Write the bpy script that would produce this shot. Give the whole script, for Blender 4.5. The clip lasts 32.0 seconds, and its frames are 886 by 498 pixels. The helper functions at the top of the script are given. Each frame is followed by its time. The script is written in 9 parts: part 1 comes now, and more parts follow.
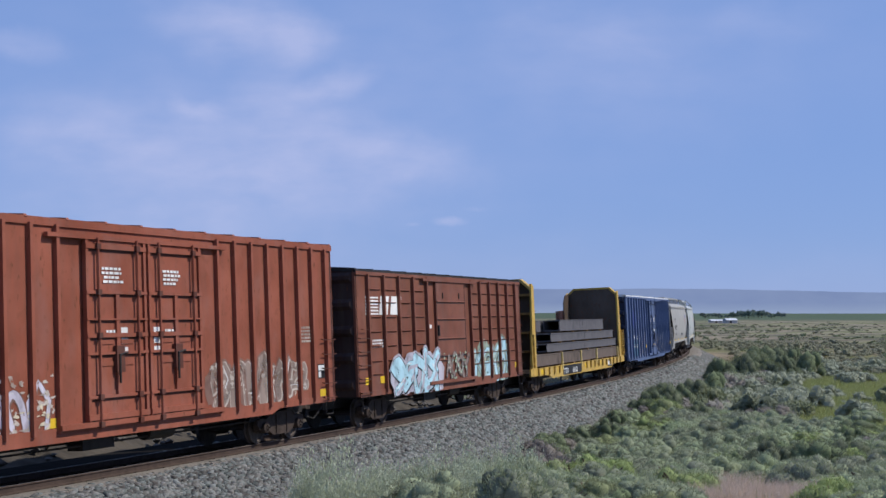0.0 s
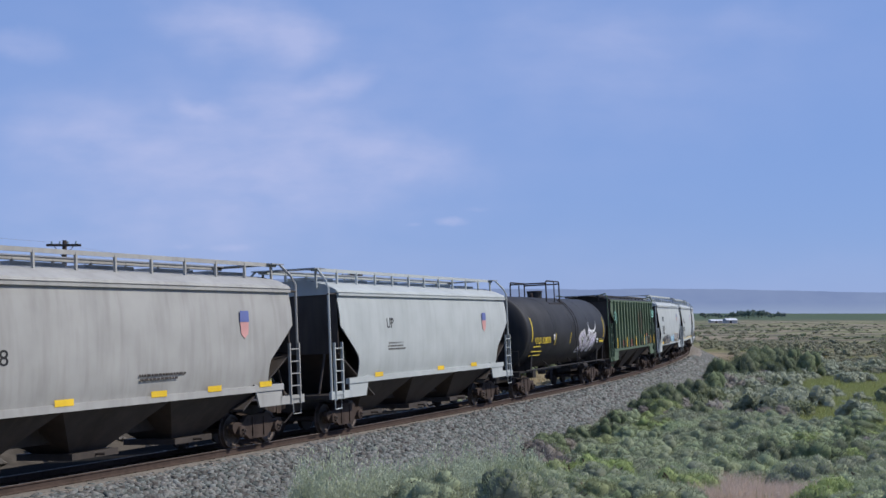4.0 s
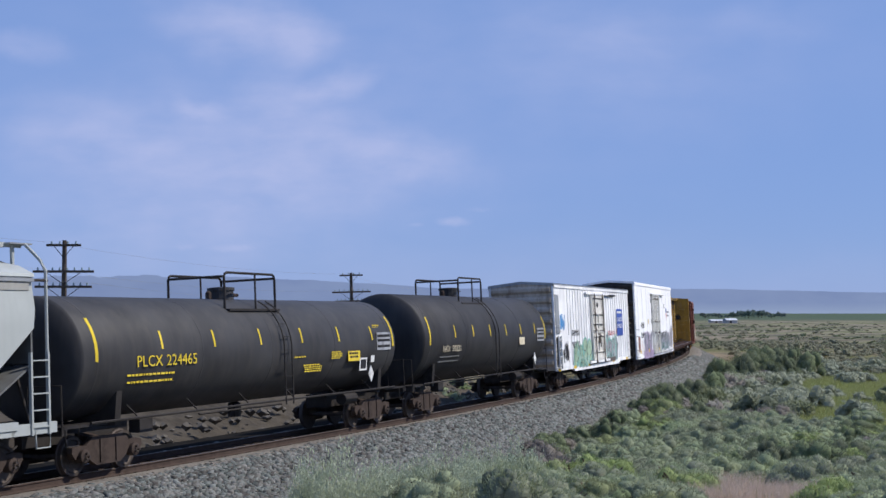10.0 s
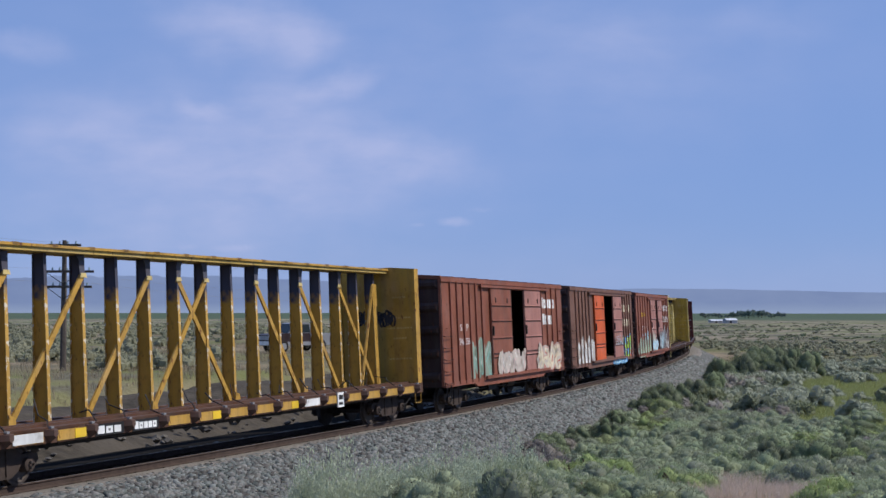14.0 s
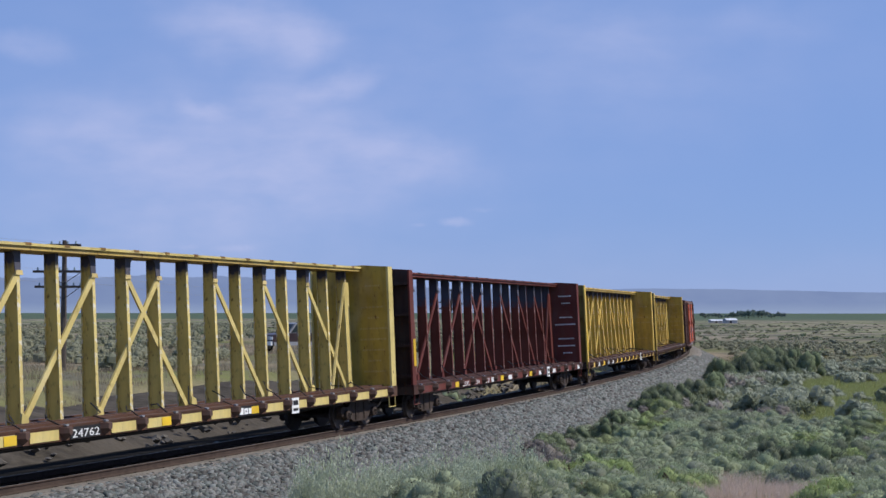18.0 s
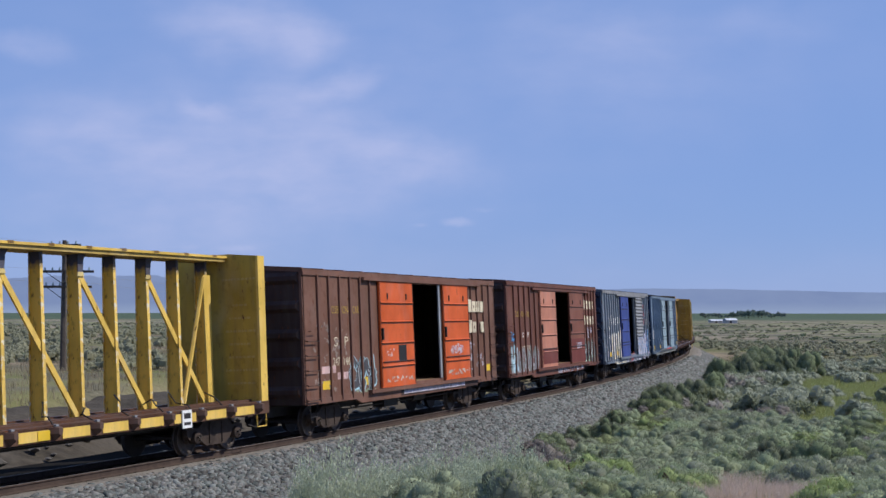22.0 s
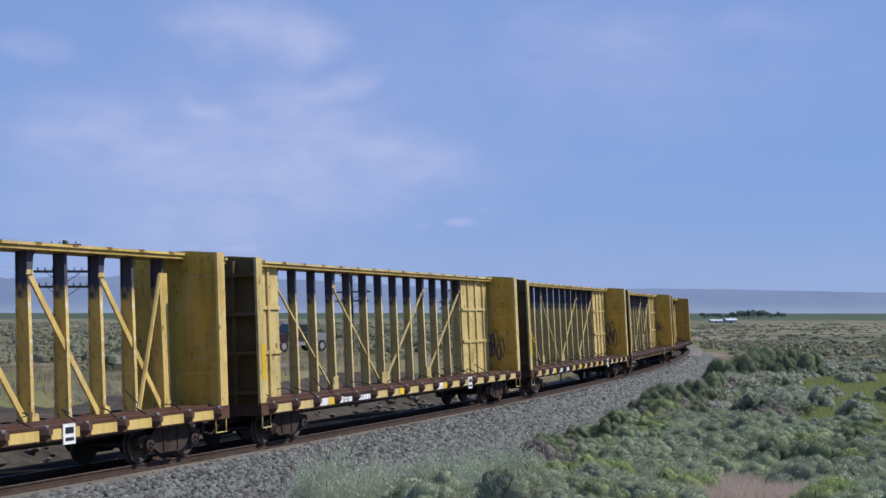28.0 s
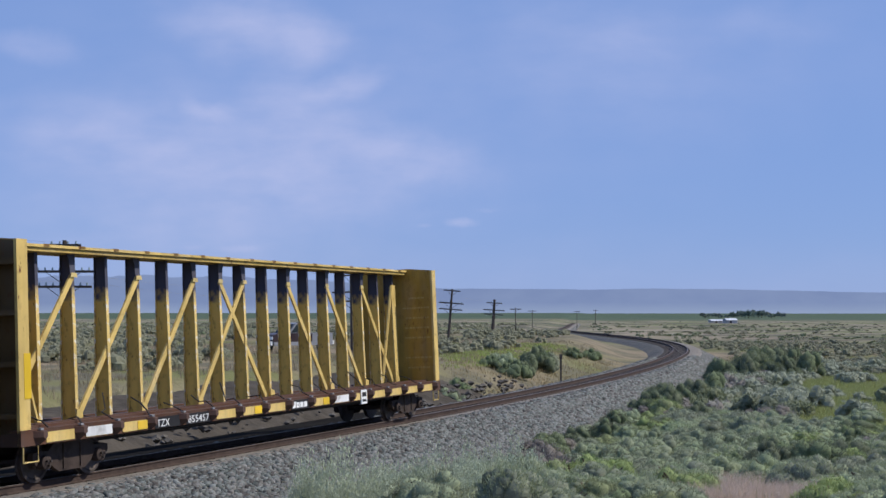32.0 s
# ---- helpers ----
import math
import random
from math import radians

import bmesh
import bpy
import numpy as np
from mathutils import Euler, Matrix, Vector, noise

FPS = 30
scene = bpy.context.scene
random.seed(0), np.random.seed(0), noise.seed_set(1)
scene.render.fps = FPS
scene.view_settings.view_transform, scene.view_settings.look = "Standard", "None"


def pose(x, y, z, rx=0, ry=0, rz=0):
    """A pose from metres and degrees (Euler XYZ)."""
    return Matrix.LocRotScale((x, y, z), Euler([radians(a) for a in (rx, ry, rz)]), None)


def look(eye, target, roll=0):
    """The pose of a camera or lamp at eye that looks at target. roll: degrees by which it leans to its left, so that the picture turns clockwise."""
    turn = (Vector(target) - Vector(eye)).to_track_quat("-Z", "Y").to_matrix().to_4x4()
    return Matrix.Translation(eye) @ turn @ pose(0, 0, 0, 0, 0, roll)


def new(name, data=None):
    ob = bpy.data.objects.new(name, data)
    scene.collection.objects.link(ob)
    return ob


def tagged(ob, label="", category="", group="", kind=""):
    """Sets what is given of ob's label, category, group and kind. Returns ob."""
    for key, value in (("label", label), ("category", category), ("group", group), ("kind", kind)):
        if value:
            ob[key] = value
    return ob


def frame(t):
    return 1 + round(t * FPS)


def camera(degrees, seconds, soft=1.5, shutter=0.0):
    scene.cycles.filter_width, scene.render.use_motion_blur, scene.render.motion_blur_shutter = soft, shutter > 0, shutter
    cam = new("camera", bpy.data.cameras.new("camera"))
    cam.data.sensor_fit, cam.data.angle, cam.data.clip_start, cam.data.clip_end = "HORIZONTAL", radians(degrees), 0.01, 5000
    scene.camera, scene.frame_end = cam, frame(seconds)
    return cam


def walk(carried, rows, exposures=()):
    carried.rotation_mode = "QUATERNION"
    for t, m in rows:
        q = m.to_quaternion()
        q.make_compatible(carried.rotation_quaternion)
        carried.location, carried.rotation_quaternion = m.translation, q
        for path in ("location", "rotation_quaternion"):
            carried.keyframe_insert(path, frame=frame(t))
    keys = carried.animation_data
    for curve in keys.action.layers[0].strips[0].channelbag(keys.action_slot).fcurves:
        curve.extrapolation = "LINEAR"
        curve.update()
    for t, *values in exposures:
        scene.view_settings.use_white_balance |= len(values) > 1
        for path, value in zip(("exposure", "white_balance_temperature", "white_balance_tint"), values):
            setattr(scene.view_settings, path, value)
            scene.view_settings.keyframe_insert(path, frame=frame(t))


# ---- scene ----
# One railway curve seen from a knoll: z = 0 is the rail top, the camera stands still.
EYE = (0.0, 0.0, 3.537)
cam = camera(36.66, 32.0, soft=1.5)
VIEW = look(EYE, (0.0, 100.0, EYE[2] + 100.0 * 0.0482))
EXPOSURES = [(0, 0.0), (10.8, 0.0), (11.5, -0.25), (12.0, -0.56), (12.5, -0.64), (13.1, -0.62), (13.5, -0.4), (13.9, -0.1), (14.5, 0.0), (32, 0.0)]
walk(cam, [(0, VIEW), (32, VIEW)], EXPOSURES)

# ---------------------------------------------------------------- light
SUN_AZ, SUN_EL = radians(90), radians(47)
SUN_DIR = Vector((math.sin(SUN_AZ) * math.cos(SUN_EL), math.cos(SUN_AZ) * math.cos(SUN_EL), math.sin(SUN_EL)))
world = bpy.data.worlds.new("sky")
scene.world = world
world.use_nodes = True
wn = world.node_tree
sky = wn.nodes.new("ShaderNodeTexSky")
sky.sky_type, sky.sun_disc = "NISHITA", False
sky.sun_elevation, sky.sun_rotation = SUN_EL, SUN_AZ
sky.altitude, sky.air_density, sky.dust_density, sky.ozone_density = 400, 1.0, 0.15, 3.0
tint = wn.nodes.new("ShaderNodeMix")
tint.data_type, tint.blend_type = "RGBA", "MULTIPLY"
tint.inputs[0].default_value = 1.0
tint.inputs[7].default_value = (0.87, 0.90, 1.2, 1)
wn.links.new(sky.outputs[0], tint.inputs[6])
even = wn.nodes.new("ShaderNodeMix")
even.data_type = "RGBA"
even.inputs[0].default_value = 0.78
even.inputs[7].default_value = (2.25, 3.68, 7.5, 1)
wn.links.new(tint.outputs[2], even.inputs[6])
wn.links.new(even.outputs[2], wn.nodes["Background"].inputs[0])
wn.nodes["Background"].inputs[1].default_value = 0.095
sun = new("sun", bpy.data.lights.new("sun", "SUN"))
sun.data.energy, sun.data.angle, sun.data.color = 4.1, radians(0.6), (1.0, 0.95, 0.88)
sun.matrix_world = look(SUN_DIR * 100, (0, 0, 0))


# ---------------------------------------------------------------- materials
def nodes_of(m):
    m.use_nodes = True
    return m.node_tree, m.node_tree.nodes["Principled BSDF"]


def noise_node(nt, co, scale, detail=4, stretch=None):
    n = nt.nodes.new("ShaderNodeTexNoise")
    n.inputs["Scale"].default_value, n.inputs["Detail"].default_value = scale, detail
    if stretch:
        mp = nt.nodes.new("ShaderNodeMapping")
        mp.inputs["Scale"].default_value = stretch
        nt.links.new(co, mp.inputs[0])
        co = mp.outputs[0]
    nt.links.new(co, n.inputs["Vector"])
    return n.outputs[0]


def ramp(nt, src, a, b):
    r = nt.nodes.new("ShaderNodeMapRange")
    r.inputs[1].default_value, r.inputs[2].default_value = a, b
    nt.links.new(src, r.inputs[0])
    return r.outputs[0]


def mixed(nt, fac, a, b, mode="MIX"):
    m = nt.nodes.new("ShaderNodeMix")
    m.data_type, m.blend_type = "RGBA", mode
    for i, v in ((0, fac), (6, a), (7, b)):
        if isinstance(v, (int, float)):
            m.inputs[i].default_value = v
        elif isinstance(v, tuple):
            m.inputs[i].default_value = (*v, 1)
        else:
            nt.links.new(v, m.inputs[i])
    return m.outputs[2]


def bumped(nt, bs, src, strength, dist):
    b = nt.nodes.new("ShaderNodeBump")
    b.inputs["Strength"].default_value, b.inputs["Distance"].default_value = strength, dist
    nt.links.new(src, b.inputs["Height"])
    nt.links.new(b.outputs[0], bs.inputs["Normal"])


MATS, TONES = {}, {}


def paint(name, col, dirt=(0.10, 0.08, 0.065), amount=0.35, rough=0.55, rust=0.0, metal=0.0, gloss=0.12, vary=0.16):
    """Weathered paint on steel: grime in upright streaks, fading in broad patches, specks of rust."""
    if name in MATS:
        return MATS[name]
    m = MATS[name] = bpy.data.materials.new(name)
    TONES[name] = col
    nt, bs = nodes_of(m)
    co = nt.nodes.new("ShaderNodeTexCoord").outputs["Object"]
    patch = noise_node(nt, co, 0.9, 3)
    streak = noise_node(nt, co, 2.0, 5, (2.2, 2.2, 0.25))
    fine = noise_node(nt, co, 9, 6, (1.3, 1.3, 0.45))
    lite = tuple(min(1, c * (1 + vary) + 0.012) for c in col)
    dark = tuple(c * (1 - vary) for c in col)
    c = mixed(nt, ramp(nt, patch, 0.3, 0.7), dark, lite)
    d = nt.nodes.new("ShaderNodeMath")
    d.operation = "MULTIPLY"
    d.inputs[1].default_value = amount
    nt.links.new(ramp(nt, streak, 0.45, 0.8), d.inputs[0])
    c = mixed(nt, d.outputs[0], c, dirt)
    chalk = nt.nodes.new("ShaderNodeMath")
    chalk.operation, chalk.inputs[1].default_value = "MULTIPLY", 0.3 if rust else 0.12
    nt.links.new(ramp(nt, noise_node(nt, co, 1.3, 7, (1.0, 1.0, 0.6)), 0.52, 0.72), chalk.inputs[0])
    grey = sum(col) / 3
    c = mixed(nt, chalk.outputs[0], c, tuple(min(0.9, 0.6 * q + 0.55 * grey + 0.035) for q in col))
    if rust:
        scuff = nt.nodes.new("ShaderNodeMath")
        scuff.operation = "MULTIPLY"
        scuff.inputs[1].default_value = min(0.85, 0.75 * rust)
        nt.links.new(ramp(nt, noise_node(nt, co, 5.5, 8, (1.0, 1.0, 0.7)), 0.57, 0.68), scuff.inputs[0])
        c = mixed(nt, scuff.outputs[0], c, tuple(0.45 * a + 0.55 * g for a, g in zip(col, (0.10, 0.048, 0.026))))
        c = mixed(nt, ramp(nt, fine, 0.72 - 0.14 * rust, 0.8 - 0.12 * rust), c, (0.13, 0.05, 0.025))
    nt.links.new(c, bs.inputs["Base Color"])
    bs.inputs["Roughness"].default_value, bs.inputs["Metallic"].default_value = rough, metal
    bs.inputs["Specular IOR Level"].default_value = gloss
    bumped(nt, bs, patch, 0.12, 0.05)
    return m


def plain(name, col, rough=0.7, metal=0.0, spread=0.2, scale=9.0, bump=0.3, dist=0.01, gloss=0.15):
    if name in MATS:
        return MATS[name]
    m = MATS[name] = bpy.data.materials.new(name)
    nt, bs = nodes_of(m)
    co = nt.nodes.new("ShaderNodeTexCoord").outputs["Object"]
    n = noise_node(nt, co, scale, 5)
    n2 = noise_node(nt, co, scale * 0.13, 3)
    c = mixed(nt, ramp(nt, n, 0.3, 0.7), tuple(c * (1 - spread) for c in col), tuple(min(1, c * (1 + spread)) for c in col))
    c = mixed(nt, ramp(nt, n2, 0.35, 0.75), c, tuple(min(1, c * (1 + spread)) for c in col))
    nt.links.new(c, bs.inputs["Base Color"])
    bs.inputs["Roughness"].default_value, bs.inputs["Metallic"].default_value = rough, metal
    bs.inputs["Specular IOR Level"].default_value = gloss
    bumped(nt, bs, n, bump, dist)
    return m


def leafy(name, a, b, rough=0.75, glow=0.4):
    """Leaves: two tones, varied leaf by leaf and bush by bush, a little light passing through."""
    m = MATS[name] = bpy.data.materials.new(name)
    nt, bs = nodes_of(m)
    g = nt.nodes.new("ShaderNodeNewGeometry")
    o = nt.nodes.new("ShaderNodeObjectInfo")
    c = mixed(nt, g.outputs["Random Per Island"], a, b)
    hue = nt.nodes.new("ShaderNodeHueSaturation")
    for key, lo, hi in (("Value", 0.8, 1.2), ("Saturation", 0.8, 1.15), ("Hue", 0.485, 0.515)):
        r = nt.nodes.new("ShaderNodeMapRange")
        r.inputs[3].default_value, r.inputs[4].default_value = lo, hi
        nt.links.new(o.outputs["Random"], r.inputs[0])
        nt.links.new(r.outputs[0], hue.inputs[key])
    nt.links.new(c, hue.inputs["Color"])
    nt.links.new(hue.outputs[0], bs.inputs["Base Color"])
    bs.inputs["Roughness"].default_value = rough
    t = nt.nodes.new("ShaderNodeBsdfTranslucent")
    nt.links.new(hue.outputs[0], t.inputs[0])
    mx = nt.nodes.new("ShaderNodeMixShader")
    mx.inputs[0].default_value = glow
    nt.links.new(bs.outputs[0], mx.inputs[1])
    nt.links.new(t.outputs[0], mx.inputs[2])
    nt.links.new(mx.outputs[0], nt.nodes["Material Output"].inputs[0])
    return m


STEEL = plain("dark_steel", (0.035, 0.031, 0.029), 0.6, 0.2, 0.35, 7)
RUSTY = plain("rusty_cast_steel", (0.05, 0.037, 0.031), 0.8, 0.1, 0.4, 9)
RAILHEAD = plain("rail_steel", (0.16, 0.14, 0.13), 0.5, 0.5, 0.2, 5)
RAILSIDE = plain("rusty_rail", (0.06, 0.042, 0.034), 0.85, 0.0, 0.3, 8)
TIEWOOD = plain("creosoted_tie", (0.095, 0.08, 0.068), 0.9, 0, 0.35, 14)
WHITE = paint("white_stencil", (0.75, 0.75, 0.73), amount=0.2)
BLACK = paint("black_stencil", (0.02, 0.02, 0.022), amount=0.15)
YELLOWMARK = paint("yellow_reflector", (0.72, 0.47, 0.03), amount=0.15)
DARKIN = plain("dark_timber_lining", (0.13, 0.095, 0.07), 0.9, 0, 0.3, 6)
PLANK = plain("timber_floor", (0.24, 0.15, 0.085), 0.85, 0, 0.3, 6)
GALV = paint("galvanised_steel", (0.36, 0.37, 0.38), amount=0.4, rough=0.45, metal=0.4)

# ---------------------------------------------------------------- the line of the track
KNOTS = (-60, 0, 30, 60, 90, 120, 150, 190, 240, 320, 345, 346)
BENDS = (-0.0688, -0.1539, -0.2342, -0.1795, -0.1881, -0.2531, -0.2399, -0.1284, 0.0246, 0.1833, 0.2, 0.0)
LINE_S = np.arange(-700.0, 1000.0, 1.0)
_k = np.interp(LINE_S, KNOTS, BENDS) * 0.01
_k[LINE_S < -60] = 0
_i0 = int(np.searchsorted(LINE_S, 0.0))


def summed(a):
    out = np.concatenate([[0.0], np.cumsum((a[1:] + a[:-1]) / 2)])
    return out - out[_i0]


LINE_H = summed(_k) + radians(22.512)
LINE_X = summed(np.sin(LINE_H)) - 5.959
LINE_Y = summed(np.cos(LINE_H)) + 35.256
CANT, GRADE = radians(2.56), -0.00223


def rail_z(s):
    return GRADE * (np.clip(s, -120, 420) - 20)


def on_line(s, w=0.0, z=0.0):
    """World place of a point s metres along the track, w to its camera side and z above the canted rail plane."""
    x, y, h = (np.interp(s, LINE_S, a) for a in (LINE_X, LINE_Y, LINE_H))
    lat = w * math.cos(CANT) - z * math.sin(CANT)
    return x + lat * np.cos(h), y - lat * np.sin(h), z * math.cos(CANT) + w * math.sin(CANT) + rail_z(s)


def track_coords(x, y):
    """For arrays of places: the nearest metre of the track and the distance to its camera side."""
    s, w = np.empty(len(x)), np.empty(len(x))
    ls, lx, ly, lh = LINE_S[560:1180], LINE_X[560:1180], LINE_Y[560:1180], LINE_H[560:1180]
    for a in range(0, len(x), 4000):
        xs, ys = x[a:a + 4000, None], y[a:a + 4000, None]
        j = np.argmin((xs - lx) ** 2 + (ys - ly) ** 2, axis=1)
        s[a:a + 4000] = ls[j]
        w[a:a + 4000] = (x[a:a + 4000] - lx[j]) * np.cos(lh[j]) - (y[a:a + 4000] - ly[j]) * np.sin(lh[j])
    return s, w


# ---------------------------------------------------------------- mesh tools
class Mesh:
    """Collects boxes, tubes and prisms of one part."""

    def __init__(self):
        self.v, self.f = [], []

    def add(self, verts, faces):
        n = len(self.v)
        self.v += [tuple(map(float, p)) for p in verts]
        self.f += [tuple(i + n for i in f) for f in faces]
        return self

    def box(self, x0, x1, y0, y1, z0, z1):
        return self.add([(x, y, z) for z in (z0, z1) for y in (y0, y1) for x in (x0, x1)],
                        [(0, 2, 3, 1), (4, 5, 7, 6), (0, 1, 5, 4), (2, 6, 7, 3), (0, 4, 6, 2), (1, 3, 7, 5)])

    def prism(self, poly, a0, a1, axis="y"):
        """A flat outline drawn out along an axis; poly in the two other axes, in their order."""
        def at(p, a):
            return {"x": (a, p[0], p[1]), "y": (p[0], a, p[1]), "z": (p[0], p[1], a)}[axis]
        n = len(poly)
        return self.add([at(p, a0) for p in poly] + [at(p, a1) for p in poly],
                        [tuple(range(n))[::-1], tuple(range(n, 2 * n))] + [(i, (i + 1) % n, n + (i + 1) % n, n + i) for i in range(n)])

    def tube(self, pts, r, n=6, r1=None):
        pts = [Vector(p) for p in pts]
        r1 = r if r1 is None else r1
        base = len(self.v)
        for i, p in enumerate(pts):
            d = (pts[min(i + 1, len(pts) - 1)] - pts[max(i - 1, 0)]).normalized()
            u = d.orthogonal().normalized() if abs(d.z) < 0.9 else Vector((1, 0, 0))
            u = (u - d * u.dot(d)).normalized()
            w = d.cross(u)
            rr = r + (r1 - r) * i / max(1, len(pts) - 1)
            self.v += [tuple(p + (u * math.cos(k * 2 * math.pi / n) + w * math.sin(k * 2 * math.pi / n)) * rr) for k in range(n)]
        for i in range(len(pts) - 1):
            for k in range(n):
                a, b = base + i * n + k, base + i * n + (k + 1) % n
                self.f.append((a, b, b + n, a + n))
        self.f.append(tuple(base + k for k in range(n))[::-1])
        self.f.append(tuple(base + (len(pts) - 1) * n + k for k in range(n)))
        return self

    def rings(self, prof, axis_pt, n=32, axis="x"):
        """A turned body: profile of (along, radius) about an axis through axis_pt."""
        base = len(self.v)
        ax, ay, az = axis_pt
        for a, r in prof:
            for k in range(n):
                c, s = math.cos(k * 2 * math.pi / n) * r, math.sin(k * 2 * math.pi / n) * r
                self.v.append((ax + a, ay + c, az + s) if axis == "x" else (ax + c, ay + a, az + s) if axis == "y" else (ax + c, ay + s, az + a))
        for i in range(len(prof) - 1):
            for k in range(n):
                a, b = base + i * n + k, base + i * n + (k + 1) % n
                self.f.append((a, b, b + n, a + n))
        self.f.append(tuple(base + k for k in range(n))[::-1])
        self.f.append(tuple(base + (len(prof) - 1) * n + k for k in range(n)))
        return self

    def sweep(self, prof, xs):
        """An open or closed outline in (y, z) drawn along x."""
        base, n = len(self.v), len(prof)
        for x in xs:
            self.v += [(x, y, z) for y, z in prof]
        for i in range(len(xs) - 1):
            for k in range(n):
                a, b = base + i * n + k, base + i * n + (k + 1) % n
                self.f.append((a, b, b + n, a + n))
        self.f.append(tuple(base + k for k in range(n))[::-1])
        self.f.append(tuple(base + (len(xs) - 1) * n + k for k in range(n)))
        return self

    def data(self, name, material, smooth=0.0):
        me = bpy.data.meshes.new(name)
        me.from_pydata(self.v, [], self.f)
        bm = bmesh.new()
        bm.from_mesh(me)
        bmesh.ops.recalc_face_normals(bm, faces=bm.faces)
        if smooth:
            for f in bm.faces:
                f.smooth = len(f.verts) == 4
            for e in bm.edges:
                e.smooth = len(e.link_faces) == 2 and e.calc_face_angle(0) < smooth
        bm.to_mesh(me)
        bm.free()
        me.materials.append(material)
        return me


def part(name, mesh, material, parent, label="", smooth=0.0, at=None):
    """One mesh object under a thing or a part; mesh is a Mesh or finished mesh data."""
    me = mesh if isinstance(mesh, bpy.types.Mesh) else mesh.data(name, material, smooth)
    ob = new(name, me)
    ob.parent = parent
    if at is not None:
        ob.matrix_basis = at
    if label:
        ob["label"] = label
    return ob


def thing(name, label, category, group="", kind=""):
    return tagged(new(name), label, category, group, kind)


def flat_mesh(name, v, f, materials, smooth=False):
    me = bpy.data.meshes.new(name)
    me.from_pydata([tuple(map(float, p)) for p in v], [], [tuple(map(int, q)) for q in f])
    for m in (materials if isinstance(materials, (list, tuple)) else [materials]):
        me.materials.append(m)
    if smooth:
        me.polygons.foreach_set("use_smooth", [True] * len(me.polygons))
    me.update()
    return me


LETTERS = {}


def lettering(text, size, material, parent, x, z, y, width=None, name="lettering", label=""):
    """Painted words on a side that faces -y, starting at x, with their foot at z."""
    key = (text, material.name)
    if key not in LETTERS:
        cu = bpy.data.curves.new("words", "FONT")
        cu.body, cu.extrude, cu.resolution_u = text, 0.002, 2
        ob = bpy.data.objects.new("words", cu)
        scene.collection.objects.link(ob)
        me = bpy.data.meshes.new_from_object(ob.evaluated_get(bpy.context.evaluated_depsgraph_get()))
        bpy.data.objects.remove(ob)
        me.name = "lettering"
        me.materials.clear()
        me.materials.append(material)
        xs = [v.co.x for v in me.vertices]
        LETTERS[key] = (me, min(xs), max(xs) - min(xs))
    me, x0, w = LETTERS[key]
    sx = size if width is None else width / w
    m = Matrix.Translation((x - x0 * sx, y, z)) @ Matrix.Rotation(radians(90), 4, "X") @ Matrix.Diagonal((sx, size, 1, 1))
    return part(name, me, material, parent, label, at=m)

# ---------------------------------------------------------------- ground
def fade(a, lo, hi):
    q = np.clip((a - lo) / (hi - lo), 0, 1)
    return q * q * (3 - 2 * q)


_rng = np.random.RandomState(5)
_WAVES = [(_rng.uniform(0, 6.28), _rng.uniform(0, 6.28), k) for k in (0.021, 0.047, 0.11, 0.23, 0.41)]


def rolling(x, y):
    return sum(np.sin(x * k * math.cos(a) + y * k * math.sin(a) + b) * 0.11 / (k * 12) ** 0.5 for a, b, k in _WAVES)


def ground_z(x, y):
    x, y = np.atleast_1d(np.asarray(x, float)), np.atleast_1d(np.asarray(y, float))
    s, w = track_coords(x, y)
    d = np.hypot(x, y)
    near = fade(-w, 4.5, 13)
    z = -1.35 + (1.0 + 0.95 * (1 - fade(d, 140, 420))) * near + rolling(x, y) * fade(np.abs(w), 5, 16) * (0.5 + fade(d, 60, 300))
    z = z + np.clip(1.9 - np.maximum(d - 4, 0) * 0.095 + 1.35, 0, 3.3) * fade(w, 4.5, 9)
    z = z - 0.8 * fade(-w, 5.0, 6.0) * (1 - fade(-w, 11.5, 14)) * (1 - fade(s, 36, 48)) * fade(s, -64, -58)
    z = z - fade(d, 250, 420) * 0.3 + fade(d, 500, 2400) * 4.6
    return z


def polar_sheet():
    az = np.concatenate([np.linspace(-180, -26, 40)[:-1], np.linspace(-26, 26, 300), np.linspace(26, 180, 40)[1:-1]])
    r = np.concatenate([[0.5], np.geomspace(3, 4700, 210)])
    a, rr = np.meshgrid(np.radians(az), r)
    x, y = (rr * np.sin(a)).ravel(), (rr * np.cos(a)).ravel()
    z = ground_z(x, y)
    n, m = len(az), len(r)
    v = np.column_stack([x, y, z])
    i, j = np.meshgrid(np.arange(m - 1), np.arange(n), indexing="ij")
    j2 = (j + 1) % n
    f = np.stack([i * n + j, i * n + j2, (i + 1) * n + j2, (i + 1) * n + j], -1).reshape(-1, 4)
    v = np.vstack([v, [[0.0, 0.0, float(v[:n, 2].mean())]]])
    return v, [tuple(q) for q in f] + [(k, len(v) - 1, (k + 1) % n) for k in range(n)]


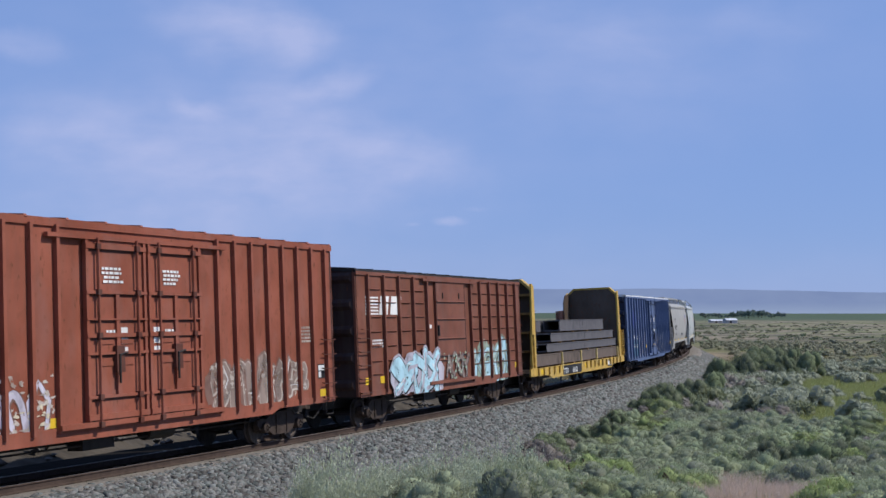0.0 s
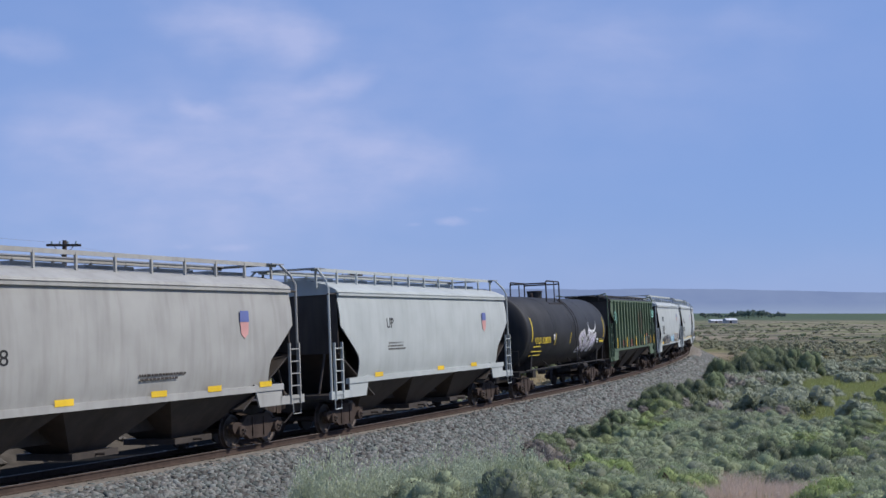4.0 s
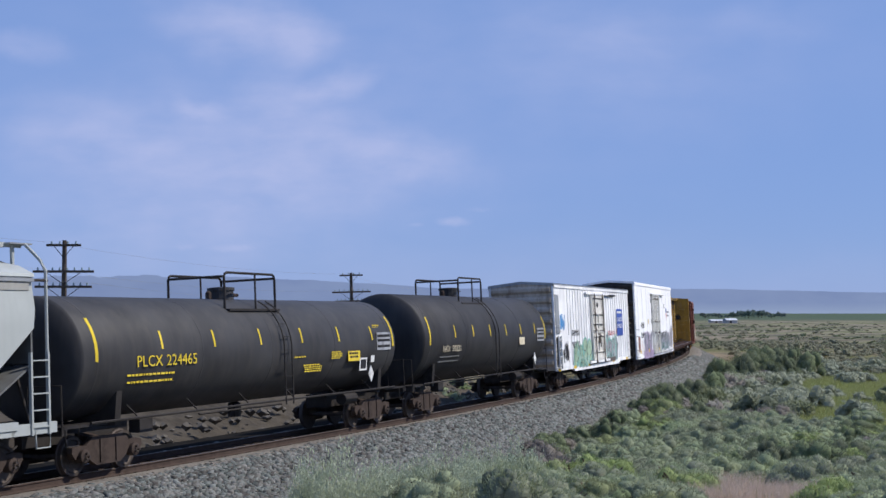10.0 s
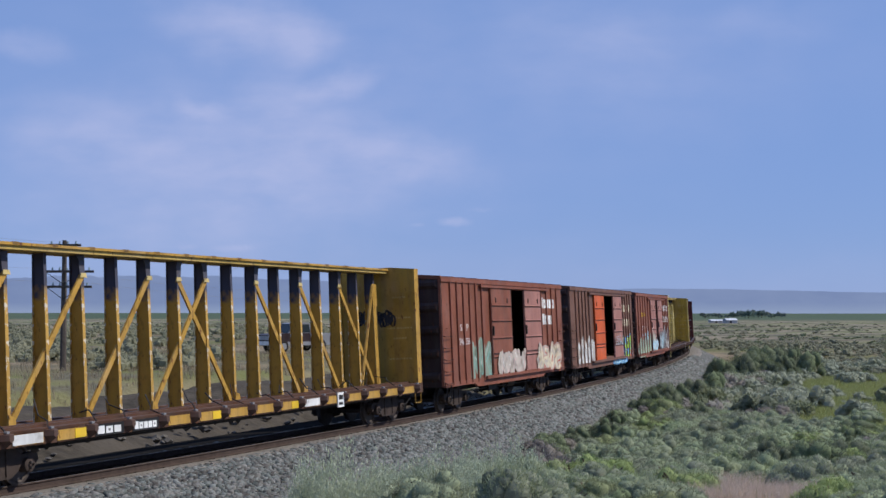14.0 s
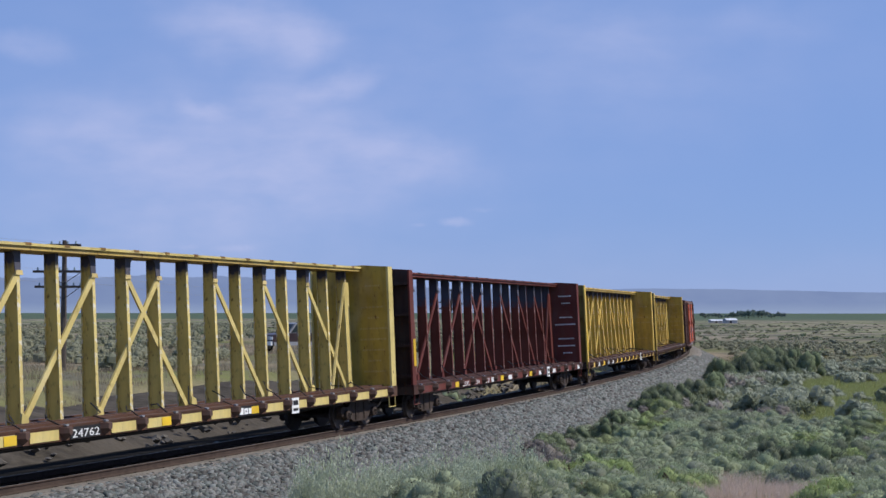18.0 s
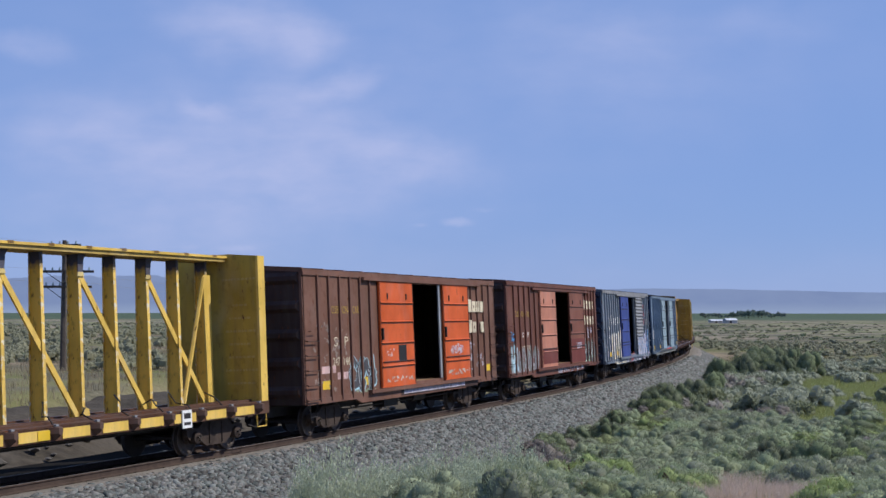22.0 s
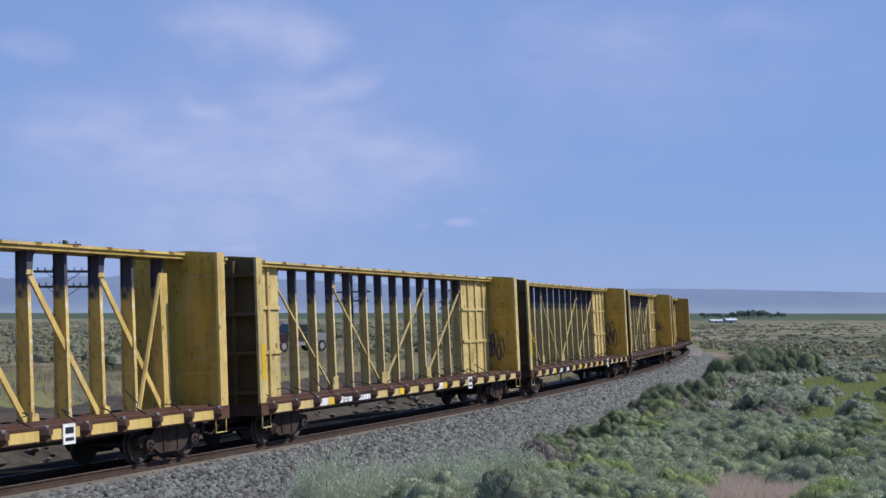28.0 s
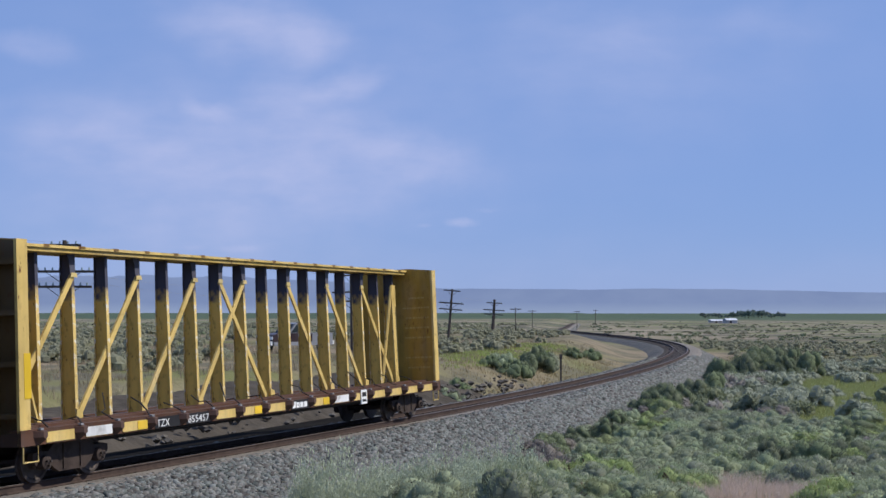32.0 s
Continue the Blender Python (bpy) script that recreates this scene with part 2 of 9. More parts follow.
def ground_material():
    m = bpy.data.materials.new("dry_steppe_ground")
    nt, bs = nodes_of(m)
    geo = nt.nodes.new("ShaderNodeNewGeometry").outputs["Position"]
    big = noise_node(nt, geo, 0.035, 4)
    mid = noise_node(nt, geo, 0.22, 5)
    band = noise_node(nt, geo, 1.0, 4, (0.012, 0.05, 0.05))
    fine = noise_node(nt, geo, 3.5, 5)
    grass = mixed(nt, ramp(nt, mid, 0.35, 0.65), (0.135, 0.145, 0.05), (0.19, 0.18, 0.078))
    soil = mixed(nt, ramp(nt, fine, 0.3, 0.7), (0.20, 0.155, 0.10), (0.28, 0.225, 0.15))
    brush = mixed(nt, ramp(nt, fine, 0.35, 0.65), (0.10, 0.092, 0.06), (0.175, 0.158, 0.105))
    c = mixed(nt, ramp(nt, big, 0.40, 0.54), grass, soil)
    c = mixed(nt, ramp(nt, mid, 0.46, 0.58), c, brush)
    dist = nt.nodes.new("ShaderNodeVectorMath")
    dist.operation = "LENGTH"
    nt.links.new(geo, dist.inputs[0])
    far = mixed(nt, ramp(nt, band, 0.42, 0.56), (0.165, 0.18, 0.085), (0.27, 0.225, 0.165))
    far = mixed(nt, ramp(nt, noise_node(nt, geo, 1.0, 3, (0.03, 0.11, 0.1)), 0.50, 0.58), far, (0.07, 0.075, 0.055))
    c = mixed(nt, ramp(nt, dist.outputs["Value"], 150, 330), c, far)
    crop = mixed(nt, ramp(nt, band, 0.4, 0.6), (0.062, 0.092, 0.058), (0.085, 0.112, 0.07))
    c = mixed(nt, ramp(nt, dist.outputs["Value"], 880, 980), c, crop)
    nt.links.new(c, bs.inputs["Base Color"])
    bs.inputs["Roughness"].default_value = 0.95
    bs.inputs["Specular IOR Level"].default_value = 0.1
    bumped(nt, bs, fine, 0.6, 0.15)
    return m


GROUND = ground_material()
_v, _f = polar_sheet()
ground = tagged(new("ground", flat_mesh("ground", _v, _f, GROUND, True)), "sagebrush steppe with dry soil, grass patches and far fields", "ground", kind="structure")



def hills():
    """A long low range across the valley, far behind everything; its haze is painted and glows."""
    m = bpy.data.materials.new("painted_haze_hills")
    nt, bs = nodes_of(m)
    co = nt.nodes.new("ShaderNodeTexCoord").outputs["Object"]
    # distance haze as glowing blue, painted paler towards the foot
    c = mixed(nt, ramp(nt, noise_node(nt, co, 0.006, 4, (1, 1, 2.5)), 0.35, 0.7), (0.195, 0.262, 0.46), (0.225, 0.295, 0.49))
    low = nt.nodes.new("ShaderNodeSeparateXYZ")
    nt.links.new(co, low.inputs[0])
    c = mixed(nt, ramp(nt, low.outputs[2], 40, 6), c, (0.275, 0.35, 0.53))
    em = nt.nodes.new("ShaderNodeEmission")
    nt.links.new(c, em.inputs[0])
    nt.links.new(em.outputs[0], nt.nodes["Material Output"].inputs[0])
    px = np.linspace(-1400, 3000, 500)
    row = np.interp(px, (-1400, 0, 120, 235, 300, 360, 450, 570, 680, 790, 900, 1050, 1160, 1300, 1568, 3000), (495, 491, 489, 487.5, 490, 488, 492, 497, 503, 511, 511, 512.5, 510.5, 512, 518, 520))
    left = np.clip((700 - px) / 400, 0.15, 1)
    row = row + left * (1.6 * np.sin(px * 0.043) + 1.1 * np.sin(px * 0.11 + 1) + 0.6 * np.sin(px * 0.27))
    k = 4400 / 2366.0
    x, top = (px - 784) * k, (555 - row) * k + EYE[2]
    v, f = [], []
    for a, t in zip(x, top):
        v += [(a, 4400, -30), (a, 4415, t * 0.5), (a, 4430, t * 0.85), (a, 4440, t), (a, 4600, -30)]
    for i in range(len(x) - 1):
        f += [(i * 5 + q, i * 5 + 5 + q, i * 5 + 6 + q, i * 5 + 1 + q) for q in range(4)]
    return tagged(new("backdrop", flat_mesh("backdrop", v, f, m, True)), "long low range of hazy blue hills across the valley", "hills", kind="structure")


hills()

# ---------------------------------------------------------------- ballast, ties and rails
BALLAST = bpy.data.materials.new("crushed_grey_ballast")
_nt, _bs = nodes_of(BALLAST)
_geo = _nt.nodes.new("ShaderNodeNewGeometry")
_vor = _nt.nodes.new("ShaderNodeTexVoronoi")
_vor.inputs["Scale"].default_value = 11
_nt.links.new(_geo.outputs["Position"], _vor.inputs["Vector"])
_c = mixed(_nt, _vor.outputs["Color"], (0.06, 0.061, 0.058), (0.185, 0.186, 0.176))
_c = mixed(_nt, ramp(_nt, noise_node(_nt, _geo.outputs["Position"], 0.6, 3), 0.45, 0.75), _c, (0.20, 0.18, 0.15))
_nt.links.new(_c, _bs.inputs["Base Color"])
_bs.inputs["Roughness"].default_value, _bs.inputs["Specular IOR Level"].default_value = 0.95, 0.1
bumped(_nt, _bs, _vor.outputs["Distance"], 1.0, 0.06)
STONE = bpy.data.materials.new("ballast_stone")
_nt, _bs = nodes_of(STONE)
_g = _nt.nodes.new("ShaderNodeNewGeometry")
_c = mixed(_nt, _g.outputs["Random Per Island"], (0.024, 0.026, 0.026), (0.235, 0.242, 0.23))
_m = _nt.nodes.new("ShaderNodeMath")
_m.operation, _m.inputs[1].default_value = "MULTIPLY", 7.31
_nt.links.new(_g.outputs["Random Per Island"], _m.inputs[0])
_q = _nt.nodes.new("ShaderNodeMath")
_q.operation = "FRACT"
_nt.links.new(_m.outputs[0], _q.inputs[0])
_c = mixed(_nt, 0.35, _c, mixed(_nt, ramp(_nt, _q.outputs[0], 0.35, 0.65), (0.14, 0.118, 0.103), (0.135, 0.16, 0.147)))
_nt.links.new(_c, _bs.inputs["Base Color"])
_bs.inputs["Roughness"].default_value, _bs.inputs["Specular IOR Level"].default_value = 0.9, 0.2

BED = [(-5.2, -1.75), (-2.3, -0.36), (-1.9, -0.24), (-0.7, -0.19), (0.7, -0.19), (1.9, -0.24), (2.25, -0.34), (5.4, -1.95)]


def bed_z(w):
    return np.interp(w, [b[0] for b in BED], [b[1] for b in BED])


def along(profile, s, closed, name, material, smooth=False):
    n, v = len(profile), []
    for si in s:
        for w, z in profile:
            v.append(on_line(si, w, z))
    f = []
    for i in range(len(s) - 1):
        for k in range(n if closed else n - 1):
            f.append((i * n + k, i * n + (k + 1) % n, (i + 1) * n + (k + 1) % n, (i + 1) * n + k))
    if closed:
        f += [tuple(range(n)), tuple(range((len(s) - 1) * n, len(s) * n))[::-1]]
    return flat_mesh(name, v, f, material, smooth)


_s = np.concatenate([np.arange(-140, -20, 10.0), np.arange(-20, 200, 2.0), np.arange(200, 620, 6.0)])
ballast = tagged(new("ballast_bed", along(BED + [(5.4, -2.4), (-5.2, -2.4)], _s, True, "ballast_bed", BALLAST)), "raised bed of crushed grey ballast under the track", "ballast", kind="structure")


def ballast_stones(count):
    r = np.random.RandomState(11)
    s = -14 + 100 * r.rand(count) ** 1.35
    w = np.where(r.rand(count) < 0.86, r.uniform(1.5, 4.9, count), r.uniform(-2.6, -1.5, count))
    size = r.uniform(0.03, 0.075, count) * (1 + 0.012 * np.maximum(s, 0))
    x, y, z = on_line(s, w, bed_z(w) + size * 0.25)
    cube = np.array([(a, b, c) for a in (-1, 1) for b in (-1, 1) for c in (-1, 1)], float)
    v = cube[None] * size[:, None, None] * r.uniform(0.55, 1.25, (count, 8, 3))
    a = r.rand(count) * 6.28
    ca, sa = np.cos(a)[:, None], np.sin(a)[:, None]
    tilt = r.uniform(-0.6, 0.6, (count, 1))
    vx, vy, vz = v[..., 0], v[..., 1], v[..., 2] * 0.8
    vx, vz = vx + vz * tilt, vz - vx * tilt
    v = np.stack([vx * ca - vy * sa + x[:, None], vx * sa + vy * ca + y[:, None], vz + z[:, None]], -1).reshape(-1, 3)
    q = np.array([(0, 1, 3, 2), (4, 6, 7, 5), (0, 4, 5, 1), (2, 3, 7, 6), (0, 2, 6, 4), (1, 5, 7, 3)])
    f = (np.arange(count)[:, None, None] * 8 + q[None]).reshape(-1, 4)
    me = bpy.data.meshes.new("ballast_stones")
    me.vertices.add(len(v)), me.vertices.foreach_set("co", v.ravel())
    me.loops.add(f.size), me.loops.foreach_set("vertex_index", f.ravel().astype(np.int32))
    me.polygons.add(len(f)), me.polygons.foreach_set("loop_start", np.arange(0, f.size, 4, dtype=np.int32))
    me.update(calc_edges=True)
    me.materials.append(STONE)
    return me


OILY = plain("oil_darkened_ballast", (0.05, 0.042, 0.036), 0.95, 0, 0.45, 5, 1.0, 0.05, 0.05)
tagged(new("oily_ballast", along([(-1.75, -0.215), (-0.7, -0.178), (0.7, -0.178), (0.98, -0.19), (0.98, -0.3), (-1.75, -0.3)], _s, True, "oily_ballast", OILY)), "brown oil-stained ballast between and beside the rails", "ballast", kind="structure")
DUSTY = plain("dusty_shoulder_ballast", (0.185, 0.165, 0.14), 0.95, 0, 0.4, 9, 1.0, 0.05, 0.05)
tagged(new("dusty_shoulder", along([(0.9, -0.2), (1.0, -0.15), (1.5, -0.14), (1.85, -0.17), (2.15, -0.29), (1.5, -0.4), (0.9, -0.4)], _s, True, "dusty_shoulder", DUSTY)), "dusty brown-grey gravel heaped over the tie ends", "ballast", kind="structure")
# near-black strip imitates the train's shade on the far side
FARSHADE = plain("far_side_shade", (0.017, 0.016, 0.015), 0.95, 0, 0.4, 3, 1.0, 0.08, 0.0)
tagged(new("cinder_strip", along([(-6.8, -0.9), (-6.0, -0.45), (-2.2, -0.30), (-1.8, -0.26), (-1.8, -0.9)], np.arange(-80, 24, 2.0), True, "cinder_strip", FARSHADE)), "strip of dark cinders along the far side of the track", "ballast", kind="structure")
tagged(new("ballast_stones", ballast_stones(75000)), "loose crushed grey stone along the shoulder of the track", "ballast", kind="stuff")

RAIL = [(-0.075, -0.17), (0.075, -0.17), (0.075, -0.155), (0.012, -0.13), (0.012, -0.045), (0.036, -0.03), (0.036, -0.006), (0.026, 0.0), (-0.026, 0.0), (-0.036, -0.006), (-0.036, -0.03), (-0.012, -0.045), (-0.012, -0.13), (-0.075, -0.155)]
track = thing("railway_track", "single railway track with worn steel rails on dark ties", "railway track", kind="structure")
for side in (-0.7535, 0.7535):
    rail = part("rail", along([(w + side, z) for w, z in RAIL], _s, True, "rail", RAILSIDE), RAILSIDE, track, "rusty rail")
    part("rail_head", along([(w + side, z) for w, z in ((-0.03, -0.002), (0.03, -0.002), (0.027, 0.0015), (-0.027, 0.0015))], _s, True, "rail_head", RAILHEAD), RAILHEAD, rail, "polished running surface")
_tie = Mesh().box(-0.11, 0.11, -1.3, 1.3, -0.34, -0.165).data("tie", TIEWOOD)
_plate = Mesh().box(-0.09, 0.09, -0.94, -0.57, -0.172, -0.155).box(-0.09, 0.09, 0.57, 0.94, -0.172, -0.155).data("tie_plate", RAILSIDE)
for i in range(280):
    s = -14 + i * 0.55
    px, py, pz = on_line(s)
    h = float(np.interp(s, LINE_S, LINE_H))
    tie = part("tie", _tie, TIEWOOD, track, at=Matrix.Translation((px, py, pz)) @ pose(0, 0, 0, 0, 0, 90 - math.degrees(h)) @ pose(0, 0, 0, -2.56))
    if i < 150:
        part("tie_plate", _plate, RAILSIDE, tie)


# ---------------------------------------------------------------- dirt bank beyond the rails
DIRT = plain("brown_bank_dirt", (0.062, 0.053, 0.042), 0.95, 0, 0.45, 1.6, 1.0, 0.18, 0.05)


def dirt_bank():
    ss, prof = np.arange(-60, 54, 0.5), [(-5.2, -1.6), (-6.4, -0.75), (-7.3, -0.3), (-8.4, 0.1), (-9.8, 0.62), (-12.0, 0.9), (-14.0, 0.75), (-18, -0.6)]
    v = []
    for s in ss:
        lift = 0.35 * noise.noise(Vector((s * 0.16, 0, 0))) - 2.2 * max(0.0, (s - 41) / 12)
        for w, z in prof:
            v.append(on_line(s, w + 0.4 * noise.noise(Vector((s * 0.3, w, 1))), z + (lift + 0.16 * noise.noise(Vector((s * 0.9, w * 0.9, 3)))) * (1 if -14.5 < w < -6.0 else 0)))
    n = len(prof)
    f = [(i * n + k, i * n + k + 1, (i + 1) * n + k + 1, (i + 1) * n + k) for i in range(len(ss) - 1) for k in range(n - 1)]
    return tagged(new("dirt_bank", flat_mesh("dirt_bank", v, f, DIRT, True)), "low bank of bare brown dirt beside the track", "bank", kind="structure")


dirt_bank()


def bank_rocks():
    """Broken dark rock along the foot of the bank."""
    r = np.random.RandomState(12)
    v, f = [], []
    base = [(1, 0, 0), (-1, 0, 0), (0, 1, 0), (0, -1, 0), (0, 0, 1), (0, 0, -1), (0.6, 0.6, 0.5), (-0.6, 0.5, 0.55), (0.5, -0.6, 0.5), (-0.5, -0.6, 0.5)]
    hull = [(0, 6, 4, 8), (2, 7, 4, 6), (1, 9, 4, 7), (3, 8, 4, 9), (0, 2, 6), (2, 1, 7), (1, 3, 9), (3, 0, 8), (0, 5, 2), (2, 5, 1), (1, 5, 3), (3, 5, 0)]
    for k in range(420):
        sx, w = r.uniform(-45, 50), -5.6 - 2.2 * r.rand() ** 1.3
        x, y, z = on_line(sx, w, -0.85 + 0.46 * (-5.6 - w))
        q = r.uniform(0.07, 0.28) * np.array([1, r.uniform(0.6, 1), r.uniform(0.4, 0.8)])
        a, n = r.rand() * 6.28, len(v)
        for p in base:
            p = np.array(p) * q * r.uniform(0.75, 1.2)
            v.append((x + p[0] * math.cos(a) - p[1] * math.sin(a), y + p[0] * math.sin(a) + p[1] * math.cos(a), z + p[2]))
        f += [tuple(i + n for i in g) for g in hull]
    m = plain("broken_dark_rock", (0.10, 0.09, 0.078), 0.95, 0, 0.4, 2, 0.6, 0.05, 0.05)
    return tagged(new("bank_rocks", flat_mesh("bank_rocks", v, f, m)), "broken dark rocks strewn along the bank", "rocks", kind="stuff")


bank_rocks()

# ---------------------------------------------------------------- plants
def tuft(r, blades, height, spread, thick, lean=0.6):
    """Blades of dry grass from one root: arrays of points and triangles."""
    a = r.rand(blades) * 6.28
    rad = spread * np.sqrt(r.rand(blades))
    bx, by = rad * np.cos(a), rad * np.sin(a)
    h = height * r.uniform(0.5, 1.1, blades)
    tx, ty = bx + lean * h * r.uniform(-0.5, 0.5, blades), by + lean * h * r.uniform(-0.5, 0.5, blades)
    b = r.rand(blades) * 6.28
    ox, oy = thick * np.cos(b), thick * np.sin(b)
    z0 = np.full(blades, -0.05)
    return np.stack([np.stack([bx - ox, by - oy, z0], -1), np.stack([bx + ox, by + oy, z0], -1), np.stack([tx, ty, h], -1)], 1)


def sage_leaves(r, leaves, lumps, size):
    """Leaves lying on upright plumes that crowd a mound about 1 m across: triangles (n, 3, 3)."""
    a, q = r.rand(lumps) * 6.28, np.sqrt(r.rand(lumps)) ** 0.9
    cen = np.column_stack([0.56 * q * np.cos(a) * r.uniform(0.75, 1.15, lumps), 0.5 * q * np.sin(a) * r.uniform(0.7, 1.2, lumps), 0.1 + 0.36 * (1 - q ** 2.5) * r.uniform(0.45, 1.35, lumps)])
    rad = r.uniform(0.08, 0.185, lumps)
    tall = r.uniform(0.95, 1.6, lumps)
    which = r.choice(lumps, leaves, p=rad ** 1.6 / np.sum(rad ** 1.6))
    d = r.normal(size=(leaves, 3))
    d[:, 2] = np.abs(d[:, 2]) - 0.12
    d /= np.linalg.norm(d, axis=1)[:, None]
    base = cen[which] + d * (rad[which] * r.uniform(0.75, 1.05, leaves))[:, None] * np.column_stack([np.ones(leaves), np.ones(leaves), tall[which]])
    base[:, 2] = np.maximum(base[:, 2], 0.02)
    face = d + r.normal(0, 0.11, (leaves, 3))
    tip = np.cross(face, r.normal(size=(leaves, 3))) + d * 0.3
    tip[:, 2] += 0.5
    tip /= np.linalg.norm(tip, axis=1)[:, None]
    side = np.cross(tip, face)
    side /= np.linalg.norm(side, axis=1)[:, None]
    ln = size * r.uniform(0.6, 1.4, leaves)[:, None]
    return np.stack([base - side * ln * 0.34, base + side * ln * 0.34, base + tip * ln], 1)


def tri_mesh(name, tris, material):
    n = len(tris)
    me = bpy.data.meshes.new(name)
    me.vertices.add(n * 3), me.vertices.foreach_set("co", tris.reshape(-1).astype(np.float32))
    me.loops.add(n * 3), me.loops.foreach_set("vertex_index", np.arange(n * 3, dtype=np.int32))
    me.polygons.add(n), me.polygons.foreach_set("loop_start", np.arange(0, n * 3, 3, dtype=np.int32))
    me.update(calc_edges=True)
    me.materials.append(material)
    return me


SAGE = leafy("sage_leaf", (0.265, 0.295, 0.185), (0.345, 0.38, 0.242))
SAGE_GREEN = leafy("rabbitbrush_leaf", (0.235, 0.28, 0.12), (0.305, 0.345, 0.155))
# sage leaf colour lifted, light painted in against the dark far facets
leafy("lightened_sage_leaf", (0.36, 0.40, 0.255), (0.465, 0.51, 0.335))
SAGE_DARK = leafy("bitterbrush_leaf", (0.155, 0.185, 0.105), (0.215, 0.245, 0.145))
SAGE_GREY = leafy("dead_twigs", (0.24, 0.215, 0.185), (0.31, 0.28, 0.245))
SAGE_DRY = leafy("dry_sage_leaf", (0.235, 0.235, 0.14), (0.32, 0.315, 0.20))
STRAW = leafy("dry_grass", (0.28, 0.225, 0.125), (0.40, 0.33, 0.205))
GRASS = leafy("steppe_grass", (0.285, 0.33, 0.095), (0.39, 0.42, 0.155))
PALE = leafy("pale_grass", (0.34, 0.365, 0.265), (0.46, 0.48, 0.365))
REDGRASS = leafy("reddish_cheatgrass", (0.56, 0.43, 0.33), (0.68, 0.56, 0.44))
TWIG = plain("bush_wood", (0.10, 0.075, 0.055), 0.9, 0, 0.3, 20)


def plume_material(name, low, high):
    """The dense inside of a plume: fine leaves and the gaps between them."""
    m = bpy.data.materials.new(name)
    nt, bs = nodes_of(m)
    co = nt.nodes.new("ShaderNodeTexCoord").outputs["Object"]
    fine, mid = noise_node(nt, co, 34, 5), noise_node(nt, co, 9, 4)
    c = mixed(nt, ramp(nt, fine, 0.36, 0.64), tuple(q * 0.7 for q in low), high)
    c = mixed(nt, ramp(nt, mid, 0.35, 0.7), c, low)
    o = nt.nodes.new("ShaderNodeObjectInfo")
    hue = nt.nodes.new("ShaderNodeHueSaturation")
    for key, lo, hi in (("Value", 0.82, 1.18), ("Saturation", 0.8, 1.15), ("Hue", 0.488, 0.512)):
        r = nt.nodes.new("ShaderNodeMapRange")
        r.inputs[3].default_value, r.inputs[4].default_value = lo, hi
        nt.links.new(o.outputs["Random"], r.inputs[0])
        nt.links.new(r.outputs[0], hue.inputs[key])
    nt.links.new(c, hue.inputs["Color"])
    nt.links.new(hue.outputs[0], bs.inputs["Base Color"])
    bs.inputs["Roughness"].default_value, bs.inputs["Specular IOR Level"].default_value = 0.9, 0.05
    bumped(nt, bs, fine, 0.5, 0.025)
    return m


def twigs(r):
    """One forked woody stem, drawn from the root out along each branch and back."""
    path = []
    for _ in range(8):
        a, l = r.rand() * 6.28, r.uniform(0.3, 0.55)
        mid = (0.2 * l * math.cos(a + 0.3), 0.2 * l * math.sin(a + 0.3), l * 0.45)
        path += [(0.02 * math.cos(a), 0.02 * math.sin(a), -0.06), mid, (0.6 * l * math.cos(a), 0.6 * l * math.sin(a), l), (mid[0] + 0.005, mid[1], mid[2])]
    return Mesh().tube(path, 0.016, 4)


_bm = bmesh.new()
bmesh.ops.create_icosphere(_bm, subdivisions=2, radius=1.0)
ICO_V = np.array([v.co[:] for v in _bm.verts])
ICO_F = np.array([[v.index for v in f.verts] for f in _bm.faces])
_bm.free()


def plume_places(r, lumps, upright):
    """Where the rounded plumes of a bush about 1 m across stand: centres and radii."""
    a, q = r.rand(lumps) * 6.28, np.sqrt(r.rand(lumps)) ** 0.9
    cen = np.column_stack([0.46 * q * np.cos(a), 0.44 * q * np.sin(a), 0.10 + (0.30 + 0.16 * upright) * (1 - q ** 2.2) * r.uniform(0.55, 1.25, lumps)])
    rad = r.uniform(0.085, 0.185, lumps)
    return cen, np.column_stack([rad, rad, rad * r.uniform(0.9, 1.25 + 0.5 * upright, lumps)])


def plume_bodies(r, cen, rad):
    """Uneven rounded bodies of the plumes: triangles (n, 3, 3)."""
    out = []
    for c, q in zip(cen, rad):
        v = ICO_V * q * (1 + 0.16 * np.sin(ICO_V @ r.normal(0, 2.6, (3, 1)) + r.rand() * 6) + r.normal(0, 0.12, (len(ICO_V), 1))) + c
        v[:, 2] = np.maximum(v[:, 2], -0.04)
        out.append(v[ICO_F])
    return np.concatenate(out)


def body_mesh(r, cen, rad, material):
    """The plumes of one near bush as one smooth mesh."""
    v, f = [], []
    for k, (c, q) in enumerate(zip(cen, rad)):
        w = ICO_V * q * (1 + 0.16 * np.sin(ICO_V @ r.normal(0, 2.6, (3, 1)) + r.rand() * 6) + r.normal(0, 0.10, (len(ICO_V), 1))) + c
        w[:, 2] = np.maximum(w[:, 2], -0.04)
        v.append(w)
        f.append(ICO_F + k * len(ICO_V))
    return flat_mesh("crown", np.concatenate(v), np.concatenate(f), material, True)


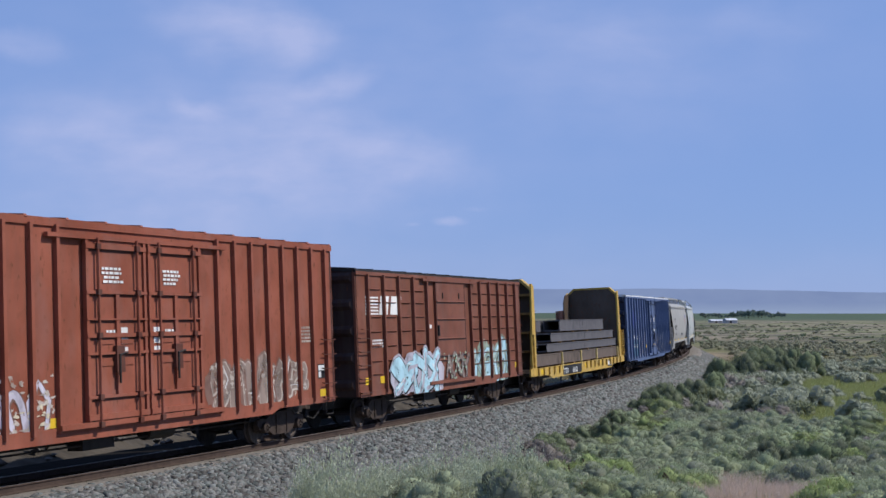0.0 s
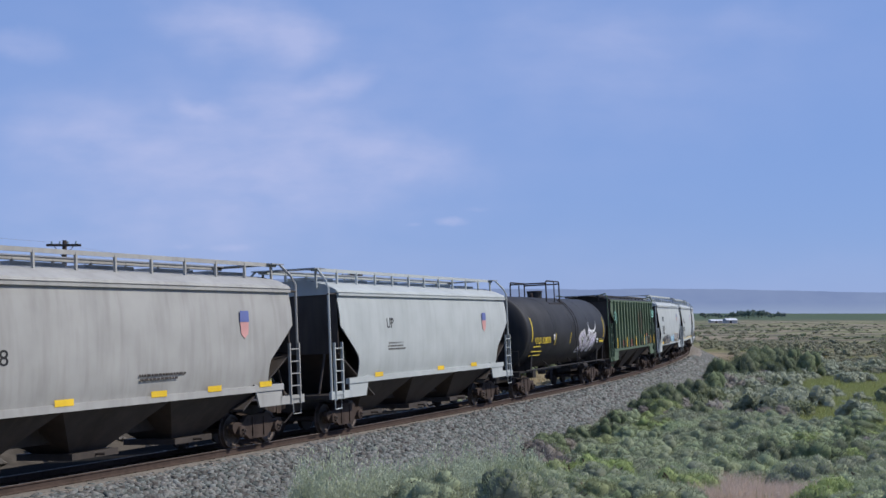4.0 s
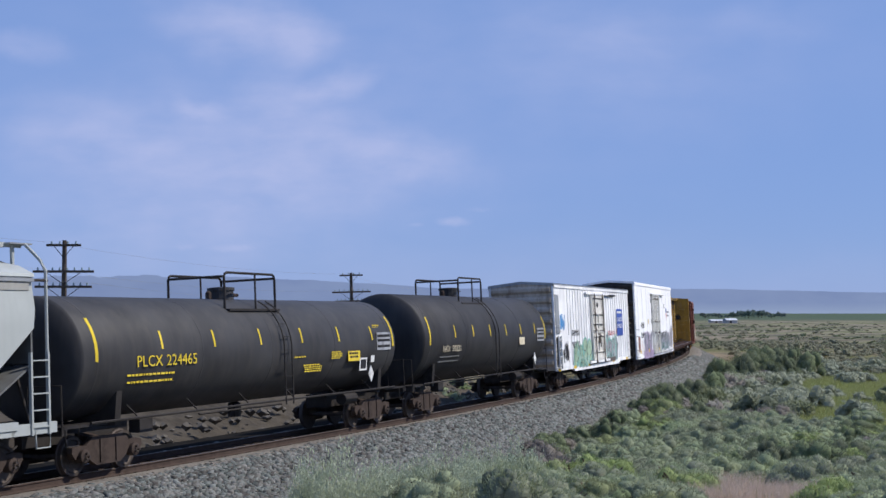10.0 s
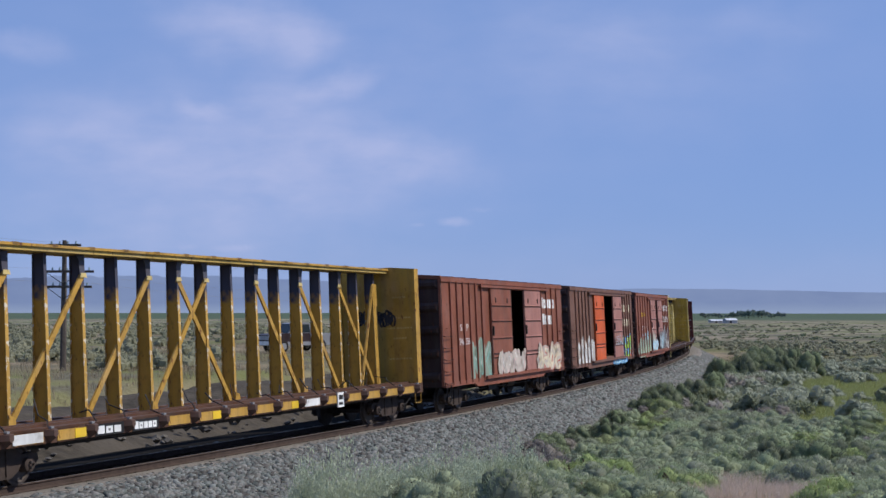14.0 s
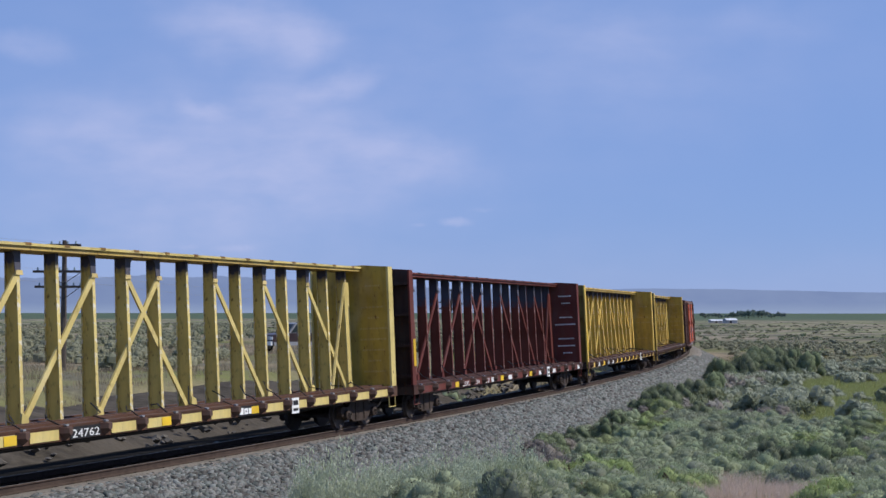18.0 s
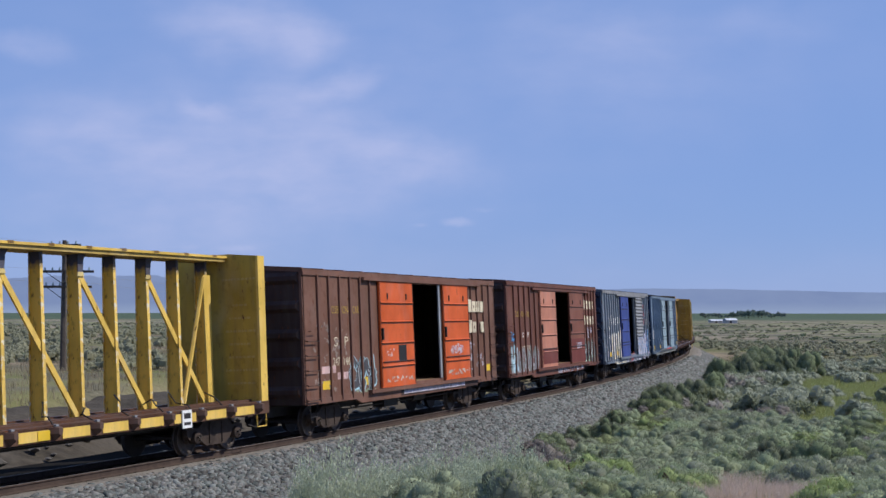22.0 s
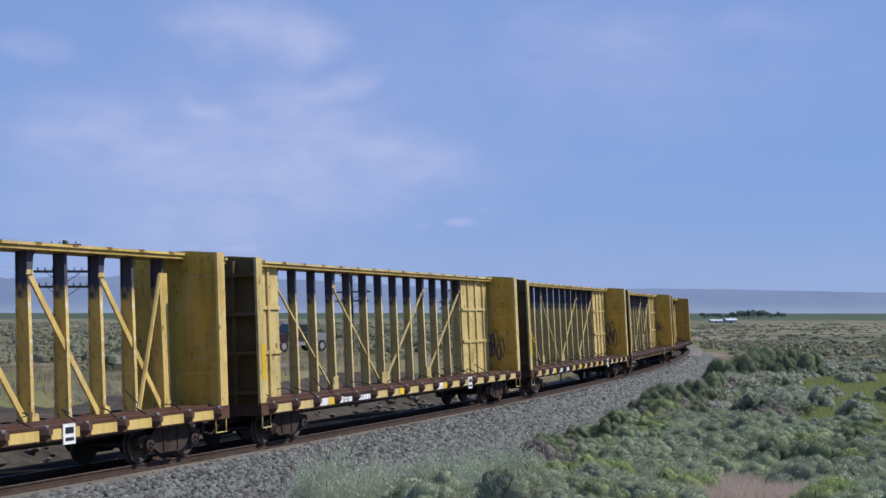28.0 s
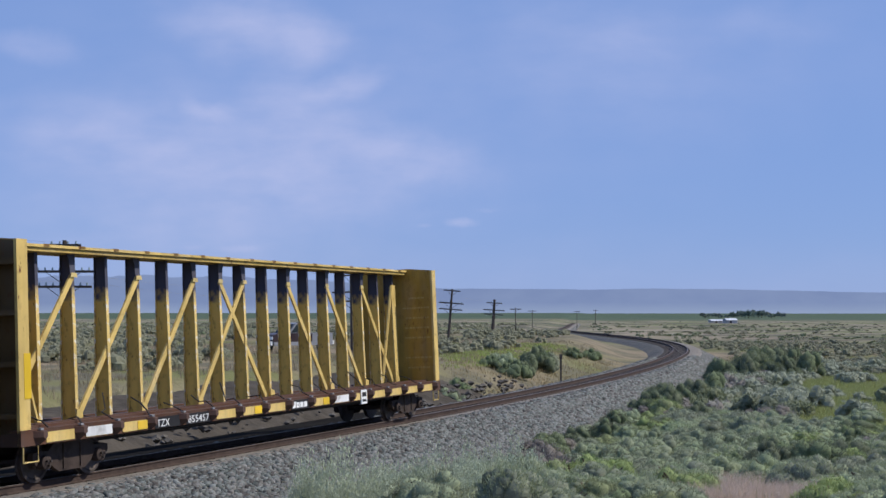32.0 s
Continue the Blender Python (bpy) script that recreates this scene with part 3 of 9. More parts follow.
def sprigs(r, cen, rad, count, length, width):
    """Short leafy sprigs standing out of the plumes."""
    k = r.choice(len(cen), count, p=rad[:, 0] ** 1.7 / np.sum(rad[:, 0] ** 1.7))
    d = r.normal(size=(count, 3))
    d[:, 2] = np.abs(d[:, 2]) + r.uniform(-0.35, 0.3, count)
    d /= np.linalg.norm(d, axis=1)[:, None]
    base = cen[k] + d * rad[k] * r.uniform(0.8, 1.08, count)[:, None]
    base[:, 2] = np.maximum(base[:, 2], 0.0)
    tip = d * 0.45 + np.array([0, 0, 0.6]) + r.normal(0, 0.3, (count, 3))
    tip /= np.linalg.norm(tip, axis=1)[:, None]
    side = np.cross(tip, d + r.normal(0, 0.35, (count, 3)))
    side /= np.linalg.norm(side, axis=1)[:, None] + 1e-9
    ln = length * r.uniform(0.5, 1.3, count)[:, None]
    mid = base + tip * ln * 0.45
    return np.stack([mid - side * width - tip * ln * 0.35, mid + side * width, base + tip * ln], 1)


_r = np.random.RandomState(21)
ICO_LOW = np.array([(math.cos(a) * math.cos(e), math.sin(a) * math.cos(e), math.sin(e)) for e in (-0.4, 0.55) for a in np.arange(6) * math.pi / 3 + e] + [(0, 0, 1.0)])
LOW_F = np.array([(i, (i + 1) % 6, 6 + i) for i in range(6)] + [((i + 1) % 6, 6 + (i + 1) % 6, 6 + i) for i in range(6)] + [(6 + i, 6 + (i + 1) % 6, 12) for i in range(6)])


def far_bush(r, lumps=9, leaves=70):
    """A bush for the middle distance: a heap of uneven plumes with a fringe."""
    cen, rad = plume_places(r, lumps, 0.2)
    rad = rad * 1.35
    body = np.concatenate([(ICO_LOW * q * (1 + r.normal(0, 0.13, (13, 1))) + c)[LOW_F] for c, q in zip(cen, rad)])
    return np.concatenate([body, sprigs(r, cen, rad, leaves, 0.16, 0.03)])


BUSHES = []
for mat, word, n, low, high, upright in ((SAGE, "grey-green sagebrush", 4, (0.20, 0.228, 0.145), (0.275, 0.308, 0.195), 0.3), (SAGE_GREEN, "yellow-green rabbitbrush", 2, (0.195, 0.235, 0.10), (0.255, 0.295, 0.135), 0.2),
                                         (SAGE_DARK, "dark green bitterbrush", 2, (0.12, 0.145, 0.08), (0.185, 0.215, 0.125), 0.45), (SAGE_GREY, "half-dead grey-brown sagebrush", 1, (0.16, 0.14, 0.12), (0.25, 0.225, 0.195), 0.5)):
    body = plume_material("dense_" + mat.name, low, high)
    for _ in range(n):
        cen, rad = plume_places(_r, 28, upright)
        fringe = sprigs(_r, cen, rad, 4800, 0.07, 0.0075)
        BUSHES.append((body_mesh(_r, cen, rad, body), tri_mesh("foliage", fringe, mat), twigs(_r).data("woody_stem", TWIG), word, mat))


def bush_at(kind, x, y, size, tall=1.0, turn=0.0):
    crown, fringe, stems, word = BUSHES[kind][:4]
    z = float(ground_z(x, y)[0])
    b = thing("sagebrush" if "sage" in word else "shrub", word + " growing on dry steppe soil", "shrub", "sagebrush on the steppe")
    b.matrix_basis = Matrix.Translation((x, y, z - 0.03)) @ Matrix.Rotation(turn, 4, "Z") @ Matrix.Diagonal((size, size, size * tall, 1))
    tagged(part("crown", crown, None, b), kind="stuff")
    tagged(part("foliage", fringe, None, b), kind="stuff")
    if y < 36:
        part("woody_stem", stems, None, b)
    return b


def thicket_tone(x, y):
    """Which kind of shrub prevails: broad drifts of one kind."""
    return math.sin(x * 0.55 + 1.3 * math.sin(y * 0.21)) + math.sin(y * 0.37 - x * 0.23 + 1.0)


def spread_bushes():
    """Sagebrush between the track and the camera's right, thinning with distance; bare in the meadow patches."""
    r = np.random.RandomState(33)
    placed, tries, far = [], 0, {}
    while len(placed) < 560 and tries < 16000:
        tries += 1
        az = radians(r.uniform(-1.5, 20.5))
        d = 24 + 96 * r.rand() ** 1.15
        x, y = d * math.sin(az), d * math.cos(az)
        s, w = track_coords(np.array([x]), np.array([y]))
        if w[0] < 5.6:
            continue
        deg = math.degrees(az)
        if deg > 14.6 + 1.0 * math.sin(d * 0.2) and 56 < d < 112 and r.rand() < 0.98 or d < 34.5 + 2.5 * math.sin(az * 40) and 10.2 < deg < 16.2 or d < 42 and 5.5 < deg < 11.5 and r.rand() < 0.6 or r.rand() < 0.06:
            continue
        size = r.uniform(1.0, 2.0) * (1.0 if d > 32 else 0.85)
        if any((x - a) ** 2 + (y - b) ** 2 < (0.27 * (size + c)) ** 2 for a, b, c in placed):
            continue
        placed.append((x, y, size))
        q = thicket_tone(x, y) + r.normal(0, 0.45)
        if w[0] < 8.0 and d > 36:
            q += 0.9
        kind = r.randint(0, 4) if q < 0.55 else r.randint(4, 6) if q < 1.3 and d < 75 else r.randint(6, 8) if q < 1.75 else 8 if r.rand() < 0.4 else r.randint(0, 4)
        tall, turn = r.uniform(0.62, 0.95), r.rand() * 6.28
        if d < 62:
            bush_at(int(kind), x, y, size, tall, turn)
        else:
            far.setdefault("lightened_sage_leaf" if kind < 4 else BUSHES[kind][4].name, []).append((kind, x, y, size, tall, turn))
    for name, rows in far.items():
        tris = []
        for kind, x, y, size, tall, turn in rows:
            cen, rad = plume_places(r, 20, 0.4)
            v = np.concatenate([plume_bodies(r, cen, rad), sprigs(r, cen, rad, 420, 0.12, 0.02)])
            c, q = math.cos(turn) * size, math.sin(turn) * size
            tris.append(np.stack([v[..., 0] * c - v[..., 1] * q + x, v[..., 0] * q + v[..., 1] * c + y, v[..., 2] * size * tall + float(ground_z(x, y)[0])], -1))
        word = {"lightened_sage_leaf": "silvery grey-green sagebrush", "rabbitbrush_leaf": "yellow-green rabbitbrush", "bitterbrush_leaf": "dark green bitterbrush", "dead_twigs": "half-dead grey sagebrush"}[name]
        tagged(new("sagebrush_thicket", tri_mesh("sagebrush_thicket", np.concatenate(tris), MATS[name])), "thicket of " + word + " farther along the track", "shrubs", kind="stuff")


spread_bushes()
for _px, _d, _q, _t in ((798, 72, 2.1, 1.0), (806, 76, 1.8, 0.9), (868, 90, 1.5, 0.85), (888, 92, 2.0, 0.9), (908, 89, 2.0, 0.9), (925, 92, 1.6, 0.9), (950, 98, 2.4, 1.1), (963, 99, 2.2, 1.05), (1012, 118, 1.8, 0.8), (1045, 124, 2.0, 0.8)):
    bush_at(6 if _px % 3 else int(_px) % 4, (_px - 784) / 2366 * _d, _d, _q, _t, _px)
for _px, _d, _k, _q, _t in ((918, 43, 8, 1.1, 0.7), (945, 45.5, 8, 1.2, 0.8), (966, 46.5, 7, 1.5, 0.8), (992, 47, 8, 1.2, 0.8), (1018, 49, 6, 1.4, 0.85), (1046, 51, 1, 1.5, 0.85), (1086, 55, 6, 1.6, 0.9), (1108, 58, 0, 1.5, 0.9), (1150, 63, 6, 2.0, 0.95), (1172, 65, 7, 2.2, 1.05), (1194, 66, 6, 2.2, 1.0), (1128, 61, 8, 1.3, 0.8)):
    bush_at(_k, (_px - 784) / 2366 * _d, _d, _q, _t, _px)
for _x, _y, _q in ((23.5, 100, 3.2), (25.6, 103, 3.0), (27.2, 99, 2.7), (21.8, 97, 2.6), (24.6, 97, 2.4), (26.4, 101, 3.0), (19.0, 92, 2.4), (15.0, 74, 2.2), (13.6, 72, 1.8)):
    bush_at(6 + int(_x) % 2, _x, _y, _q, 1.15, _x)


def scatter(name, label, count, az, dist, material, make, keep, category="grass", power=1.0, seed=1, cluster=8.0):
    r = np.random.RandomState(seed)
    a = np.radians(r.uniform(az[0], az[1], count))
    d = dist[0] + (dist[1] - dist[0]) * r.rand(count) ** power
    x, y = d * np.sin(a), d * np.cos(a)
    s, w = track_coords(x, y)
    ok = keep(x, y, s, w, d, r)
    x, y = x[ok], y[ok]
    z = ground_z(x, y)
    sets = [make(r) for _ in range(12)]
    out = []
    for i in range(len(x)):
        t = sets[i % 12]
        k, ang = r.uniform(0.7, 1.3), r.rand() * 6.28
        c, q = math.cos(ang) * k, math.sin(ang) * k
        out.append(np.stack([t[..., 0] * c - t[..., 1] * q + x[i], t[..., 0] * q + t[..., 1] * c + y[i], t[..., 2] * k + z[i]], -1))
    return tagged(new(name, tri_mesh(name, np.concatenate(out), material)), label, category, kind="stuff")


def in_streaks(x, y):
    """Long low patches that lie across the view."""
    q = np.sin(x * 0.031 + 2.2 * np.sin(y * 0.043)) + np.sin(y * 0.115 + 1.4 * np.sin(x * 0.017)) + 0.7 * np.sin(x * 0.083 + y * 0.031)
    return q > 1.15


scatter("low_dark_brush", "streaks of low dark brush across the far plain", 2000, (-1, 21), (170, 700), SAGE_DARK,
        lambda r: sage_leaves(r, 44, 8, 0.34) * np.array([1.5, 1.1, 0.6]) * r.uniform(0.8, 1.5), lambda x, y, s, w, d, r: (w > 8) & in_streaks(x, y), "shrubs", 1.3, 34)
scatter("low_grey_brush", "low grey-brown brush across the far plain", 1500, (-1, 21), (120, 700), SAGE_DRY,
        lambda r: sage_leaves(r, 44, 8, 0.34) * np.array([1.5, 1.1, 0.6]) * r.uniform(0.7, 1.3), lambda x, y, s, w, d, r: (w > 8) & ~in_streaks(x + 40, y + 9) & (r.rand(len(x)) < 0.6), "shrubs", 1.3, 35)
# far brush, both sides of the line, and the grass between
scatter("far_sagebrush", "low grey-green sagebrush scattered over the far steppe", 3000, (-21, 21), (66, 520), SAGE_DRY,
        lambda r: far_bush(r) * r.uniform(0.7, 1.6) * np.array([1, 1, 0.75]), lambda x, y, s, w, d, r: ((w < -13) & (d > 60) & ~((np.abs(x / y + 0.113) < 0.05) & (d > 66) & (d < 140))) | ((w > 6) & (d > 108) & (d < 260)), "shrubs", 1.1, 3)
scatter("dark_brush", "dark green brush scattered over the far steppe", 420, (-21, 21), (80, 620), SAGE_DARK,
        lambda r: far_bush(r) * r.uniform(0.7, 1.5) * np.array([1, 1, 0.8]), lambda x, y, s, w, d, r: ((w < -13) & (d > 70) & (r.rand(len(x)) < 0.35) & ~((np.abs(x / y + 0.113) < 0.05) & (d > 66) & (d < 140))) | ((w > 6) & (d > 108) & (np.sin(d * 0.05) > 0.2)), "shrubs", 1.0, 4)
scatter("steppe_grass", "short yellow-green grass in open patches", 5200, (-21, 21), (26, 150), GRASS,
        lambda r: tuft(r, 26, 0.36, 0.42, 0.013), lambda x, y, s, w, d, r: (w > 5.4) & (r.rand(len(x)) < 0.8), "grass", 0.9, 5)
scatter("knoll_grass", "yellow-green grass on the low knoll beyond the track", 3000, (0.0, 8.2), (62, 130), GRASS,
        lambda r: tuft(r, 16, 0.2, 0.6, 0.022), lambda x, y, s, w, d, r: (w < -10) & (w > -36), "grass", 0.9, 25)
scatter("knoll_straw", "sun-bleached grass on the low knoll beyond the track", 2000, (0.0, 8.4), (62, 130), STRAW,
        lambda r: tuft(r, 14, 0.18, 0.6, 0.022), lambda x, y, s, w, d, r: (w < -5.5) & (w > -20), "grass", 0.9, 26)
scatter("dry_grass", "straw-coloured dry grass on the bank", 3600, (-21, 16), (30, 150), STRAW,
        lambda r: tuft(r, 20, 0.32, 0.40, 0.014), lambda x, y, s, w, d, r: ((w < -9) & (w > -40)) | ((w > 4.8) & (w < 7)), "grass", 0.9, 6)
scatter("cheatgrass", "reddish dry cheatgrass", 2200, (9.6, 16.9), (26, 37), REDGRASS,
        lambda r: tuft(r, 26, 0.42, 0.36, 0.007, 1.3), lambda x, y, s, w, d, r: (w > 6) & (np.sin(x * 1.3 + y * 0.4) + np.sin(y * 1.1 - x * 0.7) > -0.5), "grass", 1.0, 7)
scatter("meadow_grass", "bright yellow-green meadow grass between the sagebrush", 5200, (13.2, 21), (54, 116), GRASS,
        lambda r: tuft(r, 16, 0.26, 0.55, 0.026), lambda x, y, s, w, d, r: w > 6, "grass", 0.9, 15)
scatter("pale_bunchgrass", "pale grey-green bunchgrass close to the ballast", 460, (-6.5, 3.0), (23.0, 33), PALE,
        lambda r: np.concatenate([tuft(r, 40, 0.6, 0.10, 0.007, 1.0), tuft(r, 26, 0.95, 0.14, 0.006, 0.7)]) * r.uniform(0.6, 1.25), lambda x, y, s, w, d, r: (w > 4.9) & (w < 9) & (np.sin(x * 2.1 + 0.6) + 0.8 * np.sin(x * 5.3 + y * 1.7) + 0.6 * np.sin(y * 2.9 + x) > 0.2), "grass", 1.0, 8)
scatter("seed_heads", "pale seed-headed weeds among the bunchgrass", 300, (-6.0, 4.5), (23.0, 33), PALE,
        lambda r: sage_leaves(r, 620, 26, 0.04) * np.array([0.55, 0.55, 1.25]) * r.uniform(0.7, 1.35), lambda x, y, s, w, d, r: (w > 5.0) & (w < 10) & (np.sin(x * 1.7 + y) > -0.2), "weeds", 1.0, 18)


# ---------------------------------------------------------------- line poles and wires
POLEWOOD = plain("weathered_pole_wood", (0.085, 0.07, 0.06), 0.9, 0, 0.3, 8)
GLASSY = plain("insulator_glass", (0.25, 0.32, 0.33), 0.2, 0, 0.1, 20)


def pole(x, y, top, arms, lean=0.0, turn=0.0, thick=0.17):
    z = float(ground_z(x, y)[0])
    p = thing("telegraph_pole", "old wooden telegraph pole with crossarms and insulators", "utility pole", "poles along the railway")
    p.matrix_basis = Matrix.Translation((x, y, z)) @ pose(0, 0, 0, 0, lean, turn)
    h = top - z
    part("shaft", Mesh().tube([(0, 0, -0.6), (0, 0, h * 0.5), (0, 0, h)], thick, 8, thick * 0.65), POLEWOOD, p)
    for drop, wide in arms:
        zz = h - drop
        arm = part("crossarm", Mesh().box(-wide / 2, wide / 2, -0.2, -0.09, zz - 0.06, zz + 0.06), POLEWOOD, p)
        part("brace", Mesh().tube([(-wide * 0.28, -0.15, zz - 0.05), (0, -0.15, zz - 0.62)], 0.02, 4).tube([(wide * 0.28, -0.15, zz - 0.05), (0, -0.15, zz - 0.62)], 0.02, 4), STEEL, arm)
        n = 4 if wide < 2.2 else 8
        for k in range(n):
            ix = (-0.5 + (k + 0.5) / n) * (wide - 0.1)
            part("insulator", Mesh().tube([(ix, -0.145, zz + 0.05), (ix, -0.145, zz + 0.13), (ix, -0.145, zz + 0.2)], 0.05, 6, 0.035), GLASSY, arm)
    return p


POLES = [(-18.7, 66, 7.15, ((0.25, 1.7), (1.55, 3.0), (2.3, 2.8)), 0, 0), (-7.0, 104, 6.7, ((0.2, 1.8), (1.5, 3.0), (2.2, 2.6)), -1.5, 4), (0.6, 150, 6.3, ((0.2, 1.9), (1.6, 2.8), (2.3, 2.6)), 4.5, 0),
         (6.9, 187, 5.5, ((0.5, 2.2), (1.5, 3.0), (2.1, 2.6)), 3.5, 0, 0.26), (13, 240, 4.6, ((0.3, 2.0),), 0, 0, 0.09), (22, 330, 4.4, ((0.3, 2.0),), 0, 0, 0.1), (42, 420, 4.4, ((0.3, 2.0),), 0, 0, 0.1), (66, 580, 5.2, ((0.3, 2.4),), 1, 0, 0.14)]
for q in POLES:
    pole(*q)
_pts = [(-33, 22, 8.4), *[(q[0], q[1], q[2]) for q in POLES]]
wires = thing("telegraph_wires", "thin sagging wires strung between the poles", "wires")
for lane, drop in ((-0.75, 0.1), (-1.3, 1.4), (1.2, 2.1)):
    for (ax, ay, az_), (bx, by, bz) in zip(_pts[:4], _pts[1:5]):
        part("wire", Mesh().tube([(ax + lane + (bx - ax) * t, ay + (by - ay) * t - 0.15, az_ - drop + (bz - az_) * t - 1.6 * t * (1 - t)) for t in np.linspace(0, 1, 9)], 0.005, 3), GALV, wires)
post = thing("marker_post", "short weathered wooden marker post beside the track", "post")
_mx, _my, _mz = on_line(54.0, -4.6, -0.9)
post.matrix_basis = Matrix.Translation((_mx, _my, _mz))
part("shaft", Mesh().box(-0.05, 0.05, -0.05, 0.05, -0.3, 1.95), POLEWOOD, post)
part("cap", Mesh().box(-0.09, 0.09, -0.06, 0.06, 1.75, 2.05), POLEWOOD, post)


# ---------------------------------------------------------------- farm far off
SHED = paint("white_shed_paint", (0.42, 0.43, 0.43), amount=0.1)
ROOFTIN = paint("shed_roof_tin", (0.62, 0.64, 0.67), amount=0.1, rough=0.4)


def shed(x, y, w, dp, h):
    z = float(ground_z(x, y)[0])
    o = thing("farm_shed", "low white metal farm shed among fields", "shed")
    o.matrix_basis = Matrix.Translation((x, y, z)) @ pose(0, 0, 0, 0, 0, 12)
    part("wall", Mesh().box(-w / 2, w / 2, -dp / 2, dp / 2, -0.5, h), SHED, o)
    part("roof", Mesh().prism([(-dp / 2 - 0.4, h), (0, h + dp * 0.18), (dp / 2 + 0.4, h), (0, h - 0.12 + dp * 0.14)], -w / 2 - 0.3, w / 2 + 0.3, "x"), ROOFTIN, o)
    part("door", Mesh().box(-w * 0.2, -w * 0.05, -dp / 2 - 0.08, -dp / 2, -0.1, h * 0.8), STEEL, o)
    return o


shed(143.2, 668, 5.5, 5, 1.5)
shed(138, 676, 7, 4, 0.9)


def far_tree(x, y, h, seed):
    r = np.random.RandomState(seed)
    z = float(ground_z(x, y)[0])
    o = thing("tree", "dark green shade tree beside the distant farm", "tree", "trees round the farm")
    o.matrix_basis = Matrix.Translation((x, y, z))
    part("trunk", Mesh().tube([(0, 0, -0.5), (0.1, 0, h * 0.4), (0.2, 0.1, h * 0.75)], 0.3, 6, 0.1).tube([(0.1, 0, h * 0.35), (h * 0.2, 0, h * 0.65)], 0.14, 5, 0.05).tube([(0.1, 0, h * 0.4), (-h * 0.2, 0.2, h * 0.7)], 0.14, 5, 0.05), TWIG, o)
    t = sage_leaves(r, 700, 16, 0.14) * np.array([h * 0.95, h * 0.95, h * 0.95]) + np.array([0, 0, h * 0.12])
    part("crown", tri_mesh("crown", t, TREELEAF), None, o)


# leaf green lightened, distance haze painted into it
TREELEAF = leafy("hazed_tree_leaf", (0.13, 0.18, 0.15), (0.18, 0.235, 0.19))
_r = np.random.RandomState(8)
for i in range(26):
    px = 1240 + 152 * (i + 0.5 * _r.rand()) / 26
    d = 1150 + 120 * _r.rand()
    far_tree((px - 784) / 2366 * d, d, (4.4 + 4.6 * math.exp(-((px - 1332) / 26) ** 2)) * _r.uniform(0.75, 1.25), 40 + i)


# ---------------------------------------------------------------- parked pickup beyond the line
def pickup(x, y, turn):
    body = paint("silver_car_paint", (0.24, 0.245, 0.26), amount=0.1, rough=0.3)
    dark = paint("dark_maroon_car_paint", (0.045, 0.03, 0.032), amount=0.1, rough=0.3)
    glass = plain("car_glass", (0.03, 0.04, 0.045), 0.05, 0, 0.1, 4, 0)
    z = float(ground_z(x, y)[0])
    o = thing("pickup_truck", "silver and dark maroon pickup truck parked on the steppe", "pickup truck")
    o.matrix_basis = Matrix.Translation((x, y, z)) @ pose(0, 0, 0.12, 0, 0, turn) @ Matrix.Diagonal((0.95, 1.05, 1.15, 1))
    part("bed", Mesh().prism([(-2.85, 0.5), (-0.85, 0.5), (-0.85, 1.2), (-2.85, 1.18)], -0.93, 0.93), body, o)
    part("front_body", Mesh().prism([(-0.85, 0.45), (2.75, 0.45), (2.85, 0.75), (2.8, 1.08), (2.5, 1.16), (1.35, 1.2), (-0.85, 1.2)], -0.95, 0.95), dark, o, "dark maroon front body")
    part("cab", Mesh().prism([(-0.85, 1.2), (1.35, 1.18), (0.65, 1.8), (0.4, 1.86), (-0.6, 1.86), (-0.75, 1.8)], -0.84, 0.84), body, o)
    part("side_window", Mesh().prism([(-0.72, 1.24), (1.1, 1.24), (0.55, 1.74), (-0.6, 1.76)], -0.855, 0.855), glass, o)
    part("windscreen", Mesh().add([(1.36, -0.76, 1.22), (1.36, 0.76, 1.22), (0.72, 0.72, 1.78), (0.72, -0.72, 1.78)], [(0, 1, 2, 3)]), glass, o)
    part("lower_trim", Mesh().box(-2.8, 2.75, -0.965, 0.965, 0.42, 0.66), body, o, "silver lower trim")
    part("grille", Mesh().box(2.8, 2.88, -0.6, 0.6, 0.78, 1.02), GALV, o)
    for q in (-0.78, 0.78):
        part("headlight", Mesh().box(2.8, 2.89, q - 0.14, q + 0.14, 0.8, 1.0), WHITE, o)
    for name, bx in (("front_bumper", (2.8, 3.0)), ("rear_bumper", (-3.0, -2.85))):
        part(name, Mesh().box(*bx, -0.9, 0.9, 0.45, 0.7), WHITE, o, "bright bumper")
    for wx in (-1.75, 1.85):
        for wy in (-0.9, 0.9):
            w = part("wheel", Mesh().rings([(-0.12, 0.3), (-0.12, 0.38), (0.12, 0.38), (0.12, 0.3)], (wx, wy, 0.38), 18, "y"), STEEL, o)
            part("rim", Mesh().rings([(-0.13, 0.1), (-0.13, 0.22), (0.13, 0.22), (0.13, 0.1)], (wx, wy, 0.38), 12, "y"), GALV, w)


pickup(-10.9, 99, 222)

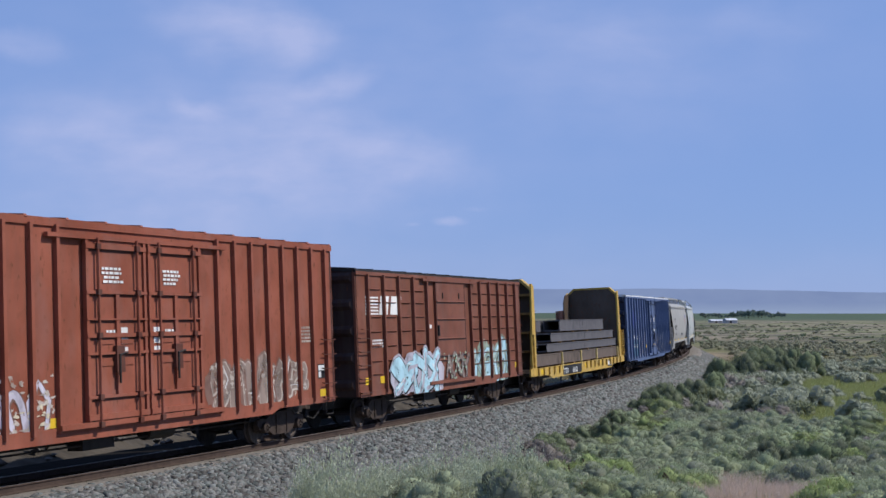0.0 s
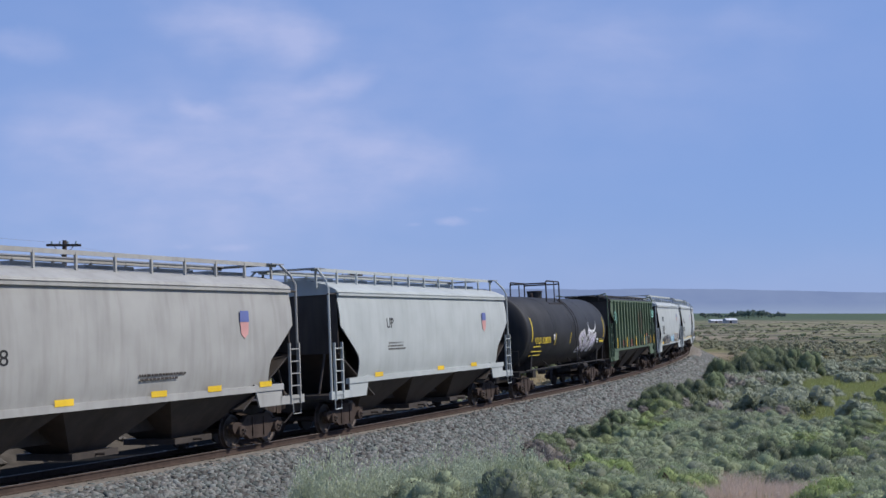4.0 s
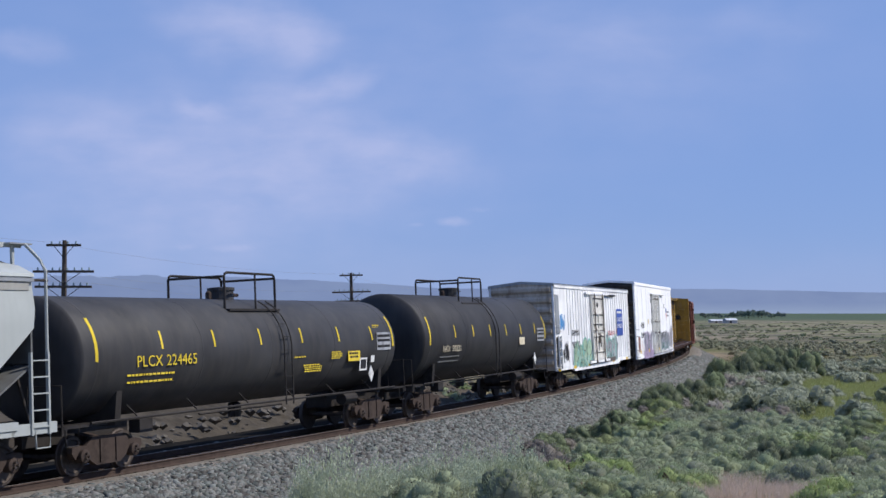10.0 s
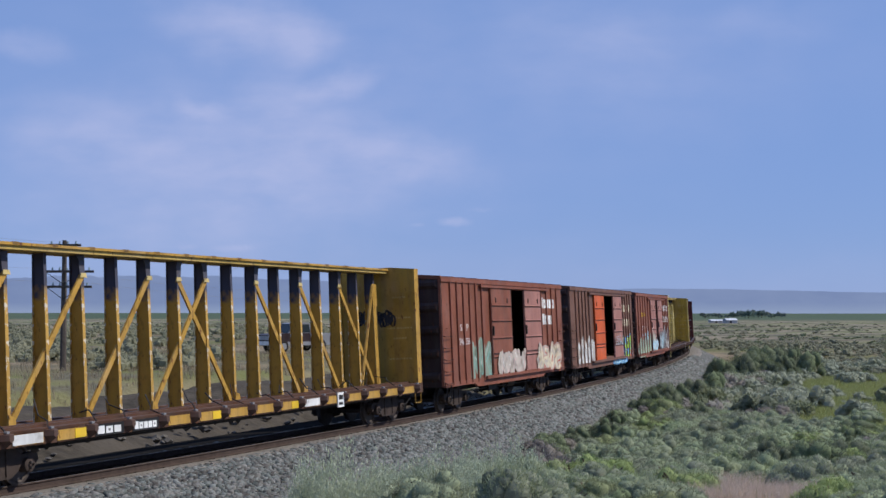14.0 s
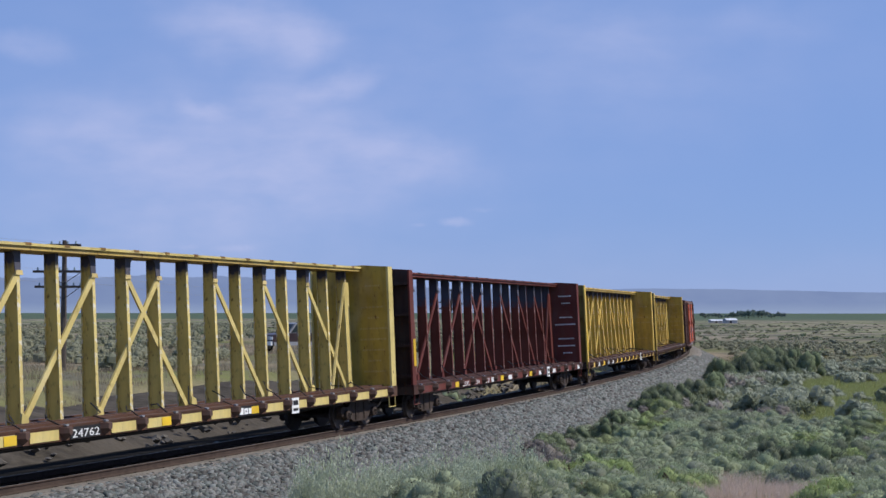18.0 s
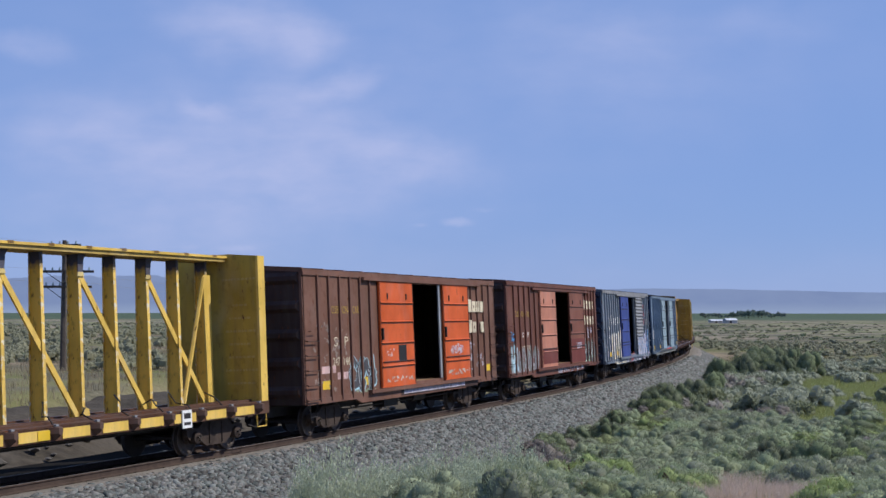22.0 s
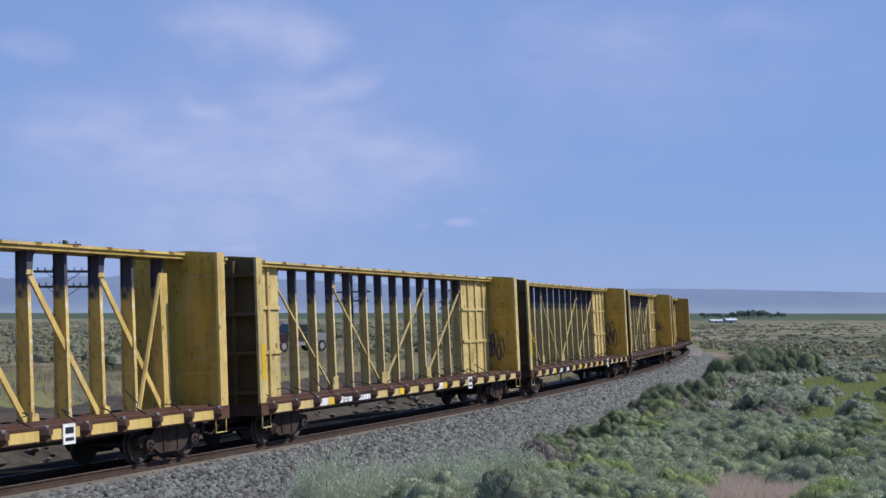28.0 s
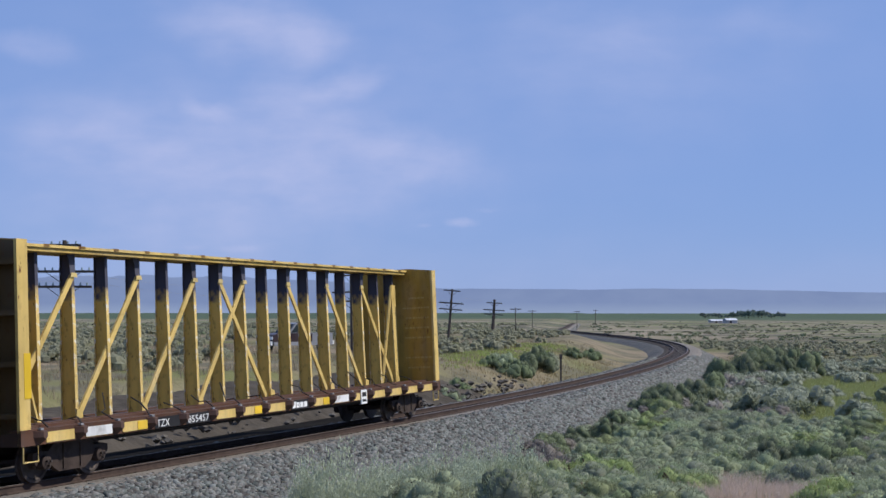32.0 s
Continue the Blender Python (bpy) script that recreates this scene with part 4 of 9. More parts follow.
# ---------------------------------------------------------------- clouds: a sheet of sky far behind everything
CLOUDS = [  # place and half sizes in tenths of a degree from the axis, turn, strength
    # fourth entry: wide low band of horizon haze, drawn as cloud
    (-109.9, 65.6, 157.4, 79.9, 0, 0.2), (20.0, 60.0, 130.0, 75.0, 0, 0.2), (112.8, 89.8, 150.1, 41.2, 0, 0.2), (0.0, -19.1, 363.2, 26.6, 0, 0.24),
    (-85.7, 95.9, 46.0, 18.2, 8, 0.9), (-59.1, 92.3, 16.9, 14.5, 0, 0.51), (-44.6, 70.5, 19.4, 8.7, -22, 0.8), (-68.8, 66.8, 21.8, 14.5, 0, 0.55), (-102.7, 60.3, 14.0, 6.3, 0, 0.72), (-180.1, 87.4, 26.6, 8.2, 8, 0.61), (-109.9, 39.0, 104.1, 41.2, 0, 0.61), (-15.5, 41.4, 38.7, 12.6, 14, 0.61), (-54.2, 34.1, 79.9, 26.6, 6, 0.43), (-117.2, 7.5, 111.4, 26.6, 0, 0.43), (-160.8, 48.7, 48.4, 19.4, 6, 0.43), (64.4, 94.7, 48.4, 14.5, 8, 0.29), (139.5, 97.1, 36.3, 12.1, -5, 0.23), (88.6, 70.5, 72.6, 26.6, 10, 0.17)]
PUFFS = [(5.3, 11.6, 8.2, 2.2, 0, 0.75), (-10.2, 10.4, 3.4, 1.2, 0, 0.3), (16.5, 16.7, 5.3, 1.2, 0, 0.2), (-90.1, 0.2, 10.2, 1.9, 0, 0.42), (-109.4, 0.7, 5.3, 1.5, 0, 0.3)]


def cloud_sheet():
    m = bpy.data.materials.new("thin_cloud")
    nt = nodes_of(m)[0]
    co = nt.nodes.new("ShaderNodeTexCoord").outputs["Object"]
    warp = nt.nodes.new("ShaderNodeVectorMath")
    warp.operation = "MULTIPLY_ADD"
    nz = nt.nodes.new("ShaderNodeTexNoise")
    nz.inputs["Scale"].default_value, nz.inputs["Detail"].default_value = 0.0045, 6
    nt.links.new(co, nz.inputs["Vector"])
    nt.links.new(nz.outputs["Color"], warp.inputs[0])
    warp.inputs[1].default_value = (220, 0, 150)
    nt.links.new(co, warp.inputs[2])
    ruffle = nt.nodes.new("ShaderNodeVectorMath")
    ruffle.operation = "MULTIPLY_ADD"
    nf = nt.nodes.new("ShaderNodeTexNoise")
    nf.inputs["Scale"].default_value, nf.inputs["Detail"].default_value = 0.03, 5
    nt.links.new(co, nf.inputs["Vector"])
    nt.links.new(nf.outputs["Color"], ruffle.inputs[0])
    ruffle.inputs[1].default_value = (40, 0, 16)
    nt.links.new(co, ruffle.inputs[2])
    total = None
    for n, (ax, az, hx, hz, turn, power) in enumerate(CLOUDS + PUFFS):
        puff = n >= len(CLOUDS)
        mp = nt.nodes.new("ShaderNodeMapping")
        mp.vector_type = "TEXTURE"
        k = 4500 * math.tan(radians(0.1))
        mp.inputs["Location"].default_value = (ax * k + (20 if puff else 110), 0, az * k + (8 if puff else 75))
        mp.inputs["Rotation"].default_value = (0, radians(turn), 0)
        mp.inputs["Scale"].default_value = (hx * k, 1e4, hz * k)
        nt.links.new(ruffle.outputs[0] if puff else warp.outputs[0], mp.inputs[0])
        ln = nt.nodes.new("ShaderNodeVectorMath")
        ln.operation = "LENGTH"
        nt.links.new(mp.outputs[0], ln.inputs[0])
        r = nt.nodes.new("ShaderNodeMapRange")
        r.interpolation_type = "SMOOTHSTEP"
        r.inputs[1].default_value, r.inputs[2].default_value, r.inputs[3].default_value, r.inputs[4].default_value = 1.25, 0.1, 0, power
        nt.links.new(ln.outputs["Value"], r.inputs[0])
        if total is None:
            total = r.outputs[0]
        else:
            ad = nt.nodes.new("ShaderNodeMath")
            ad.operation = "ADD"
            nt.links.new(total, ad.inputs[0])
            nt.links.new(r.outputs[0], ad.inputs[1])
            total = ad.outputs[0]
    wisp = ramp(nt, noise_node(nt, co, 0.0062, 6, (0.6, 1, 1.5)), -0.05, 0.72)
    for src in (wisp, None):
        mu = nt.nodes.new("ShaderNodeMath")
        mu.operation, mu.use_clamp = "MULTIPLY", True
        nt.links.new(total, mu.inputs[0])
        if src is None:
            mu.inputs[1].default_value = 0.62
        else:
            nt.links.new(src, mu.inputs[1])
        total = mu.outputs[0]
    em = nt.nodes.new("ShaderNodeEmission")
    em.inputs[0].default_value, em.inputs[1].default_value = (0.52, 0.56, 0.83, 1), 1.0
    tr = nt.nodes.new("ShaderNodeBsdfTransparent")
    mx = nt.nodes.new("ShaderNodeMixShader")
    nt.links.new(total, mx.inputs[0])
    nt.links.new(tr.outputs[0], mx.inputs[1])
    nt.links.new(em.outputs[0], mx.inputs[2])
    nt.links.new(mx.outputs[0], nt.nodes["Material Output"].inputs[0])
    me = flat_mesh("backdrop", [(-2400, 0, -200), (2400, 0, -200), (2400, 0, 2400), (-2400, 0, 2400)], [(0, 1, 2, 3)], m)
    return tagged(new("backdrop", me), "thin white cloud wisps drifting in a blue sky", "clouds", kind="structure")


clouds = cloud_sheet()
clouds.matrix_basis = Matrix.Translation((0, 4500, EYE[2] + 217))

# ---------------------------------------------------------------- running gear, shared by all cars
WHEEL_R, SPEED, MID_T, SLOWING = 0.42, 19.606, 16.0, 0.00822


def wheelset_mesh():
    m = Mesh().rings([(-1.0, 0.07), (1.0, 0.07)], (0, 0, 0), 8, "y")
    for s in (-1, 1):
        p = [(s * 0.68, 0.12), (s * 0.685, 0.45), (s * 0.715, 0.455), (s * 0.73, 0.425), (s * 0.82, WHEEL_R), (s * 0.825, 0.36), (s * 0.79, 0.33), (s * 0.78, 0.15), (s * 0.86, 0.13), (s * 0.86, 0.06)]
        m.rings(p, (0, 0, 0), 24, "y")
        for k in range(3):
            a = k * 2.094
            m.rings([(s * 1.0, 0.0), (s * 1.0, 0.028), (s * 1.22, 0.028), (s * 1.22, 0.0)], (0.06 * math.cos(a), 0, 0.06 * math.sin(a)), 6, "y")
    return m


SIDE = [(-1.24, 0.50), (-1.22, 0.62), (-1.02, 0.66), (-0.76, 0.63), (-0.52, 0.80), (0.52, 0.80), (0.76, 0.63), (1.02, 0.66), (1.22, 0.62), (1.24, 0.50), (1.12, 0.36), (1.07, 0.44), (0.72, 0.44), (0.64, 0.32), (0.42, 0.19), (-0.42, 0.19), (-0.64, 0.32), (-0.72, 0.44), (-1.07, 0.44), (-1.12, 0.36)]


def side_frame_mesh(s):
    m = Mesh().prism(SIDE, s * 0.92, s * 1.06)
    for x in (-0.89, 0.89):
        m.rings([(s * 0.94, 0.15), (s * 1.14, 0.15), (s * 1.16, 0.1), (s * 1.16, 0.02)], (x, 0, WHEEL_R), 14, "y")
    m.box(-0.30, -0.26, s * 0.9, s * 1.09, 0.24, 0.74).box(0.26, 0.30, s * 0.9, s * 1.09, 0.24, 0.74)
    return m


def springs_mesh(s):
    m = Mesh()
    for x in (-0.17, 0.0, 0.17):
        pr = []
        for k in range(7):
            pr += [(k * 0.05, 0.072), (k * 0.05 + 0.025, 0.055)]
        m.rings(pr, (x, s * 0.99, 0.24), 10, "z")
    return m


GEAR = {
    "wheelset": wheelset_mesh().data("wheelset", plain("wheel_steel", (0.085, 0.07, 0.062), 0.6, 0.5, 0.3, 9), 0.6),
    "side_l": side_frame_mesh(1).data("side_frame", RUSTY, 0.5), "side_r": side_frame_mesh(-1).data("side_frame", RUSTY, 0.5),
    "spring_l": springs_mesh(1).data("springs", STEEL), "spring_r": springs_mesh(-1).data("springs", STEEL),
    "bolster": Mesh().prism([(-0.95, 0.55), (-0.95, 0.72), (-0.3, 0.86), (0.3, 0.86), (0.95, 0.72), (0.95, 0.55), (0.3, 0.42), (-0.3, 0.42)], -0.2, 0.2, "x").data("bolster", RUSTY),
    "coupler": Mesh().box(-0.1, 0.62, -0.07, 0.07, 0.78, 0.93).prism([(0.55, -0.1), (0.72, -0.17), (0.92, -0.12), (0.9, 0.02), (0.78, 0.04), (0.86, 0.13), (0.7, 0.16), (0.55, 0.1)], 0.7, 1.0, "z").data("coupler", RUSTY),
    "hose": Mesh().tube([(0.2, 0.35, 0.75), (0.5, 0.36, 0.6), (0.75, 0.3, 0.42), (0.98, 0.2, 0.5)], 0.025, 5).data("air_hose", STEEL),
}
WHEELSETS = []


def running_gear(car, half, bolster):
    """Two four-wheel trucks at +-bolster, couplers and hoses at the ends at +-half."""
    for s in (-1, 1):
        t = new("truck")
        t.parent = car
        t.matrix_basis = Matrix.Translation((s * bolster, 0, 0))
        for name, key in (("side_frame", "side_l"), ("side_frame", "side_r"), ("springs", "spring_l"), ("springs", "spring_r"), ("bolster", "bolster")):
            part(name, GEAR[key], None, t)
        for k, x in enumerate((-0.89, 0.89)):
            w = part("wheelset", GEAR["wheelset"], None, t, at=Matrix.Translation((x, 0, WHEEL_R)))
            WHEELSETS.append((k, w))
        m = Matrix.Translation((s * (half - 0.1), 0, 0)) @ Matrix.Rotation(0 if s > 0 else math.pi, 4, "Z")
        part("coupler", GEAR["coupler"], None, car, at=m)
        part("air_hose", GEAR["hose"], None, car, at=m)


TRAIN = []


def rolling_stock(name, label, category, u0, u1):
    """A car whose ends lie at u0 and u1 along the train."""
    o = thing(name, label, category, "cars of the freight train")
    TRAIN.append((o, (u0 + u1) / 2, (u1 - u0) / 2))
    return o, (u1 - u0) / 2


# ---------------------------------------------------------------- small parts of cars
def ladder(parent, x, w, z0, z1, y, material, steps=7, name="ladder"):
    s = -1 if y < 0 else 1
    m = Mesh()
    for e in (x - w / 2, x + w / 2):
        m.box(e - 0.025, e + 0.025, y, y + s * 0.07, z0, z1)
    for k in range(steps):
        z = z0 + (k + 0.5) * (z1 - z0) / steps
        m.box(x - w / 2, x + w / 2, y + s * 0.045, y + s * 0.07, z - 0.014, z + 0.014)
    return part(name, m, material, parent)


def stirrup(parent, x, y, z, material):
    s = 0.0
    return part("stirrup_step", Mesh().tube([(x - 0.22, y, z), (x - 0.2, y, z - 0.36), (x + 0.2, y, z - 0.36), (x + 0.22, y, z)], 0.018, 5), material, parent)


def side_rungs(parent, x0, x1, z0, z1, y, material, count=5):
    """Grab rungs up the corner of a car."""
    rung = Mesh().tube([(x0, y, 0), (x0, y - 0.08, -0.03), (x1, y - 0.08, -0.03), (x1, y, 0)], 0.016, 4).data("grab_rung", material)
    for k in range(count):
        part("grab_rung", rung, None, parent, at=Matrix.Translation((0, 0, z0 + (z1 - z0) * k / (count - 1))))


def grab(parent, x0, x1, z, y, material):
    return part("grab_iron", Mesh().tube([(x0, y, z), (x0, y - 0.07, z), (x1, y - 0.07, z), (x1, y, z)], 0.013, 4), material, parent)


def stencil(parent, x, z, y, rows, width, material=None, size=0.055, seed=0):
    """Small painted data that cannot be read: rows of bars."""
    r = random.Random(seed + int(x * 100))
    m = Mesh()
    for k in range(rows):
        e = x + r.uniform(0, 0.08)
        while e < x + width * r.uniform(0.75, 1.0):
            w = r.uniform(0.05, 0.16)
            m.box(e, min(e + w, x + width), y - 0.004, y, z - k * size * 1.7, z - k * size * 1.7 + size)
            e += w + 0.035
    if m.v:
        tagged(part("stencil_data", m, material or WHITE, parent), kind="stuff")


def marks(parent, xs, z, y, material=None, w=0.42, h=0.13):
    for x in xs:
        part("reflector", Mesh().box(x - w / 2, x + w / 2, y - 0.006, y, z, z + h), material or YELLOWMARK, parent, "yellow reflective strip")


def sprayed(name, c):
    if "spray_" + name in MATS:
        return MATS["spray_" + name]
    m = paint("spray_" + name, c, amount=0.3, rough=0.6)
    nt = m.node_tree
    bs = nt.nodes["Principled BSDF"]
    co = nt.nodes.new("ShaderNodeTexCoord").outputs["Object"]
    a = ramp(nt, noise_node(nt, co, 2.4, 7), 0.66, 0.50)
    b = nt.nodes.new("ShaderNodeMapRange")
    b.inputs[3].default_value, b.inputs[4].default_value = 0.55, 1.0
    nt.links.new(a, b.inputs[0])
    nt.links.new(b.outputs[0], bs.inputs["Alpha"])
    return m


FORMS = [  # loose letter-like skeletons, each a few bowed strokes in a unit square
    (((0.95, 0.8), (0.55, 1.0), (0.1, 0.8), (0.5, 0.52), (0.9, 0.25), (0.45, 0.0), (0.02, 0.18)),),
    (((0.1, 0.0), (0.05, 0.5), (0.12, 1.0)), ((0.12, 0.95), (0.8, 0.95), (0.85, 0.6), (0.2, 0.5)), ((0.35, 0.5), (0.7, 0.3), (1.0, -0.02))),
    (((0.9, 0.9), (0.4, 1.02), (0.06, 0.55), (0.3, 0.02), (0.85, 0.08), (0.9, 0.42), (0.5, 0.44)),),
    (((0.05, 1.0), (0.08, 0.35), (0.45, 0.0), (0.88, 0.3), (0.95, 1.0)),),
    (((0.0, 0.0), (0.25, 0.5), (0.5, 1.02), (0.78, 0.5), (1.0, -0.03)), ((0.2, 0.36), (0.85, 0.4))),
    (((0.08, 0.0), (0.1, 0.55), (0.05, 1.0)), ((0.95, 1.0), (0.5, 0.65), (0.15, 0.48), (0.6, 0.3), (1.02, 0.0))),
    (((0.5, 1.0), (0.1, 0.75), (0.1, 0.25), (0.5, 0.0), (0.92, 0.25), (0.9, 0.75), (0.45, 1.0)),),
    (((0.0, 0.0), (0.1, 0.6), (0.2, 1.0), (0.5, 0.4), (0.82, 1.0), (0.9, 0.5), (1.0, 0.0)),)]


def bowed(pts, m=5):
    """A smooth line through the points."""
    out = []
    for i in range(len(pts) - 1):
        p0, p1, p2, p3 = pts[max(i - 1, 0)], pts[i], pts[i + 1], pts[min(i + 2, len(pts) - 1)]
        for k in range(m):
            t = k / m
            out.append(0.5 * (2 * p1 + (p2 - p0) * t + (2 * p0 - 5 * p1 + 4 * p2 - p3) * t * t + (3 * p1 - p0 - 3 * p2 + p3) * t ** 3))
    return out + [pts[-1]]


def straight(pts, m=3):
    """Angular strokes through the points."""
    out = []
    for p, q in zip(pts[:-1], pts[1:]):
        out += [p + (q - p) * (k / m) for k in range(m)]
    return out + [pts[-1]]


def fat_line(m, pts, widths, y, floor):
    """A broad flat stroke of paint with round ends, its face at y."""
    n = len(pts)
    v = []
    for i, p in enumerate(pts):
        d = pts[min(i + 1, n - 1)] - pts[max(i - 1, 0)]
        d = d.normalized() if d.length > 1e-6 else Vector((1, 0))
        e = Vector((-d.y, d.x)) * widths[i]
        v += [(p.x + e.x, y, max(floor, p.y + e.y)), (p.x - e.x, y, max(floor, p.y - e.y))]
    m.add(v, [(2 * i, 2 * i + 1, 2 * i + 3, 2 * i + 2) for i in range(n - 1)])
    for p, w in ((pts[0], widths[0]), (pts[-1], widths[-1])):
        m.add([(p.x + w * math.cos(k * math.pi / 4), y - 0.0002, max(floor, p.y + w * math.sin(k * math.pi / 4))) for k in range(8)], [tuple(range(8))])


def tag_piece(parent, x0, x1, z0, z1, y, fill, edge, letters=4, seed=1, shadow=None, step=None, soft=0.0, thin=1.0):
    """Unreadable sprayed lettering: fat interlocked shapes with outline, second tone and flicks of light paint over a ragged cloud of colour."""
    r = random.Random(seed)
    g = new("graffiti")
    g.parent = parent
    g["label"] = "sprayed graffiti lettering"
    step = 0.005 if step is None else step
    w, h = (x1 - x0) / letters, z1 - z0
    if shadow:
        m = Mesh()
        for k in range(letters * 2):
            cx, cz = x0 + (x1 - x0) * (k + 0.5 + r.uniform(-0.4, 0.4)) / (letters * 2), z0 + h * r.uniform(0.3, 0.62)
            rx, rz = w * r.uniform(0.45, 0.75), h * r.uniform(0.4, 0.6)
            yy = y - step - 0.0001 * k
            m.add([(cx + rx * (1 + r.uniform(-0.25, 0.2)) * math.cos(q * 0.45), yy, min(z1 + 0.1, max(z0 - 0.06, cz + rz * (1 + r.uniform(-0.25, 0.2)) * math.sin(q * 0.45)))) for q in range(14)], [tuple(range(14))])
        part("colour_cloud", m, shadow, g)
    floor = z0 - 0.08
    for k in range(letters):
        em, fm, hm, halo, tm = Mesh(), Mesh(), Mesh(), Mesh(), Mesh()
        cx = x0 + (k + 0.5) * w + r.uniform(-0.06, 0.06) * w
        lean, tilt = r.uniform(-0.1, 0.28), r.uniform(-0.14, 0.14)
        top, bot = z1 - r.uniform(0, 0.2) * h, z0 + r.uniform(0, 0.1) * h
        thick = min(0.16 * w, 0.15 * h) * r.uniform(0.85, 1.25) * thin
        grow = 0.022 + 0.13 * thick
        lift = -0.0006 * (k % 2)
        flip, turn_over = r.random() < 0.5, r.random() < 0.5
        for n, form in enumerate(r.choice(FORMS)):
            form = [((1 - a if flip else a) + r.uniform(-0.2, 0.2), (1 - e if turn_over else e) + r.uniform(-0.17, 0.17)) for a, e in form]
            sharp = r.random() < 0.55
            line = (straight if sharp else bowed)([Vector((cx + (a - 0.5) * w * 0.95 + lean * (b - 0.5) * h * 0.5, bot + b * (top - bot) + tilt * (a - 0.5) * w)) for a, b in form])
            t0, t1 = thick * r.uniform(0.75, 1.1), thick * r.uniform(0.9, 1.5)
            ws = [t0 + (t1 - t0) * i / (len(line) - 1) for i in range(len(line))]
            if shadow:
                fat_line(halo, line, [q + 2.1 * grow for q in ws], y - step - 0.0016 + lift - 0.0001 * n, floor)
            fat_line(em, [p + Vector((0.5 * grow, -0.6 * grow)) for p in line], [q + grow for q in ws], y - step - 0.0022 + lift - 0.0001 * n, floor)
            fat_line(fm, line, ws, y - step - 0.0042 + lift - 0.0003 * n, floor)
            low = [p + Vector((0.1 * thick, -0.45 * thick)) for p in line]
            cut = len(line) // 2
            fat_line(tm, low[:cut] if r.random() < 0.5 else low[cut:], [q * 0.42 for q in ws[:max(cut, len(ws) - cut)]], y - step - 0.0050 + lift - 0.0003 * n, floor)
            for _ in range(2):
                a = r.randint(1, max(1, len(line) - 3))
                e = line[a]
                sx, sz = r.uniform(-1.0, 1.0) * thick, r.choice((-1, 1)) * thick * r.uniform(0.5, 1.1)
                fat_line(em, [e + Vector((sx, sz)), e + Vector((sx * 0.3, sz * 0.2)), e + Vector((-0.3 * sx, -0.1 * sz))], [0.006, 0.02, 0.008], y - step - 0.0058 + lift, floor)
            i0 = r.randint(0, len(line) // 3)
            seg = line[i0:i0 + max(3, len(line) // 3)]
            fat_line(hm, [p + Vector((-0.35 * thick, 0.35 * thick)) for p in seg], [thick * 0.11] * len(seg), y - step - 0.0062 + lift, floor)
        if halo.v:
            part("letter_halo", halo, shadow if edge is not shadow else fill, g)
        part("letter_outline", em, edge, g)
        if shadow and shadow is not fill:
            part("letter_second_tone", tm, shadow, g)
        part("letter_fill", fm, fill, g)
        part("letter_highlight", hm, fleck_paint(), g)
    return g


def splash(parent, x0, x1, z0, z1, y, material, count=8, seed=1, size=0.2, label="worn ragged dabs of paint"):
    """Worn dabs of paint with ragged edges."""
    r = random.Random(seed)
    m = Mesh()
    for k in range(count * 3):
        cx, cz = r.uniform(x0, x1), r.uniform(z0, z1)
        rx, rz, lean = size * r.uniform(0.15, 0.75), size * r.uniform(0.12, 0.55), r.uniform(-0.5, 0.5)
        yy = y - 0.004 - 0.0001 * k
        ring = []
        for q in range(16):
            e = r.uniform(0.35, 1.25)
            dz = min(z1 - cz, max(z0 - cz, rz * e * math.sin(q * 0.3927)))
            ring.append((cx + rx * e * math.cos(q * 0.3927) + lean * dz, yy, cz + dz))
        m.add(ring, [tuple(range(16))])
    tagged(part("paint_splash", m, material, parent, label), kind="stuff")


def fleck_paint():
    return sprayed("pale_fleck", (0.70, 0.71, 0.70))


def scrawl(parent, x0, x1, z0, z1, y, material, seed=1, r_=0.022, loops=3):
    """A quick cursive line of thin spray: uneven loops and tall strokes."""
    r = random.Random(seed)
    m = Mesh()
    n = loops * 4
    h = z1 - z0
    for k in range(n):
        cx, w = x0 + (x1 - x0) * (k + 0.5) / n, (x1 - x0) / n
        base, tall = z0 + h * r.uniform(0.05, 0.3), h * r.uniform(0.4, 0.72)
        a0, turn = r.uniform(0, 6.28), r.choice((4.2, 5.4, 7.2)) * r.choice((-1, 1))
        line = [Vector((cx + w * (0.8 * math.cos(a0 + turn * q / 7) + 0.25 * (q / 7 - 0.5)), base + tall * (0.5 + 0.5 * math.sin(a0 + turn * q / 7)))) for q in range(8)]
        line = bowed(line, 2)
        fat_line(m, line, [r_ * r.uniform(0.7, 1.1)] * len(line), y - 0.005 - 0.0003 * k, z0 - 0.2)
    return part("graffiti", m, material, parent, "thin sprayed scrawl")


def mesh_post(w, d, h, material):
    return Mesh().prism([(-w / 2, 0), (-w * 0.42, -d), (w * 0.42, -d), (w / 2, 0)], 0, h, "z").data("side_post", material)


# dark rod tone: real grime on one door, painted shade on the pale one
ROD_GRIME_SHADE = paint("grimy_shaded_rod", (0.17, 0.145, 0.12), dirt=(0.05, 0.04, 0.035), amount=0.6, rust=0.5)
# brown taken near black: shade of the car ends painted in, plus grime
SHADEGRIME = paint("shaded_grimy_brown_end", (0.045, 0.024, 0.021), amount=0.5, rust=0.6)
